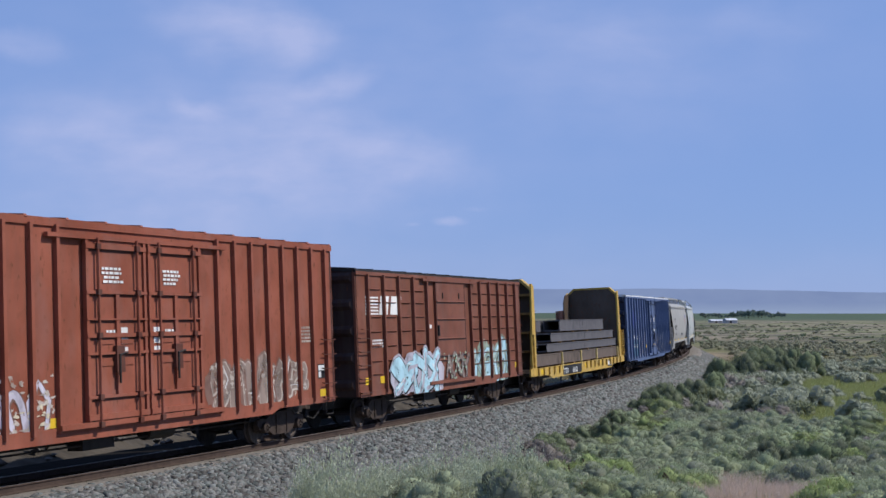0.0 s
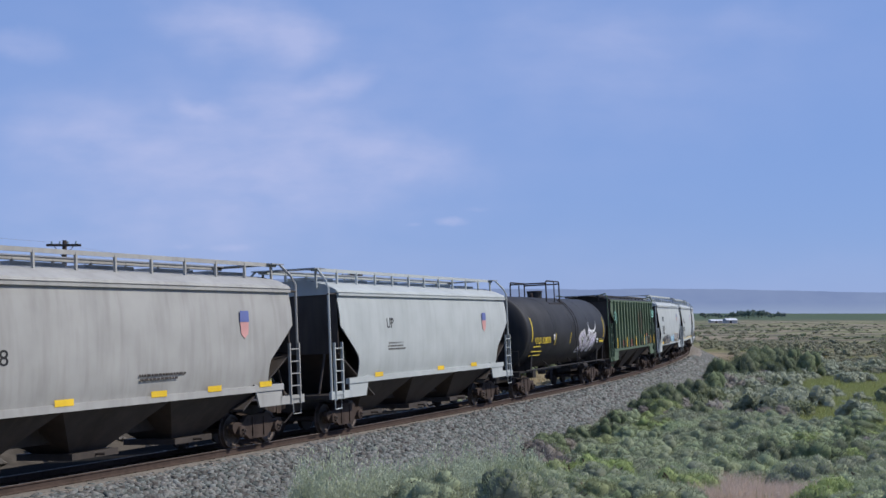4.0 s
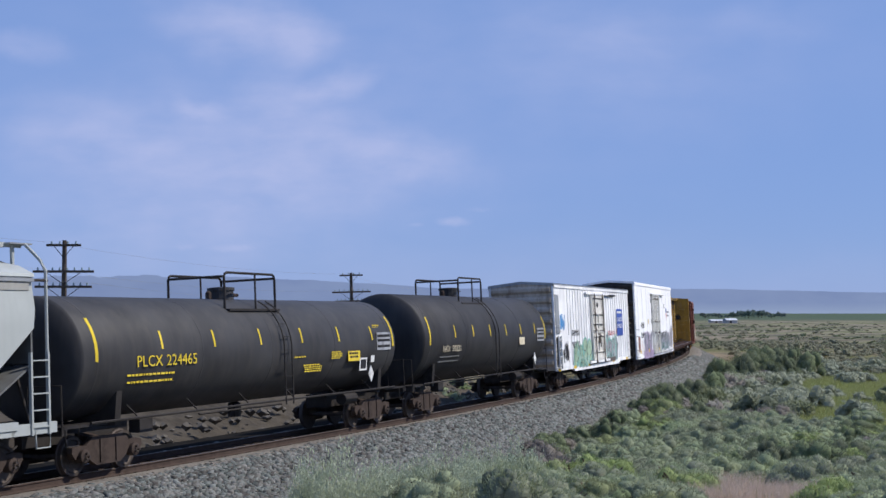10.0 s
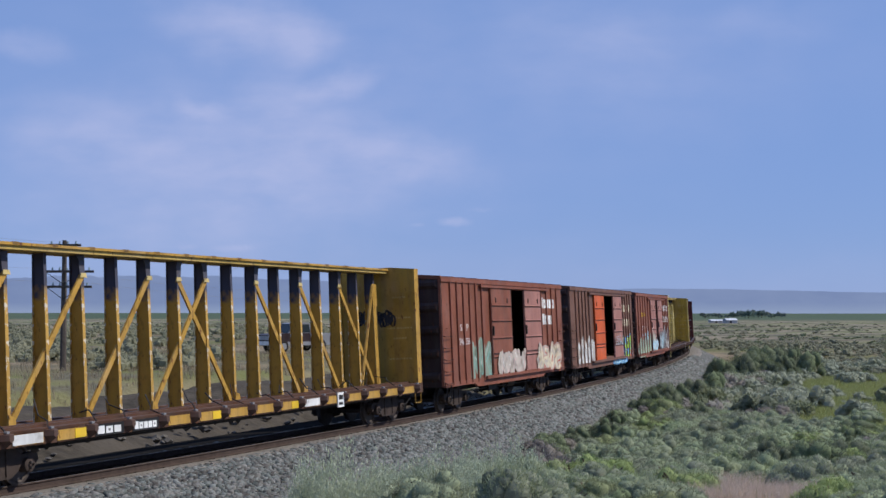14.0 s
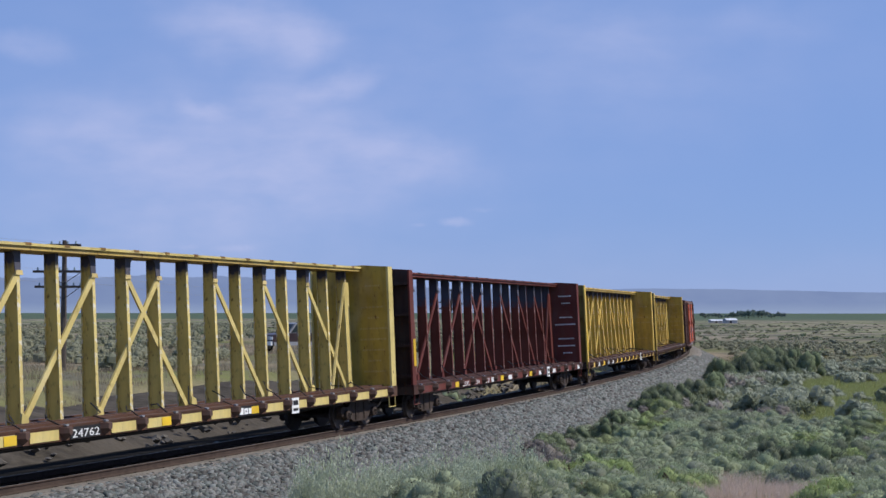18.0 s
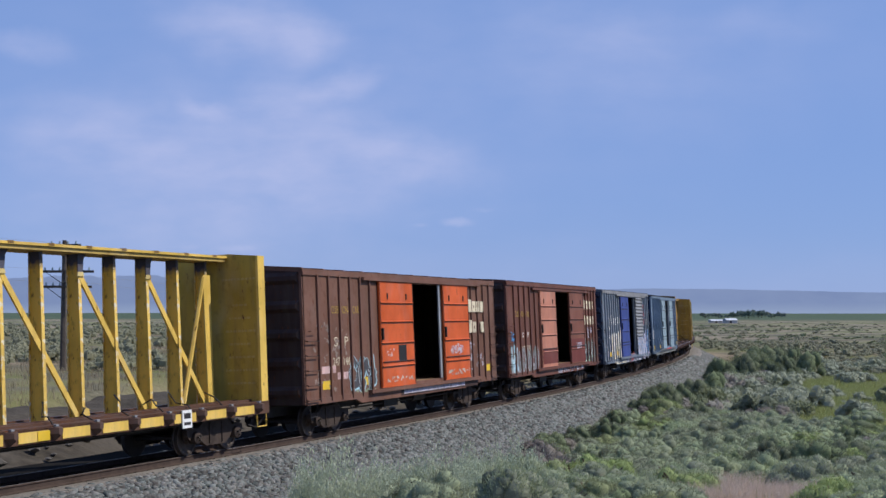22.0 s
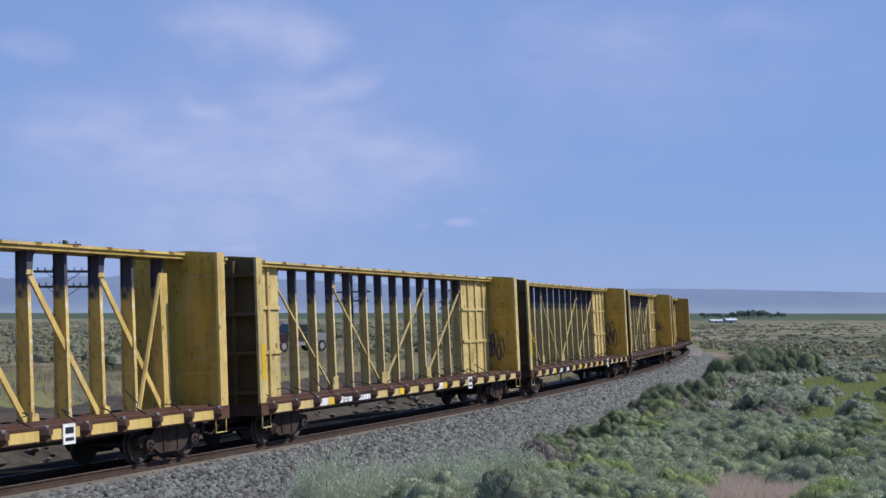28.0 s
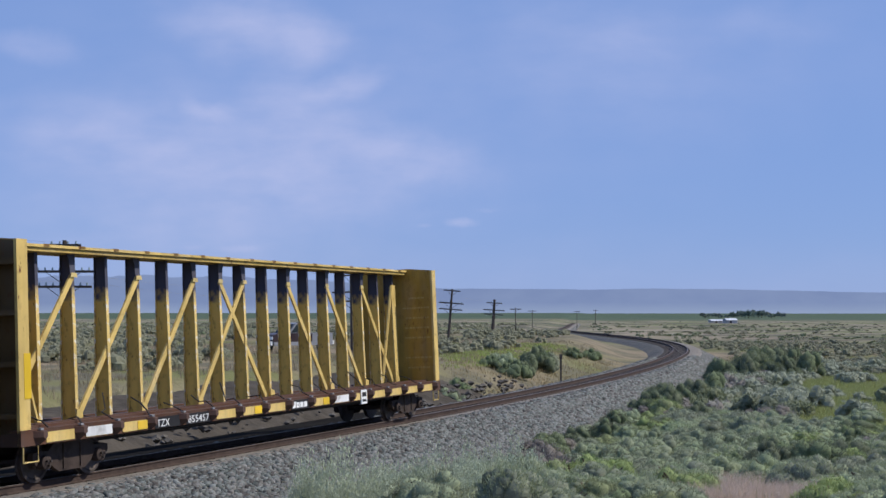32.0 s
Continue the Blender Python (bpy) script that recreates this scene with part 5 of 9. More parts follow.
# ---------------------------------------------------------------- boxcars
def boxcar(label, u, top, bot, col, posts, doors=(), opening=None, roof=None, door_top=None, end_dark=None, name="boxcar", half_w=1.5, drop=None, ends=5, rib=(0.11, 0.105)):
    """posts: x places of the side posts; doors: (x0, x1, material, style); opening: (x0, x1)."""
    o, L = rolling_stock(name, label, "boxcar", *u)
    W, roof, top = half_w, roof or col, top + 0.07
    dt = door_top or top - 0.28
    db = bot + 0.28
    t = 0.09
    far = Mesh().box(-L + 0.1, L - 0.1, W - t, W, bot, top)
    part("side_wall", far, col, o)
    near = Mesh()
    if opening:
        a, b = opening
        near.box(-L + 0.1, a, -W, -W + t, bot, top).box(b, L - 0.1, -W, -W + t, bot, top).box(a, b, -W, -W + t, dt, top).box(a, b, -W, -W + t, bot, db)
    else:
        near.box(-L + 0.1, L - 0.1, -W, -W + t, bot, top)
    part("side_wall", near, col, o)
    part("floor", Mesh().box(-L + 0.15, L - 0.15, -W + t, W - t, db - 0.1, db), PLANK, o, "worn timber floor")
    if opening:
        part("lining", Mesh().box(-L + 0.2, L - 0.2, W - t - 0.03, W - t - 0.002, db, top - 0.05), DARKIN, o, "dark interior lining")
    part("roof", Mesh().sweep([(-W - 0.03, top - 0.1), (-W - 0.03, top), (0, top + 0.13), (W + 0.03, top), (W + 0.03, top - 0.1), (0, top + 0.05)], (-L, L)), roof, o)
    seam = Mesh().sweep([(-W - 0.045, top - 0.02), (-W, top + 0.035), (0, top + 0.17), (W, top + 0.035), (W + 0.045, top - 0.02), (0, top + 0.1)], (-0.045, 0.045)).data("roof_seam", roof)
    n = 2 * int(L / 1.25)
    for k in range(n + 1):
        part("roof_seam", seam, roof, o, at=Matrix.Translation((-L + 0.06 + (2 * L - 0.12) * k / n, 0, 0)))
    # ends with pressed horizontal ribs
    # end walls carry their shade in the paint colour
    ec = end_dark or SHADEGRIME
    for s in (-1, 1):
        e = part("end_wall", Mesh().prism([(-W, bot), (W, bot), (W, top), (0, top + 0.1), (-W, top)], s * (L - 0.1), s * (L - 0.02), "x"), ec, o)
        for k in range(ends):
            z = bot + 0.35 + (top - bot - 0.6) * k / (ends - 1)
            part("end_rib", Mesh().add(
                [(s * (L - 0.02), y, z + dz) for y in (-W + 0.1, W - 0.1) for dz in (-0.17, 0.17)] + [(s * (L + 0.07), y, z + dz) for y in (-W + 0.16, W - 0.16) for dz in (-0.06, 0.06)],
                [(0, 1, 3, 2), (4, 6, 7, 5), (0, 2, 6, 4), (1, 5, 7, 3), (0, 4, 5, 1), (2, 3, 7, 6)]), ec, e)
        for y in (-W + 0.02, W - 0.08):
            part("corner_post", Mesh().box(s * L - (0.12 if s > 0 else 0), s * L + (0 if s > 0 else 0.12), y - 0.02, y + 0.06, bot, top - 0.02), col, o)
        ladder(o, 0, 0.46, bot + 0.1, bot + 1.7, 0, ec, 5, "end_ladder").matrix_basis = Matrix.Translation((s * (L - 0.02), s * -1.1 * 1, 0)) @ Matrix.Rotation(radians(90 if s > 0 else -90), 4, "Z") @ Matrix.Rotation(math.pi, 4, "Z")
    pm = mesh_post(*rib, top - bot - 0.16, col)
    for x in posts:
        part("side_post", pm, None, o, at=Matrix.Translation((x, -W, bot + 0.03)))
    for k in range(8):
        x = -L + 0.4 + (2 * L - 0.8) * k / 7
        part("side_post", pm, None, o, at=Matrix.Translation((x, W, bot + 0.03)) @ Matrix.Rotation(math.pi, 4, "Z"))
    part("top_chord", Mesh().box(-L + 0.02, L - 0.02, -W - 0.045, -W, top - 0.17, top - 0.06).box(-L + 0.02, L - 0.02, W, W + 0.045, top - 0.17, top - 0.06), roof if roof.name == "grey_weathered_roof" else col, o)
    # side sill, deeper between the trucks
    dr = drop if drop is not None else 0.16
    part("side_sill", Mesh().prism([(-L + 0.1, bot - 0.03), (-L + 0.1, bot + 0.14), (L - 0.1, bot + 0.14), (L - 0.1, bot - 0.03), (L - 3.2, bot - 0.03), (L - 3.6, bot - dr), (-L + 3.6, bot - dr), (-L + 3.2, bot - 0.03)], -W - 0.03, -W + 0.05), col, o)
    part("centre_sill", Mesh().box(-L - 0.1, L + 0.1, -0.35, 0.35, 0.62, bot + 0.2).box(-L + 0.15, L - 0.15, -W + t, W - t, bot - 0.04, bot + 0.16), STEEL, o, "dark steel underframe")
    part("brake_cylinder", Mesh().rings([(-0.5, 0.2), (0.5, 0.2)], (1.3, -0.85, 0.72), 12), STEEL, o)
    part("brake_valve_box", Mesh().box(-1.6, -0.5, -1.0, -0.6, 0.5, 0.8), STEEL, o)
    part("brake_pipe", Mesh().tube([(-L + 3, -0.95, 0.62), (L - 3, -0.95, 0.62)], 0.025, 5), STEEL, o)
    for x0, x1, mt, style in doors:
        sliding_door(o, x0, x1, db - 0.08, dt + 0.02, -W - 0.05, mt, style, ROD_GRIME_SHADE if style in ("grimy_plug", "pale_plug") else None)
    if doors:
        a, b = min(d[0] for d in doors), max(d[1] for d in doors)
        pale = doors[0][3] == "pale_plug"
        part("door_track", Mesh().box(a - (0.2 if pale else 1.2), b + (3.1 if pale else 1.2), -W - 0.13, -W - 0.02, dt + 0.03, dt + 0.12), roof if roof.name == "grey_weathered_roof" else col, o)
        part("door_sill", Mesh().box(a - (0.1 if pale else 0.9), b + (3.1 if pale else 0.9), -W - 0.15, -W, db - (0.16 if pale else 0.2), db - 0.09), doors[0][2] if pale else col, o)
        if pale:
            # shade below the door track, added as a dark strip
            part("track_strip", Mesh().box(a - 0.2, b + 3.1, -W - 0.12, -W - 0.02, dt + 0.005, dt + 0.03), STEEL, o, "dark greasy strip under the door track")
            part("sill_grease", Mesh().box(a - 0.1, b + 3.1, -W - 0.14, -W, db - 0.19, db - 0.16), ROD_GRIME_SHADE, o, "rusty greasy edge of the door sill")
    for s in (-1, 1):
        x = s * (L - 0.42)
        side_rungs(o, x - 0.36, x + 0.36, bot + 0.12, bot + 1.75, -W - 0.02, shadow_tone(col))
        stirrup(o, x, -W - 0.03, bot, STEEL)
        grab(o, x - 0.2, x + 0.2, bot + 2.0, -W - 0.05, col)
    running_gear(o, L, L - 2.35)
    return o, L


def sliding_door(o, x0, x1, z0, z1, y, mt, style, rodmat=None):
    """style: 'plain' sheeted with horizontal creases, 'plug' with rods and panels, 'rib' closely corrugated."""
    d = part("door", Mesh().box(x0, x1, y - 0.035, y + 0.03, z0, z1), mt, o)
    w, h = x1 - x0, z1 - z0
    rodmat = rodmat or mt
    if style == "plain":
        for k in (0.2, 0.42, 0.62, 0.8):
            z = z0 + h * k
            part("crease", Mesh().prism([(y - 0.035, z - 0.035), (y - 0.075, z), (y - 0.035, z + 0.03)], x0 + 0.06, x1 - 0.06, "x"), mt, d)
            # shade below the crease, drawn in as a dark line
            part("seam_line", Mesh().box(x0 + 0.05, x1 - 0.05, y - 0.041, y - 0.035, z - 0.06, z - 0.03), SHADEGRIME, d)
        for x in (x0 + 0.02, x1 - 0.05):
            # dark line down each door edge
            part("edge_seal", Mesh().box(x, x + 0.03, y - 0.043, y - 0.035, z0 + 0.04, z1 - 0.04), SHADEGRIME, d)
        part("handle", Mesh().tube([(x0 + 0.1, y - 0.06, z0 + h * 0.24), (x1 - 0.1, y - 0.06, z0 + h * 0.24)], 0.02, 5).box(x0 + 0.06, x0 + 0.14, y - 0.1, y - 0.03, z0 + h * 0.45, z0 + h * 0.56), STEEL, d)
        for x in (x0 + w * 0.22, x1 - w * 0.22):
            part("hanger", Mesh().box(x - 0.03, x + 0.03, y - 0.06, y - 0.03, z1 - 0.55, z1 - 0.36), STEEL, d)
    elif style == "rib":
        n = 17
        for k in range(n):
            z = z0 + h * (k + 0.5) / n
            part("corrugation", Mesh().prism([(y - 0.035, z - 0.07), (y - 0.085, z - 0.015), (y - 0.085, z + 0.015), (y - 0.035, z + 0.07)], x0 + 0.08, x1 - 0.08, "x"), mt, d)
    elif style == "pale_plug":
        for k in (0.03, 0.12, 0.3, 0.37, 0.53, 0.72, 0.93, 0.985):
            z = z0 + h * k
            part("door_rail", Mesh().box(x0 - 0.02, x1 + 0.02, y - 0.08, y - 0.035, z - 0.035, z + 0.035), mt, d)
            # pale doors: shade of each rail and rod drawn as a dark line
            part("grease_line", Mesh().box(x0, x1, y - 0.041, y - 0.035, z - 0.065, z - 0.035), rodmat, d)
        for k in (0.02, 0.22, 0.5, 0.82, 0.98):
            x = x0 + w * k
            part("lock_rod", Mesh().tube([(x, y - 0.10, z0 - 0.12), (x, y - 0.10, z1 + 0.02)], 0.03, 6), mt, d)
            part("grease_line", Mesh().box(x + 0.04, x + 0.065, y - 0.041, y - 0.035, z0 + 0.02, z1 - 0.02), rodmat, d)
            for za in (0.33, 0.53, 0.93):
                part("rod_bracket", Mesh().box(x - 0.05, x + 0.05, y - 0.14, y - 0.04, z0 + h * za - 0.05, z0 + h * za + 0.05), mt if k in (0.02, 0.98) else rodmat, d)
        part("lock_gear", Mesh().box(x0 + w * 0.44, x0 + w * 0.56, y - 0.13, y - 0.035, z0 + h * 0.16, z0 + h * 0.4), mt, d)
        part("lock_handle", Mesh().tube([(x0 + w * 0.5, y - 0.15, z0 + h * 0.06), (x0 + w * 0.5, y - 0.15, z0 + h * 0.3), (x0 + w * 0.66, y - 0.15, z0 + h * 0.3)], 0.025, 5), STEEL, d)
    else:
        dark = rodmat if style == "grimy_plug" else shadow_tone(mt)
        for q, tall in ((0.02, 0.06), (0.13, 0.03), (0.37, 0.03), (0.47, 0.045), (0.56, 0.02), (0.71, 0.035), (0.965, 0.05)):
            z = z0 + h * q
            part("door_rail", Mesh().box(x0 - 0.02, x1 + 0.02, y - 0.1, y - 0.035, z - tall, z + tall), mt, d)
            # painted shade lines by rails and rods; on grimy_plug doors, grime
            part("grease_line", Mesh().box(x0, x1, y - 0.041, y - 0.035, z - tall - 0.05, z - tall), dark, d)
        for x in (x0 + 0.03, x1 - 0.03):
            part("door_stile", Mesh().box(x - 0.045, x + 0.045, y - 0.085, y - 0.035, z0, z1), mt, d)
        for q in (0.17, 0.83):
            x = x0 + w * q
            part("lock_rod", Mesh().tube([(x, y - 0.12, z0 - 0.14), (x, y - 0.12, z1 + 0.05)], 0.03, 6), dark if style == "grimy_plug" else mt, d)
            part("grease_line", Mesh().box(x + 0.04, x + 0.075, y - 0.041, y - 0.035, z0 + 0.02, z1 - 0.02), dark, d)
            for za in (-0.02, 0.13, 0.47, 0.71, 0.965):
                part("rod_bracket", Mesh().box(x - 0.065, x + 0.065, y - 0.16, y - 0.04, z0 + h * za - 0.06, z0 + h * za + 0.06), dark, d)
        x = x0 + w * 0.5
        part("lock_post", Mesh().box(x - 0.06, x + 0.06, y - 0.09, y - 0.035, z0 + h * 0.13, z0 + h * 0.71), mt, d)
        part("grease_line", Mesh().box(x + 0.06, x + 0.09, y - 0.041, y - 0.035, z0 + h * 0.13, z0 + h * 0.71), dark, d)
        part("lock_gear", Mesh().box(x - 0.14, x + 0.14, y - 0.14, y - 0.035, z0 + h * 0.26, z0 + h * 0.41), dark, d, "grease-darkened lock gear")
        part("lock_handle", Mesh().tube([(x - 0.05, y - 0.15, z0 + h * 0.2), (x - 0.05, y - 0.15, z0 + h * 0.36), (x + 0.22, y - 0.15, z0 + h * 0.37)], 0.028, 5), STEEL, d)
        for a, b in ((0.22, 0.44), (0.56, 0.78)):
            part("door_pressing", Mesh().box(x0 + w * a, x0 + w * b, y - 0.055, y - 0.035, z0 + h * 0.42, z0 + h * 0.445).box(x0 + w * a, x0 + w * b, y - 0.055, y - 0.035, z0 + h * 0.3, z0 + h * 0.325), mt, d)
    return d


def shadow_tone(mt):
    """The same colour darkened, mostly for shade painted beside door rods."""
    c = TONES[mt.name]
    return paint("dimmed_" + mt.name, tuple(0.36 * q + 0.006 for q in c), amount=0.5, rust=0.4)


def on_panels(o, posts, first, words, z, size, material):
    """Painted characters set one group to a panel, between the side posts."""
    for k, t in enumerate(words):
        a, b = posts[first + k], posts[first + k + 1]
        room = b - a - 0.26
        w = min(room, size * 0.62 * len(t))
        lettering(t, size, material, o, (a + b) / 2 - w / 2 + 0.07, z, -1.503, w)


def spaced(a, b, n):
    return [a + (b - a) * (k + 0.5) / n for k in range(n)]


# ---------------------------------------------------------------- hopper cars
HOP_SIDE = [(1.42, 1.5), (1.48, 1.68), (1.53, 2.0), (1.55, 2.2), (1.56, 2.45), (1.56, 2.7), (1.56, 2.9), (1.55, 3.1), (1.53, 3.5), (1.46, 3.95)]


def hopper(label, u, col, dark, bays=3, ribs=0, lean_end=1.25, walk_gap=0.25, sill_z=1.5, top=4.05, peak=4.5, name="hopper_car", low_end=2.35, roof=None, strip=True, flush=False, ends=None):
    o, L = rolling_stock(name, label, "hopper car", *u)
    roof = roof or col
    in_ = 0.62  # the body stands in from the ends of the frame
    B = L - in_
    prof = [(1.50, sill_z), (1.50, low_end - 0.2), (1.50, low_end + 0.1), (1.50, low_end + 0.75), (1.50, top)] if ribs else [(y, z) for y, z in HOP_SIDE if z < top - 0.05] + [(1.45, top)]
    prof = [(prof[0][0], sill_z)] + [q for q in prof if q[1] > sill_z + 0.05]
    for s in (-1, 1):
        m = Mesh()
        grid_z = [q[1] for q in prof]
        rows = []
        for y, z in prof:
            cut = max(0.0, min(1.0, (low_end + 0.75 - z) / 0.95))
            e = B - lean_end * cut
            rows.append([(x * e, s * y, z) for x in np.linspace(-1, 1, 25)])
        v = [p for r in rows for p in r]
        f = [(i * 25 + k, i * 25 + k + 1, (i + 1) * 25 + k + 1, (i + 1) * 25 + k) for i in range(len(rows) - 1) for k in range(24)]
        m.add(v, f)
        v2 = [(x, y - s * 0.03, z) for x, y, z in v]
        m.add(v2, [q[::-1] for q in f])
        part("side_sheet", m, col, o, smooth=0.9)
    # roof
    rp = [(-1.50, top - 0.04), (-1.47, top + 0.03), (-1.1, top + (peak - top) * 0.55), (-0.5, top + (peak - top) * 0.9), (0.5, top + (peak - top) * 0.9), (1.1, top + (peak - top) * 0.55), (1.47, top + 0.03), (1.50, top - 0.04), (1.1, top - 0.1), (-1.1, top - 0.1)]
    part("roof", Mesh().sweep(rp, (-B - 0.05, B + 0.05)), roof, o, smooth=0.6)
    if strip:
        for s in (-1, 1):
            part("top_chord", Mesh().box(-B, B, s * 1.53, s * 1.46, top - 0.14, top - 0.07), col if not flush else GALV, o)
    # end sheets: upright upper part, sloped lower part over the truck
    for s in (-1, 1):
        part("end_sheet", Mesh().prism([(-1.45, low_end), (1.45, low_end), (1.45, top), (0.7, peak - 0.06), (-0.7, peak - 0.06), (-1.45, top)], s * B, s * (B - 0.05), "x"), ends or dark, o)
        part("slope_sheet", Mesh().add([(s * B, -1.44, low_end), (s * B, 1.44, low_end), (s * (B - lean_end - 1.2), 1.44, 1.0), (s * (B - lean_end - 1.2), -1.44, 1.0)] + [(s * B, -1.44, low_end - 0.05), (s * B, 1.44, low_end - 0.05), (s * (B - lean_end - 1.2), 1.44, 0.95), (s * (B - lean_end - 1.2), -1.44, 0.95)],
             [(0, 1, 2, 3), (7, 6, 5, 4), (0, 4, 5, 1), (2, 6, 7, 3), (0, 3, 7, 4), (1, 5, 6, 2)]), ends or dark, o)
        for y in (-1.42, 1.42):
            part("corner_pipe", Mesh().tube([(s * (L - 0.16), y, 1.1), (s * (L - 0.16), y, top + 0.1), (s * (L - 0.2), y * 0.93, top + 0.32), (s * (L - 0.3), y * 0.72, peak + walk_gap - 0.02)], 0.035, 6), col, o, "grey pipe bending over the end of the roof")
            part("end_brace", Mesh().tube([(s * (L - 0.11), y, top - 0.1), (s * (B - 0.02), y, top - 0.1)], 0.03, 5), dark, o)
            part("end_brace", Mesh().tube([(s * (L - 0.2), y * 0.7, 1.15), (s * (B - 0.05), y * 0.7, low_end)], 0.035, 5), dark, o)
        part("end_platform", Mesh().box(s * (L - 0.02), s * (L - 1.5), -1.45, 1.45, 1.02, 1.12), dark, o)
        part("shear_plate", Mesh().box(s * (L - 0.05), s * (L - 2.6), -0.5, 0.5, 0.9, 1.02), dark, o)
        for y, w in ((-1.47, 0), (1.47, 0)):
            ladder(o, s * (L - 0.5), 0.5, 0.98, 2.62 if not ribs else 3.0, y, col, 5)
        stirrup(o, s * (L - 0.42), -1.5, 1.08, col)
        part("bolster_web", Mesh().prism([(s * (L - 1.25), 1.0), (s * (L - 2.35), 1.0), (s * (L - 2.6), sill_z + 0.1), (s * (L - 1.2), sill_z - 0.05)], -1.5, -1.46), col, o)
    part("side_sill", Mesh().box(-L + 1.15, L - 1.15, -1.53, -1.40, sill_z - 0.1, sill_z + 0.06).box(-L + 1.15, L - 1.15, 1.40, 1.53, sill_z - 0.1, sill_z + 0.02), col, o)
    part("end_sill", Mesh().box(-L, -L + 1.3, -1.5, -1.42, 1.0, 1.22), col, o)
    part("end_sill", Mesh().box(L - 1.3, L, -1.5, -1.42, 1.0, 1.22), col, o)
    part("centre_sill", Mesh().box(-L - 0.1, L + 0.1, -0.3, 0.3, 0.68, 1.05), dark, o)
    # discharge bays under the body
    span = 2 * (B - lean_end - 0.5)
    for k in range(bays):
        c = -span / 2 + span * (k + 0.5) / bays
        h = span / bays / 2
        zt, zb = sill_z - 0.1, 0.42
        v = [(c - h, -1.42, zt), (c + h, -1.42, zt), (c + h, 1.42, zt), (c - h, 1.42, zt), (c - h * 0.3, -0.5, zb), (c + h * 0.3, -0.5, zb), (c + h * 0.3, 0.5, zb), (c - h * 0.3, 0.5, zb)]
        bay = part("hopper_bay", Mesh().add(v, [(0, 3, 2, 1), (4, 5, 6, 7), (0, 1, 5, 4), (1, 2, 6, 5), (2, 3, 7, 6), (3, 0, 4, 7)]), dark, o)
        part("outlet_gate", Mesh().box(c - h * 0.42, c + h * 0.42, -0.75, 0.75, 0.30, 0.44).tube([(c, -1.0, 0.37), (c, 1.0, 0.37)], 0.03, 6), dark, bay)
    # walkway and hatches
    ww = new("running_board")
    ww.parent = o
    z = peak + walk_gap
    for y in (-0.62, 0.62):
        part("walkway", Mesh().box(-L + 0.25, L - 0.25, y - 0.16, y + 0.16, z - 0.03, z), GALV, ww)
        part("edge_rail", Mesh().box(-L + 0.25, L - 0.25, y * 1.4 - 0.02, y * 1.4 + 0.02, z - 0.09, z + 0.01), roof, ww)
    for x in np.linspace(-L + 0.5, L - 0.5, 12):
        for y in (-0.87, 0.87):
            part("bracket", Mesh().box(x - 0.03, x + 0.03, y - 0.03, y + 0.03, peak - 0.28, z - 0.02), roof, ww)
    for s in (-1, 1):
        part("end_walk", Mesh().box(s * (L - 0.1), s * (L - 0.75), -1.05, 1.05, z - 0.03, z), GALV, ww)
    for k in range(bays * 2):
        x = -B + 2 * B * (k + 0.5) / (bays * 2)
        part("hatch", Mesh().box(x - 0.9, x + 0.9, -0.32, 0.32, peak - 0.08, peak + 0.07), roof, o)
    if ribs:
        pm = mesh_post(0.1, 0.10, top - sill_z - 0.1, col)
        for k in range(ribs):
            x = -B + lean_end * 0.55 + (2 * B - lean_end * 1.1) * k / (ribs - 1)
            for s in (-1, 1):
                part("side_post", pm, None, o, at=Matrix.Translation((x, s * 1.5, sill_z + 0.02)) @ Matrix.Rotation(0 if s < 0 else math.pi, 4, "Z"))
    running_gear(o, L, L - 1.75)
    return o, L


def on_side(o, text, size, x, z, material=None, width=None):
    """Words painted on the bowed side of a hopper car, following its lean."""
    zs, ys = [q[1] for q in HOP_SIDE], [q[0] for q in HOP_SIDE]
    y0, y1 = np.interp(z, zs, ys), np.interp(z + size * 0.7, zs, ys)
    ob = lettering(text, size, material or BLACK, o, x, z, -1.6, width)
    m = ob.matrix_basis.copy()
    m[1][1], m[1][3] = -(y1 - y0) / 0.7, -float(max(y0, (y0 + y1) / 2)) - 0.004
    ob.matrix_basis = m
    return ob


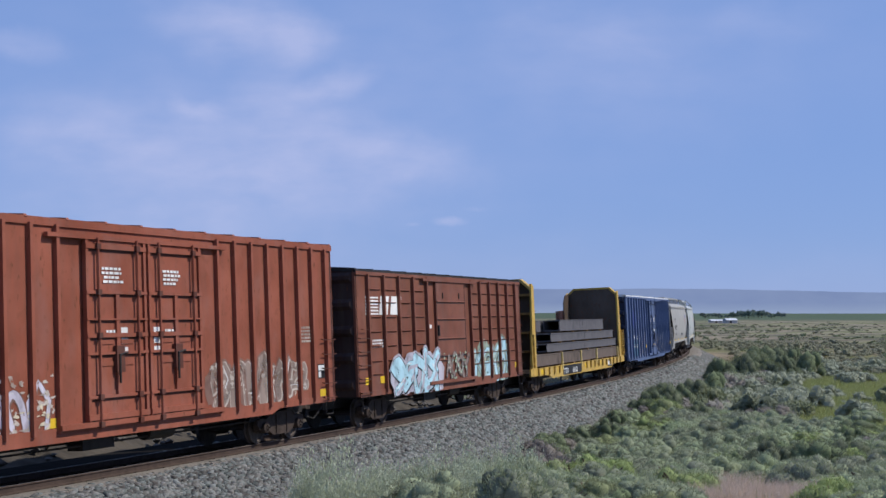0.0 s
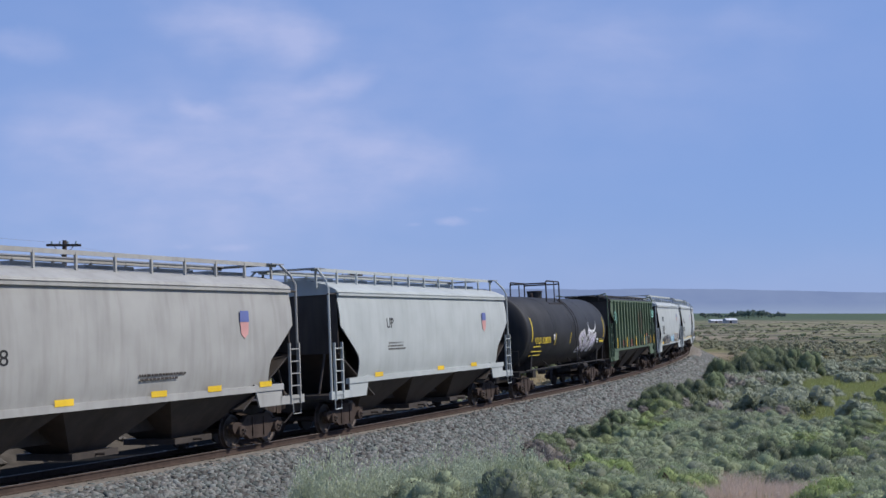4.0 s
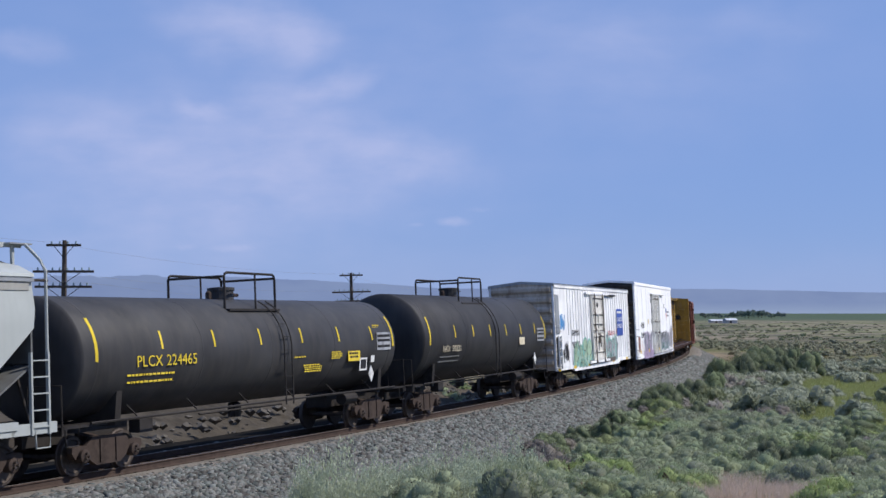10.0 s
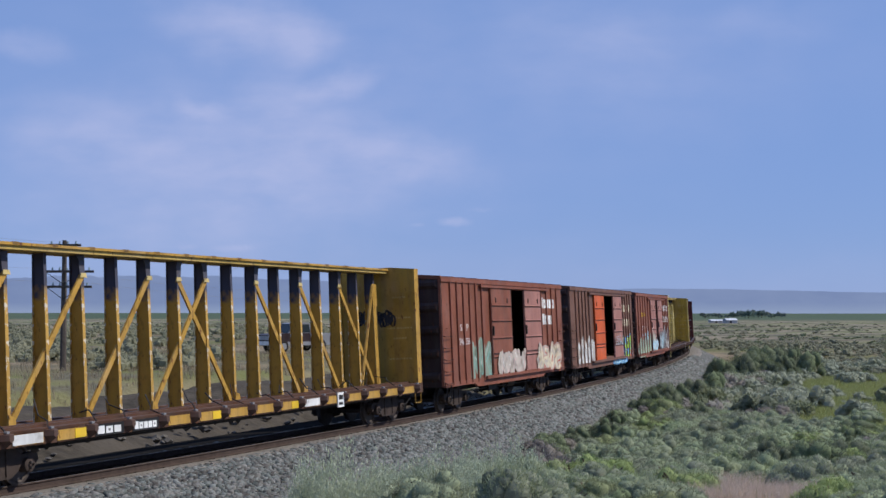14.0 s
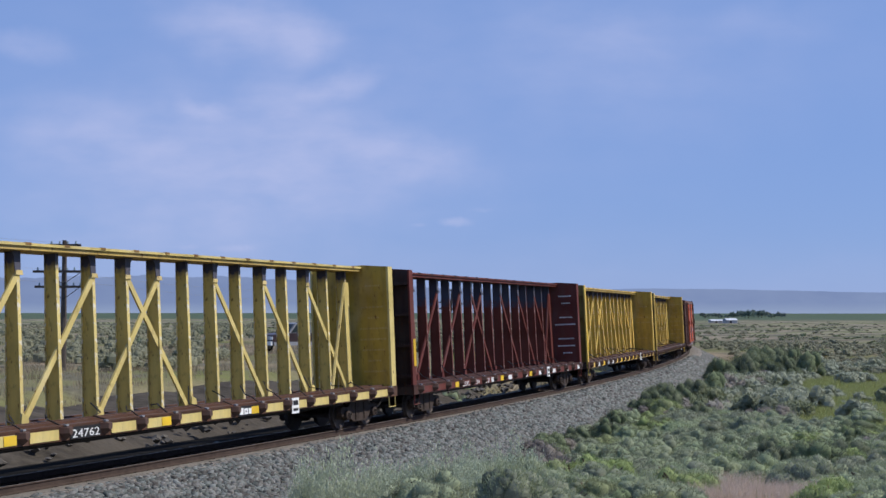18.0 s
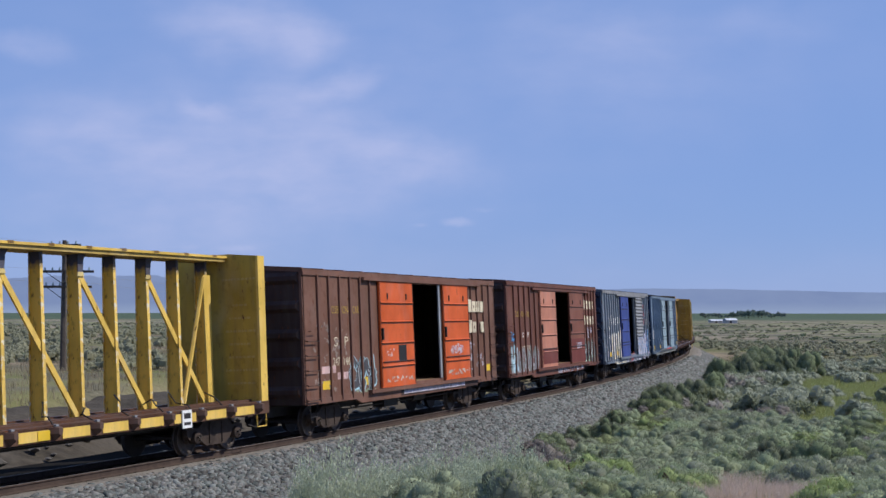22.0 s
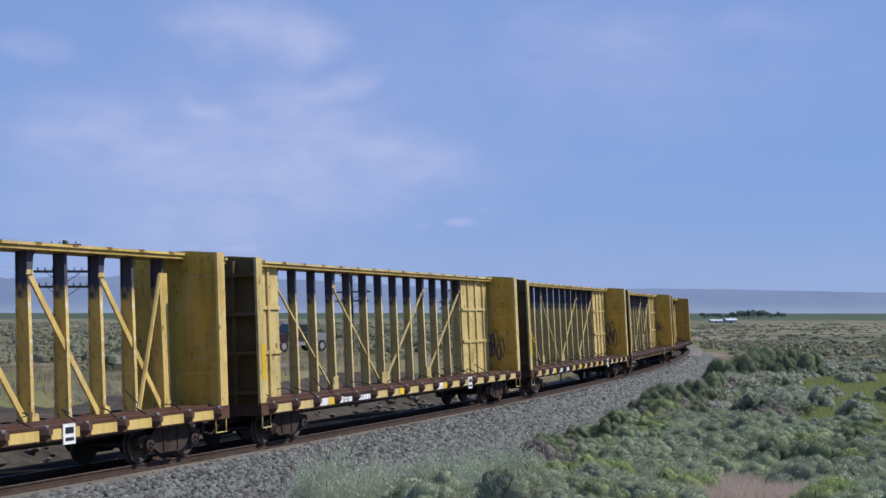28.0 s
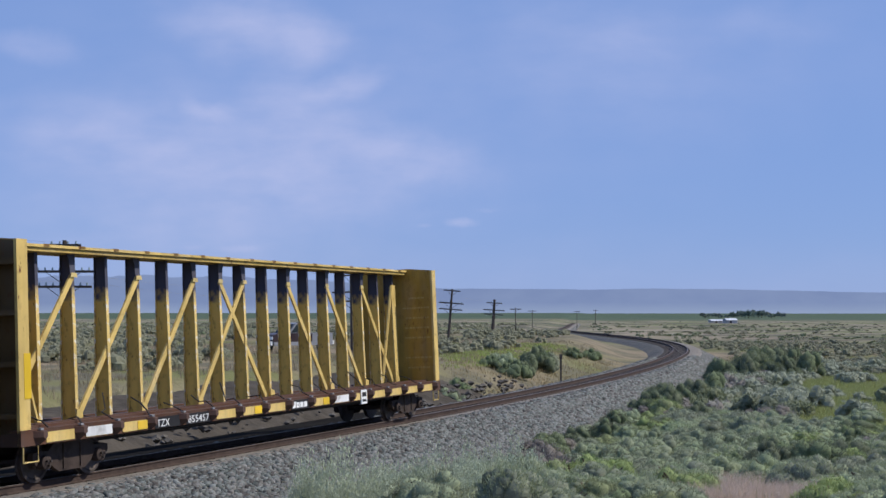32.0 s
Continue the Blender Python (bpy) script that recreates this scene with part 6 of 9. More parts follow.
# ---------------------------------------------------------------- tank cars
def tank_car(label, u, col, radius=1.47, axis_z=2.5, cage=(0.0, 2.0, 0.62), ladder_x=0.25):
    o, L = rolling_stock("tank_car", label, "tank car", *u)
    R = radius
    prof = [(-L, 0.02), (-L + 0.05, R * 0.42), (-L + 0.12, R * 0.68), (-L + 0.2, R * 0.86), (-L + 0.27, R * 0.955), (-L + 0.31, R * 0.99), (-L + 0.34, R)]
    mid = [(0.0, R)]
    part("shell", Mesh().rings(prof + mid + [(-a, r) for a, r in prof[::-1]], (0, 0, axis_z), 48), col, o, smooth=0.7)
    for x in (-L + 0.8, -L * 0.4, 0.1, L * 0.45, L - 0.8):
        part("weld_seam", Mesh().rings([(x - 0.02, R), (x - 0.02, R + 0.003), (x + 0.02, R + 0.003), (x + 0.02, R)], (0, 0, axis_z), 48), col, o)
    cx, cw, ch = cage
    zt = axis_z + R
    dome = part("manway", Mesh().rings([(-0.25, 0.34), (0.22, 0.34), (0.22, 0.37), (0.3, 0.37), (0.32, 0.2)], (cx - 0.1, 0, zt), 16, "z"), col, o)
    part("valves", Mesh().rings([(0, 0.09), (0.25, 0.09), (0.3, 0.05)], (cx + 0.55, 0.1, zt - 0.06), 8, "z").rings([(0, 0.08), (0.22, 0.08), (0.27, 0.04)], (cx - 0.72, 0, zt - 0.06), 8, "z").tube([(cx + 0.55, 0.1, zt + 0.12), (cx + 0.9, 0.1, zt + 0.12)], 0.05, 6), RUSTY, o)
    rail = Mesh()
    e, hi_z = cw / 2, zt + ch
    for y in (-0.85, 0.85):
        rail.tube([(cx - e, y, zt - 0.35), (cx - e, y, hi_z - 0.12), (cx - e + 0.04, y, hi_z - 0.04), (cx - e + 0.12, y, hi_z), (cx + e - 0.12, y, hi_z), (cx + e - 0.04, y, hi_z - 0.04), (cx + e, y, hi_z - 0.12), (cx + e, y, zt - 0.35)], 0.034, 6)
        rail.tube([(cx + 0.25, y, zt - 0.35), (cx + 0.25, y, hi_z)], 0.028, 5)
    for x in (cx - e, cx + e):
        rail.tube([(x, -0.85, hi_z - 0.1), (x, 0.85, hi_z - 0.1)], 0.034, 6)
    part("handrail", rail, STEEL, o, "black railing round the manway")
    part("platform", Mesh().box(cx - cw / 2, cx + cw / 2, -1.0, -0.55, zt - 0.36, zt - 0.3).box(cx - cw / 2, cx + cw / 2, 0.55, 1.0, zt - 0.36, zt - 0.3), STEEL, o)
    # ladder bowed over the side
    lad = Mesh()
    for e in (-0.2, 0.2):
        lad.tube([(ladder_x + e, -math.cos(a) * (R + 0.09), axis_z + math.sin(a) * (R + 0.09)) for a in np.linspace(radians(62), radians(-5), 9)] + [(ladder_x + e, -R - 0.09, 1.0)], 0.022, 5)
    for a in np.linspace(radians(55), radians(-2), 5):
        lad.tube([(ladder_x - 0.2, -math.cos(a) * (R + 0.09), axis_z + math.sin(a) * (R + 0.09)), (ladder_x + 0.2, -math.cos(a) * (R + 0.09), axis_z + math.sin(a) * (R + 0.09))], 0.014, 4)
    for z in (1.1, 1.4, 1.75, 2.1):
        lad.tube([(ladder_x - 0.2, -R - 0.09, z), (ladder_x + 0.2, -R - 0.09, z)], 0.014, 4)
    part("ladder", lad, STEEL, o)
    # frame ends, bolsters, walkway rail along the side
    for s in (-1, 1):
        part("stub_sill", Mesh().box(s * (L + 0.45), s * (L - 3.2), -0.35, 0.35, 0.66, 1.05).box(s * (L + 0.42), s * (L + 0.25), -1.35, 1.35, 0.92, 1.1), STEEL, o)
        part("end_platform", Mesh().box(s * (L + 0.42), s * (L - 1.1), -1.35, -0.75, 1.05, 1.1).box(s * (L + 0.42), s * (L - 1.1), 0.75, 1.35, 1.05, 1.1), STEEL, o)
        part("saddle", Mesh().prism([(-1.3, 1.0), (1.3, 1.0), (1.38, 1.75), (0.9, 1.3), (0, 1.08), (-0.9, 1.3), (-1.38, 1.75)], s * (L - 1.62), s * (L - 1.42), "x"), STEEL, o)
        for y in (-1.33, 1.33):
            part("end_handrail", Mesh().tube([(s * (L + 0.38), y, 1.05), (s * (L + 0.38), y, 1.95), (s * (L + 0.38), y * 0.35, 1.95), (s * (L + 0.38), y * 0.35, 1.05)], 0.02, 5), STEEL, o)
        stirrup(o, s * (L + 0.1), -1.36, 1.05, STEEL)
    for y in (-1.38, 1.38):
        part("side_rail", Mesh().tube([(-L + 0.5, y, 1.12), (L - 0.5, y, 1.12)], 0.03, 6), STEEL, o)
        for x in np.linspace(-L + 2.2, L - 2.2, 6):
            part("rail_bracket", Mesh().tube([(x, y, 1.12), (x, y * 0.78, 1.4)], 0.018, 4), STEEL, o)
    part("outlet_valve", Mesh().rings([(0, 0.18), (0.35, 0.18), (0.4, 0.1)], (0.3, 0, 0.72), 10, "z").tube([(-2.2, -0.5, 0.95), (2.0, -0.5, 0.95)], 0.03, 5), STEEL, o)
    part("brake_cylinder", Mesh().rings([(-0.4, 0.17), (0.4, 0.17)], (L - 3.0, -0.95, 0.9), 12), STEEL, o)
    part("brake_valve_box", Mesh().box(-L + 2.7, -L + 3.2, -1.05, -0.75, 0.75, 1.05), STEEL, o)
    running_gear(o, L + 0.5, L - 1.5)
    return o, L, R, axis_z


def on_shell(o, x, z, w, h, R, az, material, name="marking", label=""):
    """A strip painted on the bowed shell, from height z up by h."""
    m = Mesh()
    n = 5
    v = []
    for k in range(n + 1):
        zz = z + h * k / n - az
        y = -math.sqrt(max(0.01, (R + 0.006) ** 2 - zz * zz))
        v += [(x - w / 2, y, zz + az), (x + w / 2, y, zz + az)]
    m.add(v, [(2 * k, 2 * k + 1, 2 * k + 3, 2 * k + 2) for k in range(n)])
    m.add([(a, b - 0.003, c) for a, b, c in v], [(2 * k + 2, 2 * k + 3, 2 * k + 1, 2 * k) for k in range(n)])
    return part(name, m, material, o, label)


def shell_y(z, R, az):
    return -math.sqrt(max(0.01, R * R - (z - az) ** 2))


SCRAPED = paint("scraped_blue_grey_steel", (0.075, 0.075, 0.10), amount=0.4, rust=0.5)
# shade between coupled cars is put into these two bulkhead colours
CLEANOUT = paint("dimmed_yellow_bulkhead", (0.27, 0.185, 0.05), amount=0.45, rust=0.5)
BULKOUT = paint("shade_darkened_bulkhead", (0.125, 0.082, 0.035), amount=0.5, rust=0.6)
WEB = paint("dull_yellow_web", (0.50, 0.35, 0.10), amount=0.4, rust=0.7)


def scraped_tops(name, col, chips=0.0, start=3.25):
    """Post paint scraped to blue-grey steel towards the top by lading straps, with chipped pale flecks."""
    if name in MATS:
        return MATS[name]
    m = paint(name, col, amount=0.45, rust=0.8)
    nt = m.node_tree
    bs = nt.nodes["Principled BSDF"]
    c = bs.inputs["Base Color"].links[0].from_socket
    co = nt.nodes.new("ShaderNodeTexCoord").outputs["Object"]
    z = nt.nodes.new("ShaderNodeSeparateXYZ")
    nt.links.new(co, z.inputs[0])
    if chips:
        fleck = nt.nodes.new("ShaderNodeMath")
        fleck.operation, fleck.inputs[1].default_value = "MULTIPLY", chips
        nt.links.new(ramp(nt, noise_node(nt, co, 7.0, 6), 0.56, 0.62), fleck.inputs[0])
        c = mixed(nt, fleck.outputs[0], c, (0.72, 0.68, 0.58))
    ad = nt.nodes.new("ShaderNodeMath")
    ad.operation = "MULTIPLY_ADD"
    ad.inputs[1].default_value = 1.0
    nt.links.new(noise_node(nt, co, 3.0, 6), ad.inputs[0])
    nt.links.new(z.outputs[2], ad.inputs[2])
    nt.links.new(mixed(nt, ramp(nt, ad.outputs[0], start, start + 0.3), c, (0.075, 0.075, 0.10)), bs.inputs["Base Color"])
    return m


# ---------------------------------------------------------------- centrebeam flatcars
def centrebeam(label, u, col, shade, panel=0, posts=17, inner=None, name="centrebeam_car", bulk=0.32, plate=6.3):
    """A flatcar with a braced wall down its middle and end bulkheads; panel: sheeted bays at each end."""
    o, L = rolling_stock(name, label, "flatcar", *u)
    top, deck = 4.96, 1.12
    maroon = col.name == "centrebeam_maroon"
    tone = TONES[col.name]
    clean = col.name in ("pale_centrebeam_yellow", "bright_centrebeam_yellow")
    start = 3.8 if clean else 3.25
    outmat = SHADEGRIME if maroon else CLEANOUT if clean else BULKOUT
    # web tints carry bounce light; sheeted cars get a darker, shaded one
    webmat = scraped_tops(("scraped_shade_web_" if panel else "scraped_bounce_web_") + col.name, (min(0.8, tone[0] * (0.85 if panel else 1.15)), tone[1] * (0.78 if panel else 1.02), tone[2] * 0.7), start=start)
    flangemat = scraped_tops("scraped_flange_" + col.name, tuple(min(0.8, q * 1.08 + 0.02) for q in tone), 0.2 if maroon else 0.75, start)
    rusted = paint("rusted_sill_maroon" if maroon else "rusted_sill", (0.06, 0.026, 0.021) if maroon else (0.095, 0.046, 0.028), amount=0.5, rust=0.9)
    fw = 0.05
    sill = Mesh().box(-L, L, -1.42, -1.36, deck - 0.3, deck - 0.02).box(-L, L, 1.36, 1.42, deck - 0.3, deck - 0.02).box(-L, L, -1.42, -1.2, deck - 0.05, deck).box(-L, L, 1.2, 1.42, deck - 0.05, deck)
    part("side_sill", sill, rusted, o, "rusted side sill")
    part("deck_edge", Mesh().box(-L, L, -1.425, -1.1, deck - 0.001, deck + 0.02), rusted, o, "rusty worn deck edge")
    for y in (-1.02, -0.62):
        part("deck_riser", Mesh().box(-L + bulk, L - bulk, y - 0.07, y + 0.07, deck - 0.1, deck + 0.075), rusted, o, "rust-brown load riser along the deck")
    part("deck", Mesh().add([(-L, -1.36, deck - 0.02), (L, -1.36, deck - 0.02), (L, 0, deck - 0.14), (-L, 0, deck - 0.14), (-L, 1.36, deck - 0.02), (L, 1.36, deck - 0.02), (-L, -1.36, deck - 0.3), (L, -1.36, deck - 0.3), (L, 1.36, deck - 0.3), (-L, 1.36, deck - 0.3)],
                           [(0, 1, 2, 3), (3, 2, 5, 4), (6, 9, 8, 7), (0, 6, 7, 1), (4, 5, 8, 9), (0, 3, 4, 9, 6), (1, 7, 8, 5, 2)]), paint("rust_brown_deck", (0.06, 0.036, 0.025), amount=0.5, rust=0.9), o, "rust-brown sloped deck")
    part("centre_sill", Mesh().box(-L - 0.1, L + 0.1, -0.3, 0.3, 0.62, deck - 0.2), STEEL, o)
    part("under_rod", Mesh().tube([(-L + 3.6, -1.25, 0.78), (L - 3.6, -1.25, 0.78)], 0.02, 5).tube([(-L + 5, -1.25, 0.78), (-L + 5, -1.3, 0.9)], 0.02, 4).tube([(0, -1.25, 0.78), (0, -1.3, 0.9)], 0.02, 4).tube([(L - 5, -1.25, 0.78), (L - 5, -1.3, 0.9)], 0.02, 4), STEEL, o)
    n = posts
    xs = [-L + bulk + 0.55 + (2 * L - 2 * bulk - 1.1) * k / (n - 1) for k in range(n)]
    # lower chord in a darker yellow than its cover plate
    under = shade if col.name == "centrebeam_maroon" else WEB
    cb = part("top_chord", Mesh().box(-L + 0.05, L - 0.05, -0.40, 0.40, top - 0.15, top - 0.06), under, o)
    part("cover_plate", Mesh().box(-L + 0.05, L - 0.05, -0.45, 0.45, top - 0.06, top), col, cb)
    for k in range(n):
        part("lading_strap_slot", Mesh().box(xs[k] - 0.09, xs[k] + 0.09, -0.458, -0.40, top - 0.045, top + 0.012), YELSH if col.name != "centrebeam_maroon" else STEEL, cb)
    h = top - 0.13 - deck + 0.05
    lo, hi = (0.19, 0.14) if not panel else (0.135, 0.11)
    quad = [(0, 3, 2, 1), (4, 5, 6, 7), (0, 1, 5, 4), (2, 3, 7, 6), (0, 4, 7, 3), (1, 2, 6, 5)]
    pm = Mesh().add([(-0.012, -lo, 0), (0.012, -lo, 0), (0.012, lo, 0), (-0.012, lo, 0), (-0.012, -hi, h), (0.012, -hi, h), (0.012, hi, h), (-0.012, hi, h)], quad).data("post_web", webmat)
    fl = Mesh().add([(-fw, -lo - 0.015, 0), (fw, -lo - 0.015, 0), (fw, -lo, 0), (-fw, -lo, 0), (-fw, -hi - 0.015, h), (fw, -hi - 0.015, h), (fw, -hi, h), (-fw, -hi, h)], quad).data("flange", flangemat)
    for x in xs:
        p = part("post", pm, None, o, at=Matrix.Translation((x, 0, deck - 0.07)))
        part("flange", fl, None, p)
        part("flange", fl, None, p, at=Matrix.Rotation(math.pi, 4, "Z"))

    def brace(i, j):
        a, b = xs[i], xs[j]
        d = 0.1 if b > a else -0.1
        foot, head = Vector((a + d, -lo + 0.06, deck + 0.02)), Vector((b, -hi - 0.03, top - 0.62))
        u = (head - foot).normalized()
        w = 0.03 if panel else 0.068
        side = Vector((u.z, 0, -u.x)) * w
        deep = Vector((0, 0.05, 0))
        v = [foot + side, foot - side, head - side, head + side]
        part("diagonal_brace", Mesh().add([tuple(q) for q in v] + [tuple(q + deep) for q in v], [(0, 1, 2, 3), (7, 6, 5, 4), (0, 4, 5, 1), (1, 5, 6, 2), (2, 6, 7, 3), (3, 7, 4, 0)]), col, o)
        part("brace_cap", Mesh().prism([(b - 0.12, top - 0.66), (b + 0.12, top - 0.66), (b + 0.09, top - 0.56), (b - 0.09, top - 0.56)], -hi - 0.06, -hi - 0.035), flangemat if maroon else PALEYEL, o, "pale chipped brace cap")
        if panel:
            k = 1 if b > a else -1
            part("brace_foot", Mesh().prism([(a - k * 0.05, deck - 0.02), (a + k * 0.36, deck - 0.02), (a + k * 0.3, deck + 0.42), (a - k * 0.05, deck + 0.46)], -lo - 0.06, -lo - 0.02), col, o)
        else:
            part("brace_foot", Mesh().prism([(a - 0.1, deck - 0.02), (a + 0.16, deck - 0.02), (a + 0.12, deck + 0.2), (a - 0.06, deck + 0.26)], -lo - 0.06, -lo - 0.02), col, o)
        k = -1 if b > a else 1
        part("gusset", Mesh().prism([(b - k * 0.07, top - 0.14), (b + k * 0.24, top - 0.14), (b + k * 0.14, top - 0.26), (b + k * 0.10, top - 0.6), (b - k * 0.07, top - 0.6)], -hi - 0.035, -hi - 0.017), SCRAPED, o, "scraped blue-grey gusset plate")
    if not panel:
        mid = n // 2
        for i in range(1, mid - 1, 2):
            brace(i - 1, i + 1)
            brace(n - i, n - 2 - i)
        brace(mid - 2, mid)
        brace(mid + 1, mid - 1)
        for s in (-1, 1):
            e, q = (xs[n - 1], xs[n - 2]) if s > 0 else (xs[0], xs[1])
            part("end_post", Mesh().add([(e - 0.13, -lo - 0.04, deck), (e + 0.13, -lo - 0.04, deck), (e + 0.13, -lo, deck), (e - 0.13, -lo, deck), (e - 0.16, -hi - 0.04, top - 0.5), (e + 0.16, -hi - 0.04, top - 0.5), (e + 0.16, -hi, top - 0.5), (e - 0.16, -hi, top - 0.5)], quad), col, o, "broad tapered end post")
            part("end_strut", Mesh().tube([(q + s * 0.1, -lo + 0.02, deck + 0.05), (e - s * 0.12, -hi - 0.02, top - 0.55)], 0.055, 6), col, o)
    else:
        brace(panel + 3, panel)
        brace(panel + 6, panel + 3)
        brace(n - panel - 4, n - panel - 1)
        brace(n - panel - 7, n - panel - 4)
        for s in (-1, 1):
            e = xs[panel] if s < 0 else xs[n - 1 - panel]
            w = part("wall_panel", Mesh().box(min(e, s * (L - bulk)), max(e, s * (L - bulk)), -0.2, -0.16, deck - 0.05, top - 0.12).box(min(e, s * (L - bulk)), max(e, s * (L - bulk)), 0.16, 0.2, deck - 0.05, top - 0.12), col, o)
            for q in (0.22, 0.5, 0.78):
                x = e + (s * (L - bulk) - e) * q
                part("stiffener", Mesh().box(x - 0.05, x + 0.05, -0.27, -0.2, deck, top - 0.15), col, w)
            stencil(w, min(e, s * (L - bulk)) + 0.75, deck + 1.0, -0.272, 5, 0.5, WEB, seed=4)
            for z in (deck + 1.3, deck + 2.55):
                part("stiffener", Mesh().box(min(e, s * (L - bulk)), max(e, s * (L - bulk)), -0.26, -0.2, z - 0.05, z + 0.05), col, w)
    # bulkheads with ribbed outer faces
    for s in (-1, 1):
        b = part("bulkhead", Mesh().prism([(-1.38, deck - 0.2), (1.38, deck - 0.2), (1.38, top - 0.04), (0.5, top + 0.05), (-0.5, top + 0.05), (-1.38, top - 0.04)], s * (L - 0.22), s * (L - 0.27), "x"), inner or col, o)
        for y in (-1.4, 1.33):
            part("edge_channel", Mesh().box(min(s * L, s * (L - bulk)), max(s * L, s * (L - bulk)), y, y + 0.07, deck - 0.28, top - 0.04), col, b)
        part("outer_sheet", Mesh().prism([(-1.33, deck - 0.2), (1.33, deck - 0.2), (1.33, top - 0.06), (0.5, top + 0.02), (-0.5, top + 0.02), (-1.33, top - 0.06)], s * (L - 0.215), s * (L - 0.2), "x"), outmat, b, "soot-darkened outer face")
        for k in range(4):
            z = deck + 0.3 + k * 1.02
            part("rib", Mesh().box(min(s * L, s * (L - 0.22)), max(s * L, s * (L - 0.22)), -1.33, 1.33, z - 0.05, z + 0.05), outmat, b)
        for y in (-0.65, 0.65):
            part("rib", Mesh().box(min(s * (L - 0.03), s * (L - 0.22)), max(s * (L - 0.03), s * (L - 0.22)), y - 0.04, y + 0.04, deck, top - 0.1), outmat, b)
        ink = WEB if col.name != "centrebeam_maroon" else WHITE
        r = random.Random(int(u[0]) + s)
        m = Mesh()
        for row in range(9):
            if r.random() < 0.35:
                continue
            z, half, e = top - 0.65 - row * 0.34, r.uniform(0.2, 0.5), -0.75
            mid_y, e = -0.8, -0.8 - half
            while e < -0.8 + half:
                w = r.uniform(0.04, 0.12)
                x = s * (L - 0.278)
                m.box(min(x, x + s * 0.006), max(x, x + s * 0.006), e, e + w, z, z + 0.055)
                e += w + 0.03
        tagged(part("notice_print", m, ink, b), kind="stuff")
        part("end_step", Mesh().tube([(s * (L - 0.1), -1.38, deck - 0.25), (s * (L - 0.1), -1.38, deck - 0.62), (s * (L - 0.55), -1.38, deck - 0.62), (s * (L - 0.55), -1.38, deck - 0.25)], 0.02, 5), col, o)
    # winches and stake pockets along the sill
    wm = Mesh().add([(-0.15, 0, -0.01), (0.15, 0, -0.01), (0.15, 0, -0.12), (0.0, 0, -0.25), (-0.15, 0, -0.12), (-0.05, -0.13, -0.03), (0.05, -0.13, -0.03), (0.05, -0.13, -0.12), (0.0, -0.13, -0.16), (-0.05, -0.13, -0.12)],
                    [(0, 1, 6, 5), (1, 2, 7, 6), (2, 3, 8, 7), (3, 4, 9, 8), (4, 0, 5, 9), (5, 6, 7, 8, 9), (4, 3, 2, 1, 0)]).data("winch", paint("rust_brown_winch", (0.085, 0.042, 0.03), amount=0.5, rust=0.6))
    cap = Mesh().box(-0.035, 0.035, -0.06, 0.02, -0.005, 0.03).data("winch_bar", GALV)
    pk = Mesh().box(-0.44, 0.44, -0.018, 0.0, -0.27, -0.06).data("stake_plate", col)
    n2 = 17
    for k in range(n2):
        x = -L + 0.55 + (2 * L - 1.1) * k / (n2 - 1)
        q = part("winch", wm, None, o, at=Matrix.Translation((x, -1.42, deck)) @ Matrix.Diagonal((1.25, 1.2, 1.2, 1)))
        part("winch_bar", cap, None, q)
        if k < n2 - 1:
            part("stake_plate", pk, None, o, at=Matrix.Translation((x + (L - 0.55) / (n2 - 1), -1.42, deck)))
    r = random.Random(int(u[0]))
    for k in range(0, n2 - 1):
        x = -L + 0.75 + (2 * L - 1.5) * k / (n2 - 1) + r.uniform(-0.2, 0.2)
        part("tie_down_cable", Mesh().tube([(x, -1.35, deck), (x + r.uniform(-0.2, 0.3), -1.1, deck + r.uniform(0.1, 0.2)), (x + r.uniform(0.2, 0.6), -0.75, deck + r.uniform(0.1, 0.32)), (x + r.uniform(0.4, 0.9), -0.42, deck + r.uniform(0.05, 0.6))], 0.018, 4), STEEL, o)
    part("white_placard", Mesh().box(L - plate, L - plate + 0.38, -1.475, -1.445, deck - 0.4, deck + 0.02), WHITE, o)
    part("placard_print", Mesh().box(L - plate + 0.06, L - plate + 0.32, -1.482, -1.476, deck - 0.18, deck - 0.05).box(L - plate + 0.06, L - plate + 0.32, -1.482, -1.476, deck - 0.33, deck - 0.26), BLACK, o)
    marks(o, [-L + 0.25], 1.75, -1.402, w=0.2, h=0.9)
    marks(o, [-L + 0.55 + (2 * L - 1.1) * (k + 0.72) / 16 for k in (2, 6, 9)], deck - 0.26, -1.446, w=0.36, h=0.19)
    running_gear(o, L, L - 2.0)
    return o, L

# ---------------------------------------------------------------- the train, from its first car seen to its last
OXIDE = paint("oxide_red_paint", (0.265, 0.08, 0.047), amount=0.25, rust=0.5)
NSBROWN = paint("boxcar_brown", (0.19, 0.068, 0.042), amount=0.35, rust=0.5)
FADED = paint("faded_boxcar_brown", (0.165, 0.08, 0.055), amount=0.35, rust=0.8)
BROWN = paint("dark_boxcar_brown", (0.135, 0.052, 0.036), amount=0.35, rust=0.6)
RUSTRED = paint("rust_red_boxcar", (0.235, 0.08, 0.048), amount=0.35, rust=0.6)
PINKDOOR = paint("faded_pink_door", (0.35, 0.16, 0.13), amount=0.3, rust=0.4)
DOORRED = paint("dull_red_door", (0.19, 0.07, 0.045), amount=0.3, rust=0.5)
PRIMER = paint("dark_red_primer", (0.15, 0.036, 0.027), amount=0.3, rust=0.3)
SALMON = paint("salmon_door", (0.46, 0.19, 0.125), amount=0.25, rust=0.3)
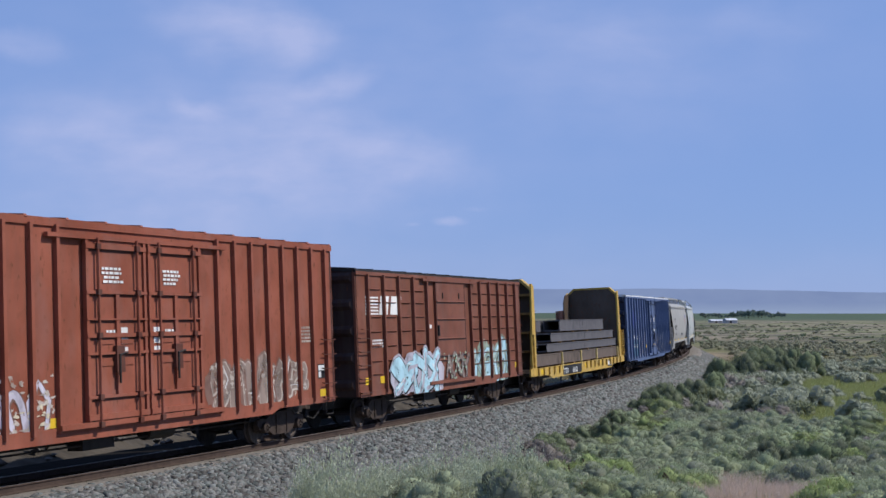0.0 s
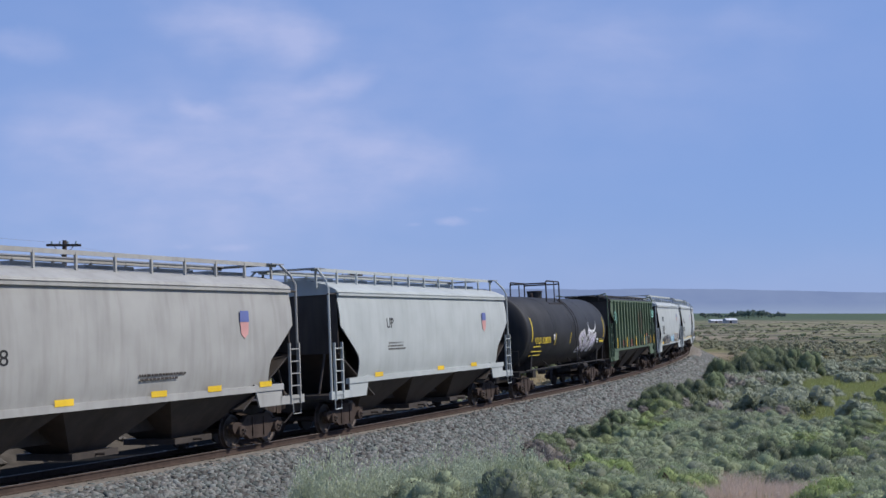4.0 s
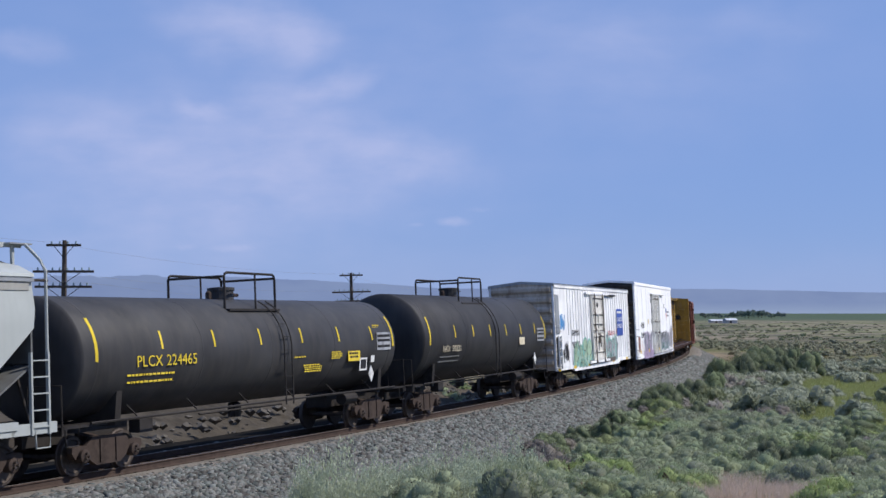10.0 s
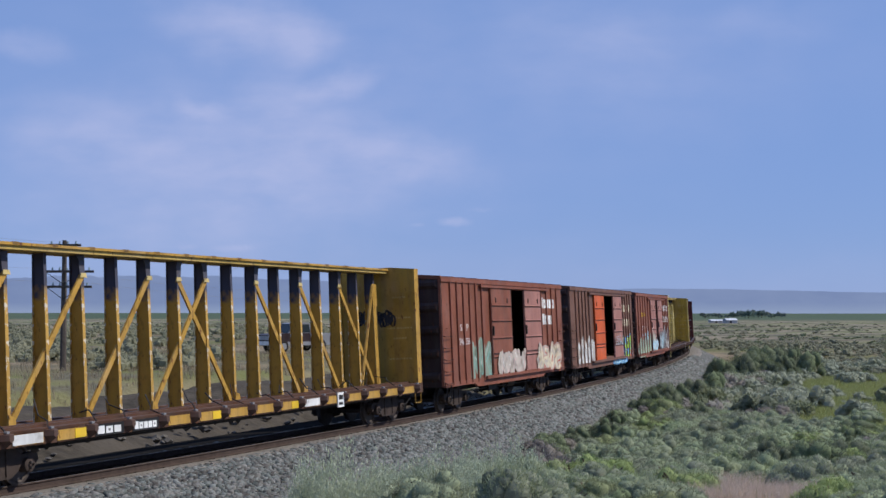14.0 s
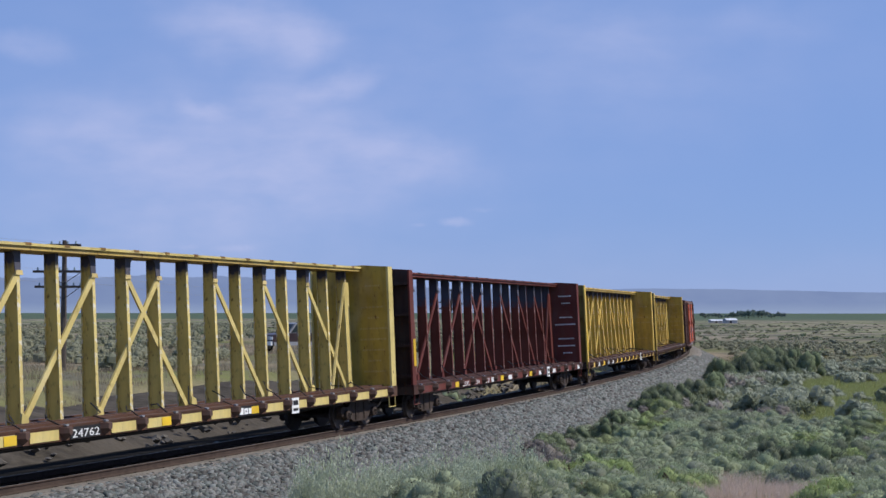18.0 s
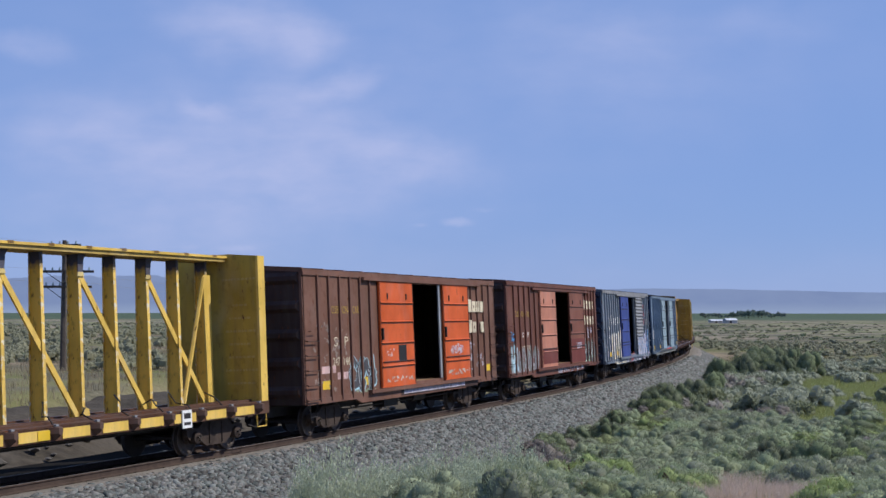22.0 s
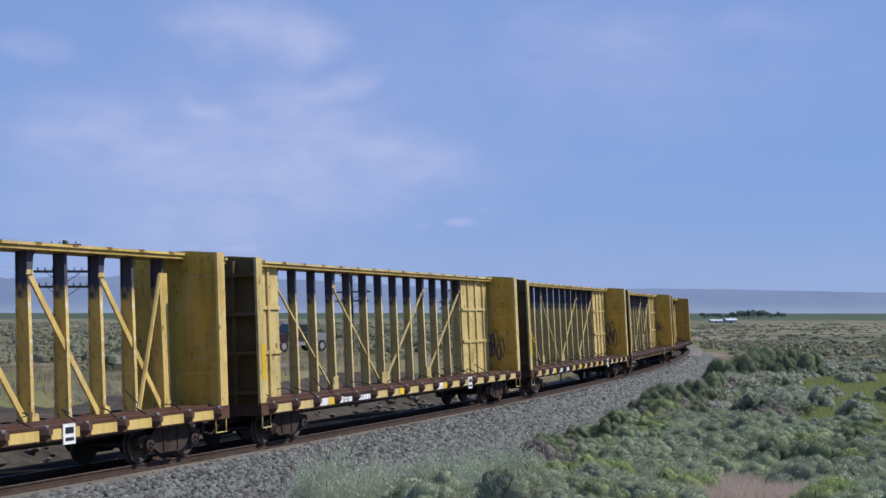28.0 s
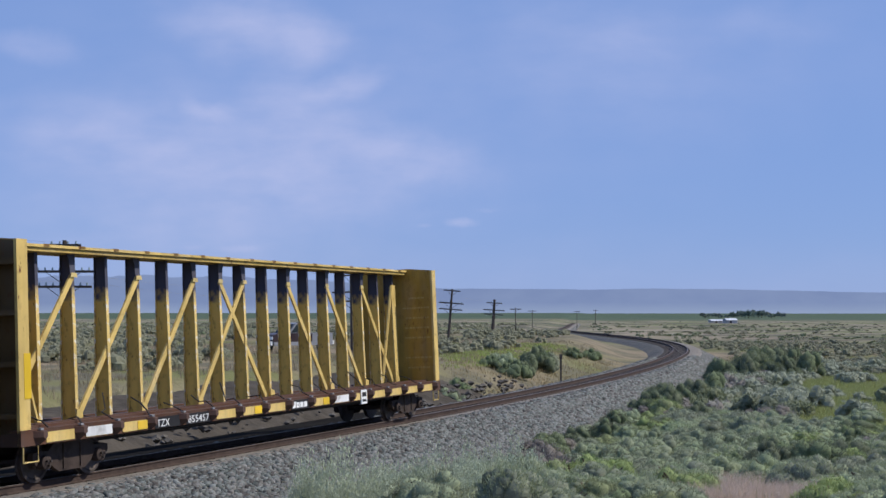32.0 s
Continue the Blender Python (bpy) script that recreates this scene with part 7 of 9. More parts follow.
ORANGE = paint("orange_door", (0.56, 0.10, 0.024), amount=0.15, rust=0.3)
BLUE = paint("boxcar_blue", (0.08, 0.118, 0.225), dirt=(0.13, 0.14, 0.17), amount=0.3)
# blue of the ends, darkened to hold their shade
BLUEEND = paint("shaded_blue_end", (0.018, 0.025, 0.05), amount=0.4)
GREYTRACK = paint("worn_grey_sill", (0.12, 0.10, 0.09), amount=0.5, rust=0.6)
BLUEDOOR = paint("royal_blue_door", (0.035, 0.058, 0.225), amount=0.15)
PALEBLUE = paint("faded_pale_blue", (0.135, 0.172, 0.22), dirt=(0.15, 0.14, 0.115), amount=0.6, rust=0.8)
PALEDOOR = paint("chalky_pale_blue_door", (0.24, 0.33, 0.38), amount=0.4, rust=0.5)
MIDBLUE = paint("dusty_blue", (0.14, 0.20, 0.275), amount=0.35, rust=0.3)
GREYTOP = paint("grey_weathered_roof", (0.22, 0.225, 0.235), amount=0.5, rust=0.6)
WHITETOP = paint("white_coated_roof", (0.70, 0.71, 0.72), amount=0.25)
HOPGREY = paint("hopper_light_grey", (0.34, 0.335, 0.315), amount=0.25, vary=0.08)
HOPPALE = paint("hopper_pale_grey", (0.40, 0.425, 0.415), amount=0.12, vary=0.07)
# near-black tone for hopper ends, slopes, bays and some print
HOPDARK = paint("dark_hopper_underside", (0.05, 0.042, 0.037), amount=0.5)
HOPEND = paint("hopper_end_grey", (0.16, 0.165, 0.165), amount=0.5)
GREEN = paint("faded_green_hopper", (0.095, 0.135, 0.082), amount=0.3, rust=0.3)
TANKBLACK = paint("tank_black", (0.034, 0.033, 0.035), dirt=(0.085, 0.075, 0.065), amount=0.4, rough=0.6, gloss=0.3)
TANKMID = paint("dusty_tank_black", (0.027, 0.026, 0.028), dirt=(0.065, 0.058, 0.05), amount=0.4, rough=0.6, gloss=0.26)
TANKDEEP = paint("deep_tank_black", (0.021, 0.021, 0.023), dirt=(0.05, 0.044, 0.038), amount=0.4, rough=0.6, gloss=0.22)
REEFER = paint("grimy_white_reefer", (0.86, 0.86, 0.87), dirt=(0.32, 0.29, 0.25), amount=0.35)
BRIGHTWHITE = paint("clean_white_reefer", (0.93, 0.93, 0.94), dirt=(0.6, 0.58, 0.55), amount=0.1, vary=0.03)
JOINTGREY = paint("pale_joint_sealant", (0.62, 0.62, 0.63), amount=0.2)
REEFDOOR = paint("pale_reefer_door", (0.71, 0.70, 0.66), amount=0.3, rust=0.2)
CREAM = paint("cream_white_door", (0.68, 0.66, 0.61), amount=0.3, rust=0.25)
YEL = paint("centrebeam_yellow", (0.63, 0.45, 0.145), amount=0.3, rust=0.55)
YELSH = paint("centrebeam_yellow_dark", (0.22, 0.125, 0.035), amount=0.5, rust=0.8)
# inner bulkhead faces: yellow with the unlit side's shade painted in
BULKYEL = paint("shaded_bulkhead_yellow", (0.46, 0.30, 0.045), amount=0.4, rust=0.6)
BULK = paint("shaded_bulkhead_amber", (0.42, 0.245, 0.04), amount=0.45, rust=0.6)
PALEYEL2 = paint("pale_centrebeam_yellow", (0.60, 0.475, 0.17), amount=0.25, rust=0.45)
YEL2 = paint("bright_centrebeam_yellow", (0.69, 0.458, 0.095), amount=0.25, rust=0.4)
AMBER = paint("weathered_amber_yellow", (0.46, 0.265, 0.05), amount=0.4, rust=0.9)
PALEYEL = paint("bleached_yellow", (0.575, 0.445, 0.18), amount=0.35, rust=0.75)
MAROON = paint("centrebeam_maroon", (0.13, 0.032, 0.024), amount=0.3, rust=0.4, gloss=0.1)
FLATYEL = paint("flatcar_yellow", (0.50, 0.325, 0.07), amount=0.4, rust=0.8)
LOADGREY = plain("wrapped_beam_grey", (0.105, 0.10, 0.105), 0.6, 0, 0.25, 3)
LOADBROWN = plain("wrapped_beam_brown", (0.12, 0.095, 0.08), 0.7, 0, 0.25, 3)
S_CYAN, S_TEAL, S_LILAC = sprayed("cyan", (0.42, 0.66, 0.75)), sprayed("teal", (0.22, 0.48, 0.42)), sprayed("lilac", (0.44, 0.34, 0.50))
S_WHITE, S_BLACK, S_GREY = sprayed("white", (0.72, 0.72, 0.70)), sprayed("black", (0.025, 0.025, 0.03)), sprayed("grey", (0.36, 0.37, 0.39))
S_SAND, S_GREEN, S_LIME = sprayed("sand", (0.50, 0.44, 0.38)), sprayed("dull_green", (0.27, 0.34, 0.27)), sprayed("lime", (0.36, 0.58, 0.06))
S_STEELTEAL = sprayed("dull_teal", (0.10, 0.21, 0.20))
S_MINT = sprayed("mint", (0.36, 0.50, 0.36))
S_LAV = sprayed("pale_lavender", (0.56, 0.53, 0.62))
S_DUST = sprayed("dusty_grey", (0.17, 0.175, 0.165))
S_ROSE = sprayed("brown_rose", (0.215, 0.125, 0.10))
S_SLATE = sprayed("slate", (0.27, 0.31, 0.35))
S_TAUPE = sprayed("taupe", (0.27, 0.205, 0.175))
S_ASH = sprayed("ash_lavender", (0.45, 0.43, 0.49))
S_DARK = sprayed("charcoal", (0.075, 0.075, 0.085))
S_PINK, S_RED, S_CREAM, S_BLUE = sprayed("pink", (0.62, 0.42, 0.40)), sprayed("red", (0.45, 0.07, 0.06)), sprayed("cream", (0.66, 0.58, 0.42)), sprayed("blue", (0.10, 0.30, 0.60))
SH_RED, SH_BLUE = paint("faded_shield_red", (0.62, 0.33, 0.31), amount=0.1), paint("faded_shield_blue", (0.14, 0.17, 0.38), amount=0.1)
RED_SIGN, BLUE_SIGN = paint("sign_red", (0.55, 0.10, 0.08), amount=0.1), paint("sign_blue", (0.05, 0.10, 0.38), amount=0.1)


def word_blocks(o, x, z, y, n, w, h, material, gap=0.22, skip=()):
    """A painted company name, drawn as plain letter-sized shapes."""
    for k in range(n):
        if k in skip:
            continue
        a = x + k * w * (1 + gap)
        hh, s, q = h * (1.0 if k == 0 else 0.86), w * 0.34, y - 0.005
        m = Mesh()
        if k % 3 == 1:
            m.box(a, a + s, q, y, z, z + hh).box(a + w - s, a + w, q, y, z, z + hh).box(a + s, a + w - s, q, y, z, z + hh * 0.36).box(a + s, a + w - s, q, y, z + hh * 0.64, z + hh)
        else:
            m.box(a, a + w, q, y, z, z + hh)
        part("letter_block", m, material, o)


def shield(o, x, z, y, s=1.0):
    part("shield_emblem", Mesh().prism([(x - 0.2 * s, z + 0.28 * s), (x + 0.2 * s, z + 0.28 * s), (x + 0.22 * s, z), (x - 0.22 * s, z)], y - 0.004, y), SH_BLUE, o)
    part("shield_emblem", Mesh().prism([(x - 0.2 * s, z - 0.01), (x + 0.2 * s, z - 0.01), (x + 0.17 * s, z - 0.3 * s), (x, z - 0.42 * s), (x - 0.17 * s, z - 0.3 * s)], y - 0.004, y), SH_RED, o)


def sign_box(o, x, z, y, w=0.4, h=0.4):
    part("inspection_box", Mesh().box(x, x + w, y - 0.004, y, z, z + h), BLACK, o)
    part("inspection_print", Mesh().box(x + 0.03, x + w - 0.03, y - 0.007, y - 0.004, z + h * 0.55, z + h * 0.92).box(x + 0.03, x + w * 0.45, y - 0.007, y - 0.004, z + h * 0.08, z + h * 0.48), WHITE, o)


P = -1.503  # the plane of the side sheets

# 1: tall oxide-red boxcar with a pair of plug doors
U = (-330.0, -311.8)
o, L = boxcar("tall oxide-red boxcar with double plug doors and graffiti", U, 5.30, 0.95, OXIDE, spaced(-9.0, -2.6, 8) + spaced(2.6, 9.0, 8),
              [(-2.15, -0.06, OXIDE, "plug"), (0.06, 2.15, OXIDE, "plug")], door_top=4.95, ends=6)
for k in range(2):
    stencil(o, -1.6 + k * 2.2, 4.35, -1.6, 4, 0.75, seed=k)
    stencil(o, -1.55 + k * 2.2, 3.0, -1.6, 2, 0.5, seed=5 + k)
    for z in (2.55, 2.75, 2.98):
        part("paper_notice", Mesh().box(-0.95 + k * 1.2, -0.72 + k * 1.2, -1.592, -1.587, z, z + 0.13), WHITE, o)
tag_piece(o, 2.7, 6.6, 1.15, 2.15, P, S_TAUPE, S_SAND, 5, 3, S_ROSE)
splash(o, 2.6, 6.9, 1.0, 2.2, P - 0.008, S_SAND, 16, 151, 0.14)
tag_piece(o, -5.2, -3.3, 1.05, 2.0, P, S_LAV, S_ROSE, 3, 5, None, thin=0.7)
splash(o, -5.4, -3.1, 0.95, 2.2, P - 0.008, S_SAND, 16, 152, 0.15)
splash(o, -4.6, -3.3, 1.1, 1.6, P - 0.012, S_CREAM, 6, 153, 0.14)
tag_piece(o, 6.5, 7.5, 1.4, 2.1, P, S_TAUPE, S_SAND, 2, 9)
stencil(o, 7.0, 3.0, -1.51, 5, 0.9, S_SAND, seed=8)
marks(o, [-6.5, -3.1, 3.1, 8.4], 1.1, P, w=0.4, h=0.2)
sign_box(o, 8.1, 1.6, P)

# 2: brown boxcar with a horse-head style emblem drawn as bars
U = (-310.3, -294.4)
o, L = boxcar("brown single-door boxcar with white emblem and cyan graffiti", U, 4.72, 0.98, NSBROWN, spaced(-7.75, -1.75, 5) + spaced(1.4, 7.7, 6), [(-1.6, 1.25, NSBROWN, "plain")], roof=STEEL)
CREASE = Mesh().prism([(-1.5, -0.03), (-1.55, 0.0), (-1.5, 0.02)], -0.38, 0.38, "x").data("side_crease", NSBROWN)
for q in (spaced(-7.75, -1.75, 5), spaced(1.4, 7.7, 6)):
    for a, b in zip(q[:-1], q[1:]):
        for z in (1.6, 2.0, 2.45, 2.9, 3.35, 3.8, 4.2):
            part("side_crease", CREASE, None, o, at=Matrix.Translation(((a + b) / 2, 0, z)))
for k in range(6):
    part("emblem_stripe", Mesh().box(-7.25, -6.3, P - 0.008, P, 3.42 + k * 0.1, 3.47 + k * 0.1), WHITE, o)
part("emblem_block", Mesh().prism([(-6.25, 3.42), (-5.6, 3.42), (-5.45, 4.0), (-6.1, 4.0)], P - 0.008, P), WHITE, o)
part("emblem_block", Mesh().prism([(-5.4, 3.42), (-4.6, 3.42), (-4.45, 4.0), (-5.25, 4.0)], P - 0.008, P), WHITE, o)
tag_piece(o, -5.5, -1.7, 0.92, 2.1, -1.60, S_CYAN, S_BLACK, 4, 12, S_ASH)
tag_piece(o, -0.9, 1.2, 1.2, 2.1, -1.62, S_TAUPE, S_DARK, 4, 14, None, thin=0.7)
splash(o, -1.2, 1.2, 1.1, 2.1, -1.632, S_MINT, 10, 155, 0.15)
tag_piece(o, 2.3, 5.9, 0.95, 2.4, P, S_CYAN, S_BLACK, 4, 15, S_GREEN)
splash(o, 2.6, 5.7, 1.3, 2.2, P - 0.014, S_CREAM, 6, 156, 0.14)
stencil(o, -6.9, 2.6, P, 3, 1.0, seed=4)
marks(o, [-7.2, -6.1, 7.2], 1.3, P, w=0.45, h=0.22)
part("paper_notice", Mesh().box(-2.1, -1.9, P - 0.008, P, 2.95, 3.08), WHITE, o)


# 3: bulkhead flatcar with wrapped beams
def bulkhead_flat():
    o, L = rolling_stock("bulkhead_flatcar", "yellow bulkhead flatcar loaded with dark wrapped beams", "flatcar", -293.2, -273.3)
    part("deck", Mesh().box(-L, L, -1.4, 1.4, 1.0, 1.14), PLANK, o, "worn timber deck")
    part("side_sill", Mesh().prism([(-L, 0.86), (-L, 1.16), (L, 1.16), (L, 0.86), (L - 3.0, 0.82), (L - 3.6, 0.66), (-L + 3.6, 0.66), (-L + 3.0, 0.82)], -1.47, -1.41).prism([(-L, 0.86), (-L, 1.16), (L, 1.16), (L, 0.86), (L - 3.0, 0.82), (L - 3.6, 0.66), (-L + 3.6, 0.66), (-L + 3.0, 0.82)], 1.41, 1.47), FLATYEL, o)
    part("centre_sill", Mesh().box(-L - 0.1, L + 0.1, -0.35, 0.35, 0.55, 1.0), STEEL, o)
    pk = Mesh().box(-0.09, 0.09, -0.08, 0, -0.26, 0.05).data("stake_pocket", FLATYEL)
    for k in range(20):
        x = -L + 1.2 + k * (2 * L - 2.4) / 19
        if not -4.6 < x < -0.4:
            part("stake_pocket", pk, None, o, at=Matrix.Translation((x, -1.47, 1.1)))
    for x in (-4.4, -0.6, 2.9, 8.2):
        part("stake", Mesh().box(x - 0.06, x + 0.06, -1.5, -1.42, 0.95, 1.75), PALEYEL, o)
    brown = paint("bulkhead_brown", (0.075, 0.055, 0.04), amount=0.5, rust=0.8)
    for s in (-1, 1):
        b = part("bulkhead", Mesh().prism([(-1.4, 1.1), (1.4, 1.1), (1.4, 4.6), (1.0, 4.96), (-1.0, 4.96), (-1.4, 4.6)], s * (L - 1.05), s * (L - 0.98), "x"), brown, o, "rusted brown bulkhead face")
        for y in (-1.45, 1.37):
            part("edge_post", Mesh().prism([(s * (L - 0.08), 0.9), (s * (L - 1.1), 0.9), (s * (L - 1.1), 4.66), (s * (L - 0.75), 4.76), (s * (L - 0.5), 2.2)], y, y + 0.08), FLATYEL, b, "yellow tapered bulkhead post")
        for z in (1.9, 2.7, 3.5, 4.3):
            part("cross_rib", Mesh().box(s * (L - 0.7), s * (L - 0.98), -1.36, 1.36, z - 0.05, z + 0.05), YELSH, b)
        for y in (-0.7, 0.0, 0.7):
            part("upright", Mesh().box(s * (L - 0.72), s * (L - 0.98), y - 0.06, y + 0.06, 1.1, 4.86), YELSH, b)
        part("top_cap", Mesh().prism([(-1.42, 4.6), (-1.0, 4.98), (1.0, 4.98), (1.42, 4.6), (1.36, 4.52), (0.96, 4.88), (-0.96, 4.88), (-1.36, 4.52)], s * (L - 0.62), s * (L - 1.07), "x"), FLATYEL, b)
        ladder(o, s * (L - 0.35), 0.44, 1.2, 2.6, -1.46, FLATYEL, 4)
    part("bulkhead_plate", Mesh().prism([(L - 1.06, 1.14), (L - 2.3, 1.14), (L - 2.3, 4.2), (L - 1.9, 4.6), (L - 1.06, 4.7)], 1.26, 1.32), brown, o, "brown side sheet at the bulkhead")
    tiers = [(1.22, 0.5, -8.5, 8.75, LOADBROWN), (1.80, 0.36, -6.4, 8.7, LOADGREY), (2.24, 0.38, -5.6, 8.0, LOADGREY), (2.70, 0.52, -3.9, 5.6, LOADGREY)]
    for i, (z, h, a, b, mt) in enumerate(tiers):
        load = thing("beam_bundle", "dark wrapped bundle of steel beams strapped on a flatcar", "beams", "beam bundles on the flatcar")
        TRAIN.append((load, (-293.2 - 273.3) / 2, L))
        n = 3 if i < 3 else 2
        for k in range(n):
            y0 = -1.3 + k * 0.88
            aa = a + (0.0 if k == 0 else -0.9 * k if i else -0.1)
            for lo, hi in ((max(aa, -L + 1.2), (a + b) / 2 - 0.02), ((a + b) / 2 + 0.02, b)):
                part("beam", Mesh().box(lo, hi, y0, y0 + 0.8, z, z + 0.05).box(lo, hi, y0, y0 + 0.8, z + h - 0.05, z + h).box(lo, hi, y0 + 0.02, y0 + 0.05, z + 0.05, z + h - 0.05).box(lo, hi, y0 + 0.75, y0 + 0.78, z + 0.05, z + h - 0.05), mt, load)
        for x in (-4.0, -1.5, 1.6, 4.8, 7.2):
            if a < x < b:
                part("spacer_block", Mesh().box(x - 0.08, x + 0.08, -1.34, 1.34, z - 0.09, z), PLANK, load, "timber spacer")
    lettering("TTPX", 0.36, WHITE, o, -4.2, 0.75, -1.478)
    lettering("606185", 0.36, WHITE, o, -2.5, 0.75, -1.478)
    part("name_panel", Mesh().box(-4.35, -0.6, -1.473, -1.47, 0.7, 1.12), BLACK, o)
    part("emblem_plate", Mesh().box(5.4, 6.5, -1.476, -1.47, 0.74, 1.08), BLACK, o)
    word_blocks(o, 5.5, 0.8, -1.476, 3, 0.24, 0.22, WHITE)
    marks(o, [-8.2, -4.9, 0.4, 3.6, 8.9], 0.9, -1.474, w=0.5, h=0.2)
    stencil(o, -8.9, 2.2, -1.46, 3, 0.3, BLACK)
    running_gear(o, L, L - 2.2)


bulkhead_flat()

# 4: blue boxcar with a plug door and a white coated roof
U = (-272.1, -252.1)
o, L = boxcar("blue insulated boxcar with plug door and cream graffiti", U, 4.52, 0.86, BLUE, spaced(-9.8, -1.3, 8) + spaced(2.7, 9.7, 8), [(-1.0, 2.0, BLUE, "plug")], roof=WHITETOP, door_top=4.3, end_dark=BLUEEND)
part("door_runner", Mesh().box(2.0, 5.2, -1.62, -1.53, 4.38, 4.46), BLUE, o)
for k, x in enumerate((-0.42, 0.72)):
    stencil(o, x, 3.3, -1.6, 4, 0.75, seed=20 + k)
part("lock_plate", Mesh().box(0.35, 0.65, -1.68, -1.64, 2.4, 2.55), WHITE, o)
part("diamond_patch", Mesh().prism([(-8.0, 3.2), (-7.05, 2.55), (-6.1, 3.2), (-7.05, 3.9)], P - 0.004, P), BLUEDOOR, o, "dark blue painted-out diamond")
part("teal_patch", Mesh().box(-8.05, -5.95, P - 0.004, P, 1.05, 1.95), paint("teal_patch_paint", (0.05, 0.15, 0.22), amount=0.3), o)
lettering("MW", 0.36, WHITE, o, -7.8, 2.0, P - 0.006, 0.78)
lettering("CX", 0.36, WHITE, o, -6.7, 2.0, P - 0.006, 0.6)
lettering("500", 0.34, WHITE, o, -7.8, 1.5, P - 0.006, 0.8)
lettering("540", 0.34, WHITE, o, -6.7, 1.5, P - 0.006, 0.78)
tag_piece(o, 2.3, 6.6, 1.0, 2.1, P, S_CREAM, BLUEEND, 4, 29, S_SAND)
scrawl(o, -5.7, -2.9, 1.3, 2.5, P, S_GREY, 4, 0.02, 4)
scrawl(o, -5.4, -3.1, 0.8, 1.5, P - 0.004, S_GREY, 14, 0.02, 4)
scrawl(o, 2.7, 4.6, 2.35, 2.55, P, S_CYAN, 5, 0.018, 3)
stencil(o, 8.0, 2.1, P, 6, 0.6, seed=22)
sign_box(o, 7.35, 1.5, P, 0.38, 0.36)
marks(o, [0.0, 0.75, -3.4, 9.1], 1.45, -1.63, w=0.3, h=0.16)

# 5, 6: light grey hoppers
U = (-250.5, -234.3)
o, L = hopper("light grey covered hopper with rust-stained seams", U, HOPGREY, HOPDARK, 3, walk_gap=0.3, top=4.12, peak=4.5)
on_side(o, "UP", 0.46, -5.1, 2.95)
on_side(o, "92558", 0.46, -5.15, 2.4, None, 1.5)
shield(o, 5.0, 3.2, -1.57)
stencil(o, -5.15, 2.1, -1.556, 2, 1.2, HOPEND, seed=31)
stencil(o, 0.5, 2.0, -1.556, 2, 2.0, HOPDARK, seed=33)
marks(o, [-4.9, -2.0, 1.3, 3.6, 6.0], 1.52, -1.535, w=0.6, h=0.14)
U = (-232.7, -216.4)
o, L = hopper("pale grey covered hopper with dark ends", U, HOPPALE, HOPDARK, 3, walk_gap=0.3, top=4.12, peak=4.5)
on_side(o, "UP", 0.46, -4.2, 3.0)
shield(o, 4.8, 3.2, -1.57)
stencil(o, -4.2, 2.5, -1.556, 3, 1.4, HOPDARK, seed=35)
marks(o, [-4.9, 0.3, 3.6], 1.52, -1.535, w=0.6, h=0.14)

# 7: black tank car with sprayed letters
U = (-214.7, -199.2)
o, L, R, az = tank_car("black tank car with yellow markings and white graffiti", U, TANKDEEP, 1.6, 2.7, cage=(-0.2, 2.4, 0.72), ladder_x=0.75)
YL = paint("yellow_lettering", (0.70, 0.52, 0.04), amount=0.1)
for x in (-6.75, 7.0):
    on_shell(o, x, 2.3, 0.1, 1.0, R, az, YL, label="yellow reflective strip")
lettering("UTLX", 0.4, YL, o, -6.3, 2.2, shell_y(2.3, R, az) - 0.03, 1.05)
lettering("628078", 0.4, YL, o, -5.1, 2.2, shell_y(2.3, R, az) - 0.03, 1.35)
stencil(o, -6.3, 2.06, shell_y(2.06, R, az) - 0.02, 1, 1.2, YL, seed=40)
for k in range(2):
    stencil(o, -6.4, 1.86 - k * 0.16, shell_y(1.86 - k * 0.16, R, az) - 0.02, 1, 1.9, YL, 0.045, seed=41 + k)
for x in (-2.8, 0.0):
    on_shell(o, x, 2.1, 0.07, 0.5, R, az, YL)
stencil(o, 6.05, 2.72, -1.52, 5, 1.0, YL, size=0.1, seed=44)


def bend_on_shell(ob, R, az, plane):
    """Lay flat paint round the bowed shell."""
    for q in ([ob] if ob.data else list(ob.children)):
        for v in q.data.vertices:
            v.co.y = shell_y(v.co.z, R, az) + v.co.y - plane - 0.004


bend_on_shell(tag_piece(o, 1.7, 5.1, 1.72, 2.58, -1.532, S_WHITE, S_WHITE, 4, 47, None, step=0.0, thin=1.0), R, az, -1.532)
bend_on_shell(tag_piece(o, 1.7, 5.1, 1.72, 2.58, -1.54, S_LAV, S_BLACK, 4, 47, None, step=0.0, thin=0.55), R, az, -1.532)
horn = Mesh()
fat_line(horn, bowed([Vector(p) for p in ((3.5, 3.08), (3.55, 2.82), (3.85, 2.65), (4.3, 2.6), (4.75, 2.65), (5.05, 2.82), (5.12, 3.08))]), [0.015 + 0.05 * math.sin(math.pi * i / 30) for i in range(31)], -1.535, 2.0)
bend_on_shell(part("graffiti", horn, S_WHITE, o, "white sprayed crescent"), R, az, -1.532)
sign_box(o, -3.3, 2.3, shell_y(2.6, R, az) - 0.006, 0.3, 0.3)
sign_box(o, 5.35, 2.0, shell_y(2.3, R, az) - 0.006, 0.34, 0.28)

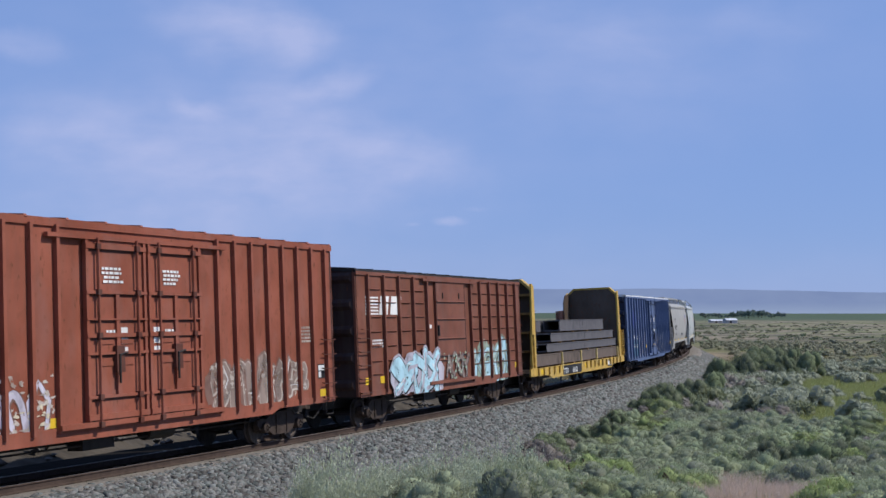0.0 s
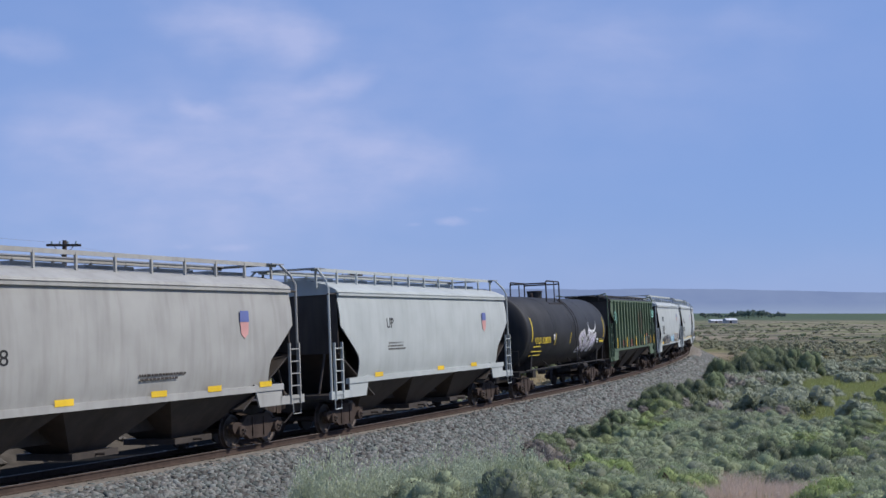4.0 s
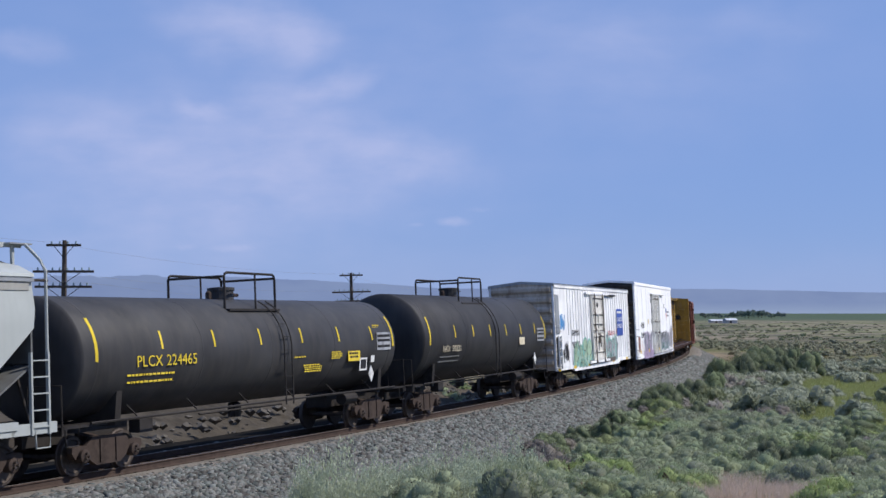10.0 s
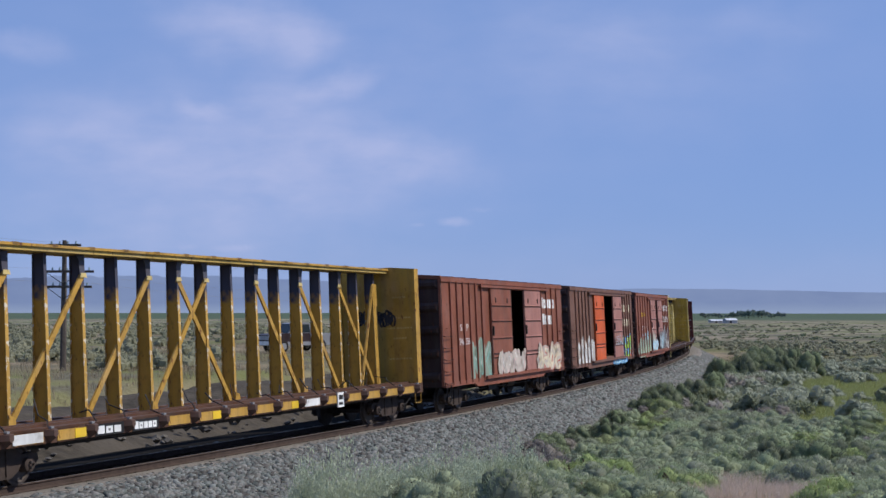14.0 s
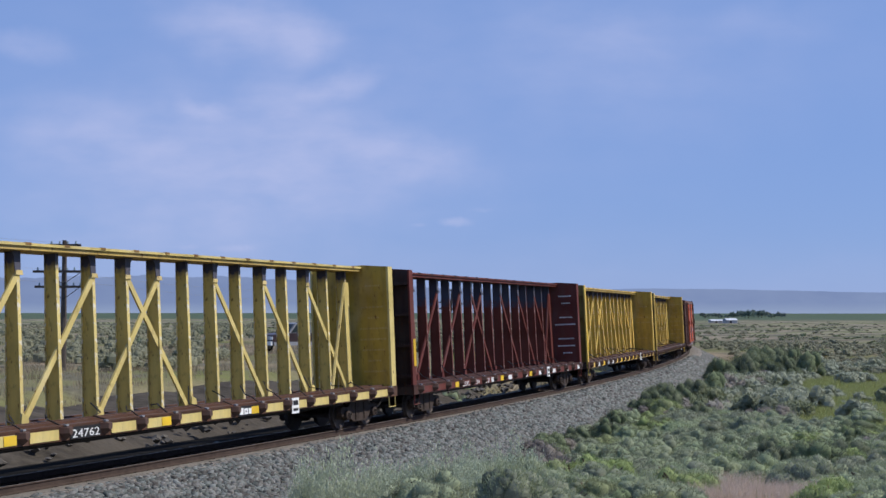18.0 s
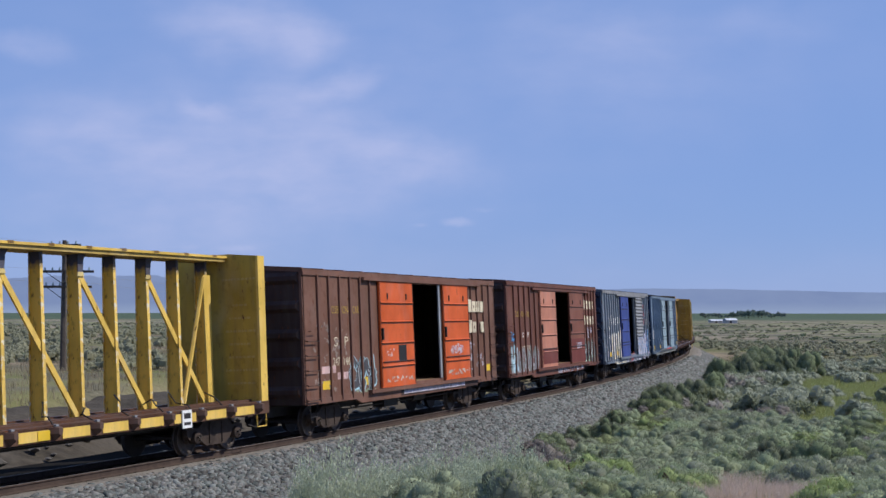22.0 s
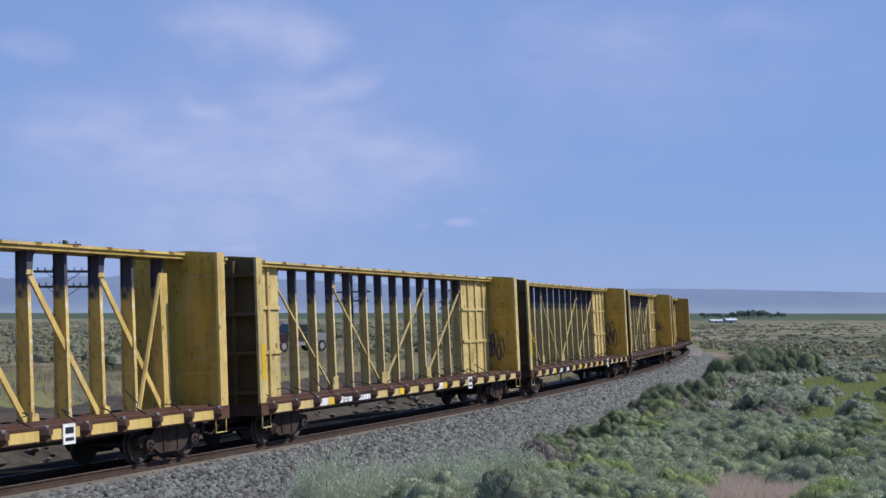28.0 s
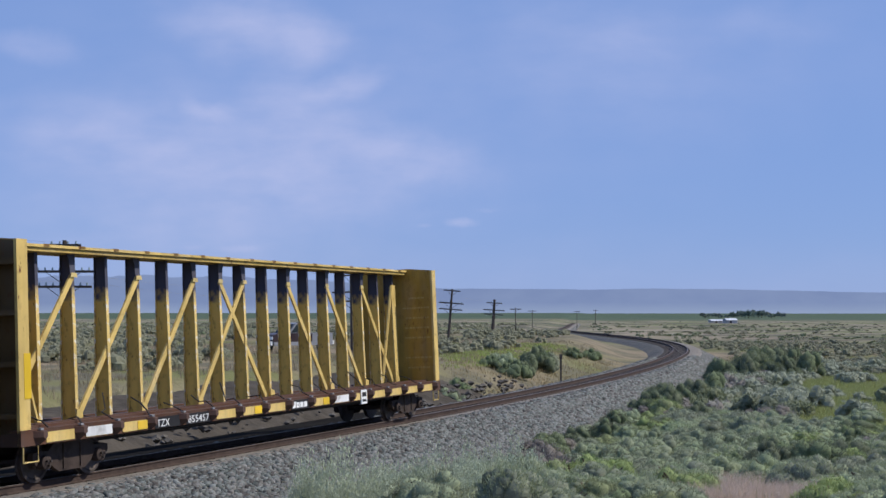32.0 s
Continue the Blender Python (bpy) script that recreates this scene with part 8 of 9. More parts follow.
# 8: green ribbed hopper
U = (-198.0, -181.4)
o, L = hopper("faded green ribbed covered hopper with rust-brown emblem", U, GREEN, HOPDARK, 3, ribs=15, walk_gap=0.05, top=4.28, peak=4.5, sill_z=1.6, roof=STEEL, low_end=2.9, lean_end=1.5)
EMB = paint("worn_brown_emblem", (0.095, 0.075, 0.05), amount=0.3)
part("round_emblem", Mesh().prism([(2.35 + 0.75 * math.cos(a), 3.0 + 0.85 * math.sin(a)) for a in np.linspace(0, 6.283, 21)[:-1]], -1.507, -1.501), EMB, o)
part("emblem_bar", Mesh().prism([(1.3, 2.65), (3.1, 3.0), (3.1, 3.4), (1.3, 3.05)], -1.511, -1.507), EMB, o)
scrawl(o, 2.6, 4.2, 1.65, 2.2, -1.605, S_STEELTEAL, 51, 0.03, 2)
part("primer_patch", Mesh().box(4.45, 5.1, -1.512, -1.501, 1.75, 2.3), paint("worn_red_patch", (0.25, 0.075, 0.04), amount=0.4), o)
sign_box(o, 5.2, 1.8, -1.51, 0.5, 0.42)
stencil(o, 6.2, 2.3, -1.51, 5, 0.3, S_GREY, 0.05, seed=52)
splash(o, -6.0, 6.5, 1.62, 1.95, -1.605, PRIMER, 14, 145, 0.17, "rust-red stains along the side")
for x in (-4.2, -1.4, 5.9):
    part("primer_patch", Mesh().box(x, x + 0.6, -1.506, -1.501, 1.7, 2.05), paint("worn_red_patch", (0.25, 0.075, 0.04), amount=0.4), o)
scrawl(o, -7.3, -6.5, 2.9, 3.9, -1.605, S_TEAL, 52, 0.025, 1)
scrawl(o, 6.3, 7.3, 3.2, 3.85, -1.605, S_TEAL, 53, 0.03, 2)
marks(o, [-6.6, -3.4, -0.2, 3.0, 5.6, 7.0], 1.65, -1.608, w=0.14, h=0.55)

# 9, 10, 11: pale hoppers
U = (-179.9, -163.0)
o, L = hopper("pale grey covered hopper with dark mural graffiti along the sill", U, HOPPALE, HOPDARK, 3, walk_gap=0.3, top=4.14, peak=4.52)
on_side(o, "CMO", 0.5, -5.7, 3.0)
on_side(o, "20069", 0.5, -5.8, 2.4, None, 1.6)
shield(o, 4.85, 3.3, -1.57, 0.8)
tag_piece(o, -5.0, -1.4, 1.55, 1.98, -1.56, S_DARK, S_BLACK, 7, 55, S_DUST)
splash(o, -5.0, -0.8, 1.52, 1.9, -1.575, YELLOWMARK, 6, 154, 0.13, "flecks of yellow spray")
tag_piece(o, -0.2, 2.0, 1.6, 1.98, -1.56, S_CYAN, S_BLUE, 5, 56)
tag_piece(o, 2.4, 5.6, 1.6, 2.05, -1.56, S_DUST, S_DARK, 6, 57, S_SAND)
stencil(o, -5.4, 2.35, -1.556, 3, 1.2, HOPDARK, seed=58)
marks(o, [-5.6, -2.9, 0.1, 4.0], 1.52, -1.535, w=0.7, h=0.14)
U = (-161.9, -145.6)
o, L = hopper("pale grey covered hopper with black lettering and red-blue emblem", U, HOPPALE, HOPDARK, 3, walk_gap=0.3, top=4.14, peak=4.52)
on_side(o, "CHTT", 0.46, -5.95, 2.82)
on_side(o, "721234", 0.46, -6.2, 2.2, None, 1.85)
shield(o, 4.1, 3.3, -1.57, 0.75)
word_blocks(o, 4.6, 3.2, -1.56, 7, 0.1, 0.12, S_GREY)
word_blocks(o, 4.6, 3.0, -1.56, 7, 0.1, 0.12, S_GREY)
stencil(o, -6.3, 1.95, -1.57, 2, 1.0, HOPDARK, seed=61)
part("data_square", Mesh().box(-3.3, -3.0, -1.57, -1.564, 2.7, 3.0), HOPGREY, o)
for k in range(6):
    stencil(o, -4.2 + k * 1.6, 1.72, -1.53, 2, 0.5, HOPDARK, 0.045, seed=161 + k)
marks(o, [-5.2, -2.3, -0.1, 2.3, 4.4, 6.3], 1.52, -1.535, w=0.55, h=0.15)
U = (-144.1, -126.1)
o, L = hopper("tall pale grey four-bay covered hopper with plain smooth sides", U, HOPPALE, HOPDARK, 4, walk_gap=0.3, top=4.16, peak=4.54, sill_z=1.22, low_end=2.4, lean_end=1.2, flush=True, ends=HOPEND)
part("seam_band", Mesh().box(-L + 0.75, L - 0.75, -1.50, -1.475, 3.85, 4.0), HOPGREY, o)
on_side(o, "UTCX", 0.36, -6.55, 2.42, None, 1.05)
on_side(o, "47484", 0.36, -6.65, 1.93, None, 1.2)
stencil(o, -6.6, 1.62, -1.5, 2, 0.9, HOPEND, 0.045, seed=63)
for k in range(7):
    stencil(o, -5.6 + k * 1.75, 1.22, -1.535, 2, 0.7, HOPEND if k % 3 else S_CREAM, 0.035, seed=64 + k)
for k in range(5):
    part("data_bar", Mesh().prism([(-5.15 + k * 2.4, 1.42), (-5.08 + k * 2.4, 1.42), (-5.0 + k * 2.4, 1.9), (-5.07 + k * 2.4, 1.9)], -1.535, -1.50), S_CREAM if k < 2 else HOPGREY, o, "faded reflective strip")
part("warning_label", Mesh().box(5.3, 6.15, -1.566, -1.56, 1.62, 1.95), YELLOWMARK, o)
sign_box(o, 6.3, 1.62, -1.56, 0.3, 0.33)

# 12, 13: black tank cars
TANKDATA = ((1.9, 1.98, 4, 1.15), (3.4, 2.3, 4, 0.75), (1.2, 2.22, 1, 0.7), (6.4, 3.05, 2, 0.5))
for i, (U, mark, num, lc) in enumerate((((-125.4, -109.0), "PLCX", "224465", YL), ((-107.6, -92.7), "NATX", "50231", S_CREAM))):
    o, L, R, az = tank_car("black tank car with yellow reflective strips" if i == 0 else "black tank car with cream lettering and hazard placards", U, TANKBLACK if i == 0 else TANKMID, 1.38 if i == 0 else 1.58, 2.5 if i == 0 else 2.62, cage=(-0.1 if i == 0 else -0.45, 2.6, 0.64), ladder_x=0.75 if i == 0 else 0.2)
    for x in (-L + 0.75, L - 0.5):
        on_shell(o, x, 2.4, 0.1, 0.95, R, az, YL, label="yellow reflective strip")
    for x in np.linspace(-L + 3.2, L - 2.0, 6):
        on_shell(o, x, 2.62, 0.075, 0.42, R, az, YL, label="yellow reflective strip")
    tz = 2.24
    big = 0.36 if i == 0 else 0.3
    lettering(mark, big, lc, o, -L + 2.2 - 0.25 * i, tz - 0.1 * i, shell_y(tz + 0.27, R, az) - 0.012, 0.98 - 0.28 * i)
    lettering(num, big, lc, o, -L + 3.35 - 0.5 * i, tz - 0.1 * i, shell_y(tz + 0.27, R, az) - 0.012, 1.25 - 0.38 * i)
    for k in range(2):
        stencil(o, -L + 1.9, tz - 0.2 - 0.1 * i - k * 0.16, shell_y(tz - 0.2 - 0.1 * i - k * 0.16, R, az) - 0.02, 1, 2.2, YL if i == 0 else HOPEND, 0.045, seed=71 + k)
    if i == 0:
        for x, z, rows, w in TANKDATA:
            stencil(o, x, z, shell_y(z, R, az) - 0.012, rows, w, YL, 0.034, seed=int(x * 7))
        part("warning_panel", Mesh().box(4.5, 5.3, -R - 0.012, -R - 0.008, 2.02, 2.32), YL, o, "yellow warning panel")
        stencil(o, 4.55, 2.22, -R - 0.013, 2, 0.6, BLACK, 0.06, seed=5)
        part("test_plate", Mesh().prism([(5.2, 1.72), (5.7, 1.72), (5.77, 2.1), (5.27, 2.1)], -R - 0.012, -R - 0.008), WHITE, o)
        part("test_plate_print", Mesh().prism([(5.27, 1.77), (5.64, 1.77), (5.7, 2.05), (5.33, 2.05)], -R - 0.016, -R - 0.012), BLACK, o)
        part("small_plate", Mesh().prism([(6.0, 1.95), (6.25, 1.95), (6.3, 2.15), (6.05, 2.15)], -R - 0.012, -R - 0.008), WHITE, o)
    part("data_panel", Mesh().box(L - 1.7, L - 0.7, -R - 0.014, -R - 0.01, 2.3, 2.85), S_GREY, o, "grey-white data panel")
    part("data_print", Mesh().box(L - 1.65, L - 0.75, -R - 0.017, -R - 0.014, 2.38, 2.46).box(L - 1.65, L - 0.75, -R - 0.017, -R - 0.014, 2.56, 2.64).box(L - 1.65, L - 0.75, -R - 0.017, -R - 0.014, 2.7, 2.78), BLACK, o)
    if i:
        part("yellow_panel", Mesh().box(L - 4.2, L - 3.5, -R - 0.008, -R - 0.004, 2.2, 2.5), YL if i == 0 else S_CREAM, o)
    part("hazard_placard", Mesh().prism([(L - 2.2, 1.35), (L - 2.02, 1.6), (L - 2.2, 1.85), (L - 2.38, 1.6)], -R - 0.02, -R), S_WHITE, o, "white diamond placard")


# 14: older ribbed white reefer
U = (-91.3, -73.5)
# tan end wall: grime, plus warm bounce light painted in
o, L = boxcar("grimy white ribbed refrigerator car with teal graffiti", U, 4.77, 0.96, REEFER, spaced(-6.6, -1.5, 9) + spaced(1.7, 8.4, 11), [(-1.45, 1.5, CREAM, "grimy_plug")], roof=GALV, door_top=4.42, name="refrigerator_car", end_dark=paint("grimy_bounce_lit_end", (0.50, 0.41, 0.32), dirt=(0.16, 0.10, 0.06), amount=0.8, rust=0.4), ends=8, rib=(0.07, 0.028))
part("door_runner", Mesh().box(1.5, 4.7, -1.62, -1.52, 4.42, 4.5), STEEL, o)
part("sill_stain", Mesh().box(-2.2, 4.4, -1.545, -1.5, 0.98, 1.2), GREYTRACK, o, "rusty door sill")
part("door_emblem", Mesh().prism([(-0.2, 4.0), (0.0, 4.1), (0.2, 4.0), (0.2, 3.86), (0.0, 3.8), (-0.2, 3.86)], -1.592, -1.586), BLACK, o)
stencil(o, -1.1, 2.95, -1.592, 2, 0.7, BLACK, seed=31)
stencil(o, 0.3, 2.95, -1.592, 2, 0.7, BLACK, seed=32)
part("machine_grille", Mesh().box(-8.75, -8.1, -1.53, -1.5, 2.6, 4.35), GALV, o, "grey machinery grille")
part("machine_opening", Mesh().box(-8.75, -8.05, -1.52, -1.5, 1.05, 2.45), STEEL, o)
part("machine_door", Mesh().box(-7.95, -6.35, -1.55, -1.5, 1.05, 2.5), REEFER, o)
ladder(o, -8.3, 0.5, 1.0, 2.5, -1.53, REEFER, 4, "side_ladder")
scrawl(o, -7.7, -6.6, 1.2, 2.3, -1.555, S_BLACK, 7, 0.025, 4)
scrawl(o, -7.9, -7.0, 2.7, 3.6, P, S_BLUE, 8, 0.04, 2)
lettering("ARMN", 0.42, BLACK, o, -5.75, 2.45, -1.535, 1.5)
lettering("901000", 0.42, BLACK, o, -5.75, 1.9, -1.535, 1.6)
tag_piece(o, -5.2, -1.7, 1.0, 2.05, -1.528, S_MINT, S_DARK, 4, 74, S_TEAL)
tag_piece(o, 1.9, 5.0, 1.1, 2.2, -1.528, S_GREY, S_DARK, 4, 75, S_TEAL)
part("blue_panel", Mesh().box(5.2, 6.85, -1.536, -1.53, 2.3, 3.75), BLUE_SIGN, o, "blue painted panel with white bars")
word_blocks(o, 5.35, 3.52, -1.537, 9, 0.115, 0.12, WHITE)
lettering("CHILLED", 0.3, WHITE, o, 5.33, 3.08, -1.538, 1.38)
lettering("EXPRESS", 0.3, WHITE, o, 5.33, 2.72, -1.538, 1.38)
scrawl(o, 2.7, 5.0, 2.35, 2.65, -1.53, S_RED, 9, 0.016, 3)
marks(o, [-8.5, -5.4, -2.2, 3.8, 7.6], 0.93, -1.535, w=0.5, h=0.13)

# 15: tall smooth white reefer
U = (-71.1, -51.8)
o, L = boxcar("tall clean white refrigerator car with lilac graffiti", U, 5.34, 0.86, BRIGHTWHITE, [], [(-2.1, 1.15, REEFDOOR, "pale_plug")], roof=BRIGHTWHITE, door_top=4.75, name="refrigerator_car", end_dark=STEEL, drop=0.05)
stencil(o, -1.3, 4.2, -1.592, 4, 0.7, GALV, seed=33)
stencil(o, -1.3, 2.5, -1.592, 3, 0.7, GALV, seed=34)
scrawl(o, -1.3, -0.8, 2.95, 3.4, -1.592, S_DARK, 35, 0.015, 2)
part("door_hinge", Mesh().box(-2.36, -2.24, -1.53, -1.5, 2.9, 3.2), GALV, o)
part("door_hinge", Mesh().box(-2.36, -2.24, -1.53, -1.5, 4.25, 4.5), GALV, o)
for x in (-8.4, -6.4, -4.3, -3.2, 3.9, 6.2, 8.0):
    part("panel_joint", Mesh().box(x - 0.012, x + 0.012, -1.508, -1.5, 1.0, 5.1), JOINTGREY, o)
unit = part("cooling_unit", Mesh().box(-L - 0.35, -L, -1.0, 1.0, 2.6, 4.0), BRIGHTWHITE, o, "white cooling unit on the end wall")
part("unit_grille", Mesh().box(-L - 0.36, -L - 0.35, -0.8, 0.8, 3.6, 3.9), STEEL, unit)
part("end_railing", Mesh().tube([(-L - 0.3, -1.3, 1.0), (-L - 0.3, -1.3, 3.0), (-L - 0.3, 1.3, 3.0), (-L - 0.3, 1.3, 1.0)], 0.03, 5), STEEL, o)
lettering("ARMN", 0.5, BLACK, o, -7.4, 2.65, -1.506, 1.5)
lettering("110459", 0.5, BLACK, o, -7.4, 2.05, -1.506, 1.4)
tag_piece(o, -6.0, -2.6, 1.0, 2.3, -1.512, S_SLATE, S_BLACK, 4, 82, S_LILAC)
tag_piece(o, 1.3, 7.1, 1.25, 2.2, -1.512, S_SLATE, S_BLACK, 8, 79, S_ASH)
tag_piece(o, 1.3, 6.9, 1.05, 1.6, -1.522, S_STEELTEAL, S_LAV, 9, 179, None, thin=0.8)
tag_piece(o, -6.6, -2.0, 0.84, 1.2, -1.535, S_LILAC, S_LILAC, 12, 180, S_LILAC)
tag_piece(o, 3.6, 8.4, 0.86, 1.0, -1.535, S_ASH, S_GREY, 14, 181)
scrawl(o, 1.4, 5.0, 1.9, 2.45, -1.524, S_DARK, 36, 0.02, 5)
tag_piece(o, 7.4, 9.0, 1.2, 2.4, -1.512, S_GREY, S_LILAC, 3, 80, None)
tag_piece(o, -7.4, -6.2, 1.0, 1.9, -1.512, BRIGHTWHITE, S_PINK, 2, 81)
part("rust_patch", Mesh().box(-8.8, -7.95, -1.509, -1.503, 1.25, 2.15), paint("brown_patch", (0.22, 0.09, 0.06), amount=0.3), o)
shield(o, 6.05, 3.6, -1.51, 1.1)
word_blocks(o, 6.5, 3.6, -1.512, 7, 0.13, 0.14, S_GREY)
word_blocks(o, 6.5, 3.35, -1.512, 7, 0.13, 0.14, S_GREY)
part("vent_slot", Mesh().box(4.9, 5.0, -1.516, -1.5, 3.9, 4.2).box(5.35, 5.42, -1.516, -1.5, 2.1, 2.35), BLACK, o)
marks(o, [-8.9, -5.0, -1.2, 0.2, 8.4], 1.15, -1.64, w=0.4, h=0.2)
part("warning_label", Mesh().box(-3.95, -3.7, -1.512, -1.506, 2.9, 3.2), YELLOWMARK, o)

def sill_gap(L, k):
    """Where the plate after the k-th winch begins."""
    return -L + 0.55 + (2 * L - 1.1) * k / 16 + 0.2


def sill_words(o, L, k, text, width=0.9, panel=True):
    """White stencilled marks on the dark plates between two winches."""
    x = sill_gap(L, k)
    if panel:
        part("name_panel", Mesh().box(x - 0.06, x + 0.93, -1.444, -1.439, 0.83, 1.08), BLACK, o, "black painted patch on the sill")
    lettering(text, 0.24, WHITE, o, x, 0.86, -1.447, width)


def sill_bars(o, L, k, n):
    """Unreadable white marks on a dark plate between two winches."""
    x = sill_gap(L, k)
    part("name_panel", Mesh().box(x - 0.06, x + 0.93, -1.444, -1.439, 0.83, 1.08), BLACK, o, "black painted patch on the sill")
    word_blocks(o, x, 0.87, -1.445, n, 0.86 / (n * 1.22), 0.17, WHITE)


def sill_scuff(o, L, ks):
    for k in ks:
        x = sill_gap(L, k)
        part("scuffed_patch", Mesh().box(x - 0.02, x + 0.88, -1.443, -1.439, 0.86, 1.06), S_WHITE, o, "scuffed white paint patch")


# 16: amber centrebeam
o, L = centrebeam("amber-yellow centrebeam flatcar, empty, with sprayed bulkhead", (-50.7, -28.6), AMBER, YELSH, inner=BULK)
scrawl(o, 0, 1.6, 3.0, 3.8, 0, S_BLACK, 11, 0.04, 4).matrix_basis = Matrix.Translation((L - 0.28, 1.0, 0)) @ Matrix.Rotation(radians(-90), 4, "Z")
sill_bars(o, L, 3, 3)
sill_bars(o, L, 4, 5)
sill_scuff(o, L, (1, 10))

# 17-19: rust-red boxcars with their doors ajar
U = (-26.9, -11.2)
o, L = boxcar("rust-red boxcar with its sliding doors half open", U, 4.68, 0.94, RUSTRED, spaced(-7.3, -3.2, 6) + spaced(4.0, 7.3, 4), [(-2.6, 0.0, RUSTRED, "plain"), (1.75, 4.2, PINKDOOR, "plain")], opening=(-0.9, 2.6), door_top=4.42, rib=(0.085, 0.06))
Q = spaced(-7.3, -3.2, 6)
on_panels(o, Q, 1, ("S", "P"), 2.85, 0.34, WHITE)
on_panels(o, Q, 1, ("246", "356"), 2.35, 0.34, WHITE)
tag_piece(o, -4.8, -2.0, 1.15, 2.3, P, S_GREEN, S_TEAL, 3, 84, S_GREEN)
tag_piece(o, -1.9, 1.2, 1.15, 1.9, -1.63, S_SAND, S_PINK, 4, 85, S_SAND)
tag_piece(o, 3.3, 6.8, 1.1, 2.0, -1.63, S_CREAM, S_RED, 4, 86, S_SAND)
word_blocks(o, 4.4, 3.7, P, 5, 0.36, 0.45, WHITE)
word_blocks(o, 4.6, 3.0, P, 4, 0.36, 0.45, WHITE)
U = (-9.7, 6.5)
o, L = boxcar("faded boxcar with pink doors and lime graffiti", U, 4.70, 0.96, FADED, spaced(-7.4, -3.6, 5) + spaced(4.7, 7.6, 4), [(-2.9, -0.4, ORANGE, "plain"), (2.0, 4.5, PINKDOOR, "plain")], opening=(-0.8, 2.6), door_top=4.42, rib=(0.085, 0.06))
word_blocks(o, 4.7, 3.6, P, 6, 0.36, 0.46, S_CREAM, skip=(3,))
word_blocks(o, 4.8, 2.8, P, 5, 0.36, 0.46, S_CREAM)
tag_piece(o, 4.6, 7.0, 1.1, 2.15, P, S_LIME, S_BLACK, 4, 88, S_BLUE)
tag_piece(o, 2.2, 4.2, 1.9, 2.3, -1.63, PINKDOOR, S_CYAN, 4, 89)
tag_piece(o, -6.5, -3.0, 1.0, 2.2, P, S_WHITE, S_GREY, 4, 90, S_SAND)
part("sill_paint", Mesh().box(1.6, 5.8, -1.538, -1.532, 0.8, 1.1), S_BLUE, o, "blue paint over the side sill")
tag_piece(o, 2.0, 5.4, 0.82, 1.05, -1.54, S_CYAN, S_BLUE, 7, 188)
tag_piece(o, 6.4, 7.5, 1.05, 1.5, P, ORANGE, S_BLUE, 2, 189)
sign_box(o, 5.75, 1.75, P - 0.02, 0.36, 0.4)
marks(o, [7.3], 1.25, P, w=0.5, h=0.24)
U = (8.0, 24.5)
o, L = boxcar("rust-red boxcar with pink doors ajar and mural graffiti", U, 4.70, 1.0, RUSTRED, [-7.55, -6.45, -5.38, -4.27, -3.15] + spaced(4.3, 7.9, 4), [(-2.05, 0.42, PINKDOOR, "plain"), (1.42, 3.9, PINKDOOR, "plain")], opening=(-0.4, 2.3), door_top=4.4, rib=(0.085, 0.06))
Q = [-7.55, -6.45, -5.38, -4.27, -3.15]
on_panels(o, Q, 1, ("CUSHI", "ON-CAR"), 3.36, 0.38, YELLOWMARK)
for t, x in (("S", -5.8), ("P", -5.03)):
    lettering(t, 0.38, WHITE, o, x, 2.53, P)
on_panels(o, Q, 1, ("248", "199"), 2.12, 0.3, S_GREY)
sign_box(o, -3.95, 2.45, P, 0.25, 0.3)
word_blocks(o, 4.1, 3.7, P, 8, 0.35, 0.46, WHITE)
word_blocks(o, 4.6, 2.95, P, 7, 0.35, 0.46, WHITE)
tag_piece(o, -7.5, -2.2, 1.0, 1.98, P, S_GREEN, S_CREAM, 6, 91, S_GREEN)
tag_piece(o, -7.3, -2.3, 0.98, 1.5, P - 0.01, S_MINT, S_CREAM, 9, 191)
tag_piece(o, -4.7, -2.9, 1.95, 2.4, P, S_CYAN, S_CYAN, 3, 192, None, thin=0.7)
tag_piece(o, -2.0, 0.3, 1.25, 1.75, -1.64, S_CYAN, S_PINK, 4, 92, S_CYAN)
part("paint_patch", Mesh().box(-0.75, -0.1, -1.594, -1.586, 1.85, 2.3), SHADEGRIME, o)
scrawl(o, -1.95, -1.4, 2.45, 2.75, -1.59, S_WHITE, 93, 0.02, 1)
tag_piece(o, 1.5, 3.8, 1.25, 2.3, -1.64, S_GREY, S_BLACK, 4, 93, S_DARK)
tag_piece(o, 2.2, 3.4, 1.3, 2.1, -1.65, S_CYAN, S_GREY, 2, 194, None, thin=0.6)
tag_piece(o, -2.0, -0.7, 1.65, 2.25, -1.635, S_SAND, S_GREEN, 3, 195, S_SAND)
tag_piece(o, 4.0, 7.6, 1.1, 2.4, P, S_GREY, S_DARK, 4, 94, S_DARK)
tag_piece(o, 4.2, 6.0, 1.6, 2.4, P - 0.01, S_CYAN, S_GREY, 3, 196, None, thin=0.5)
tag_piece(o, 5.8, 7.4, 1.1, 1.7, P - 0.01, S_WHITE, S_GREY, 3, 197, None, thin=0.7)

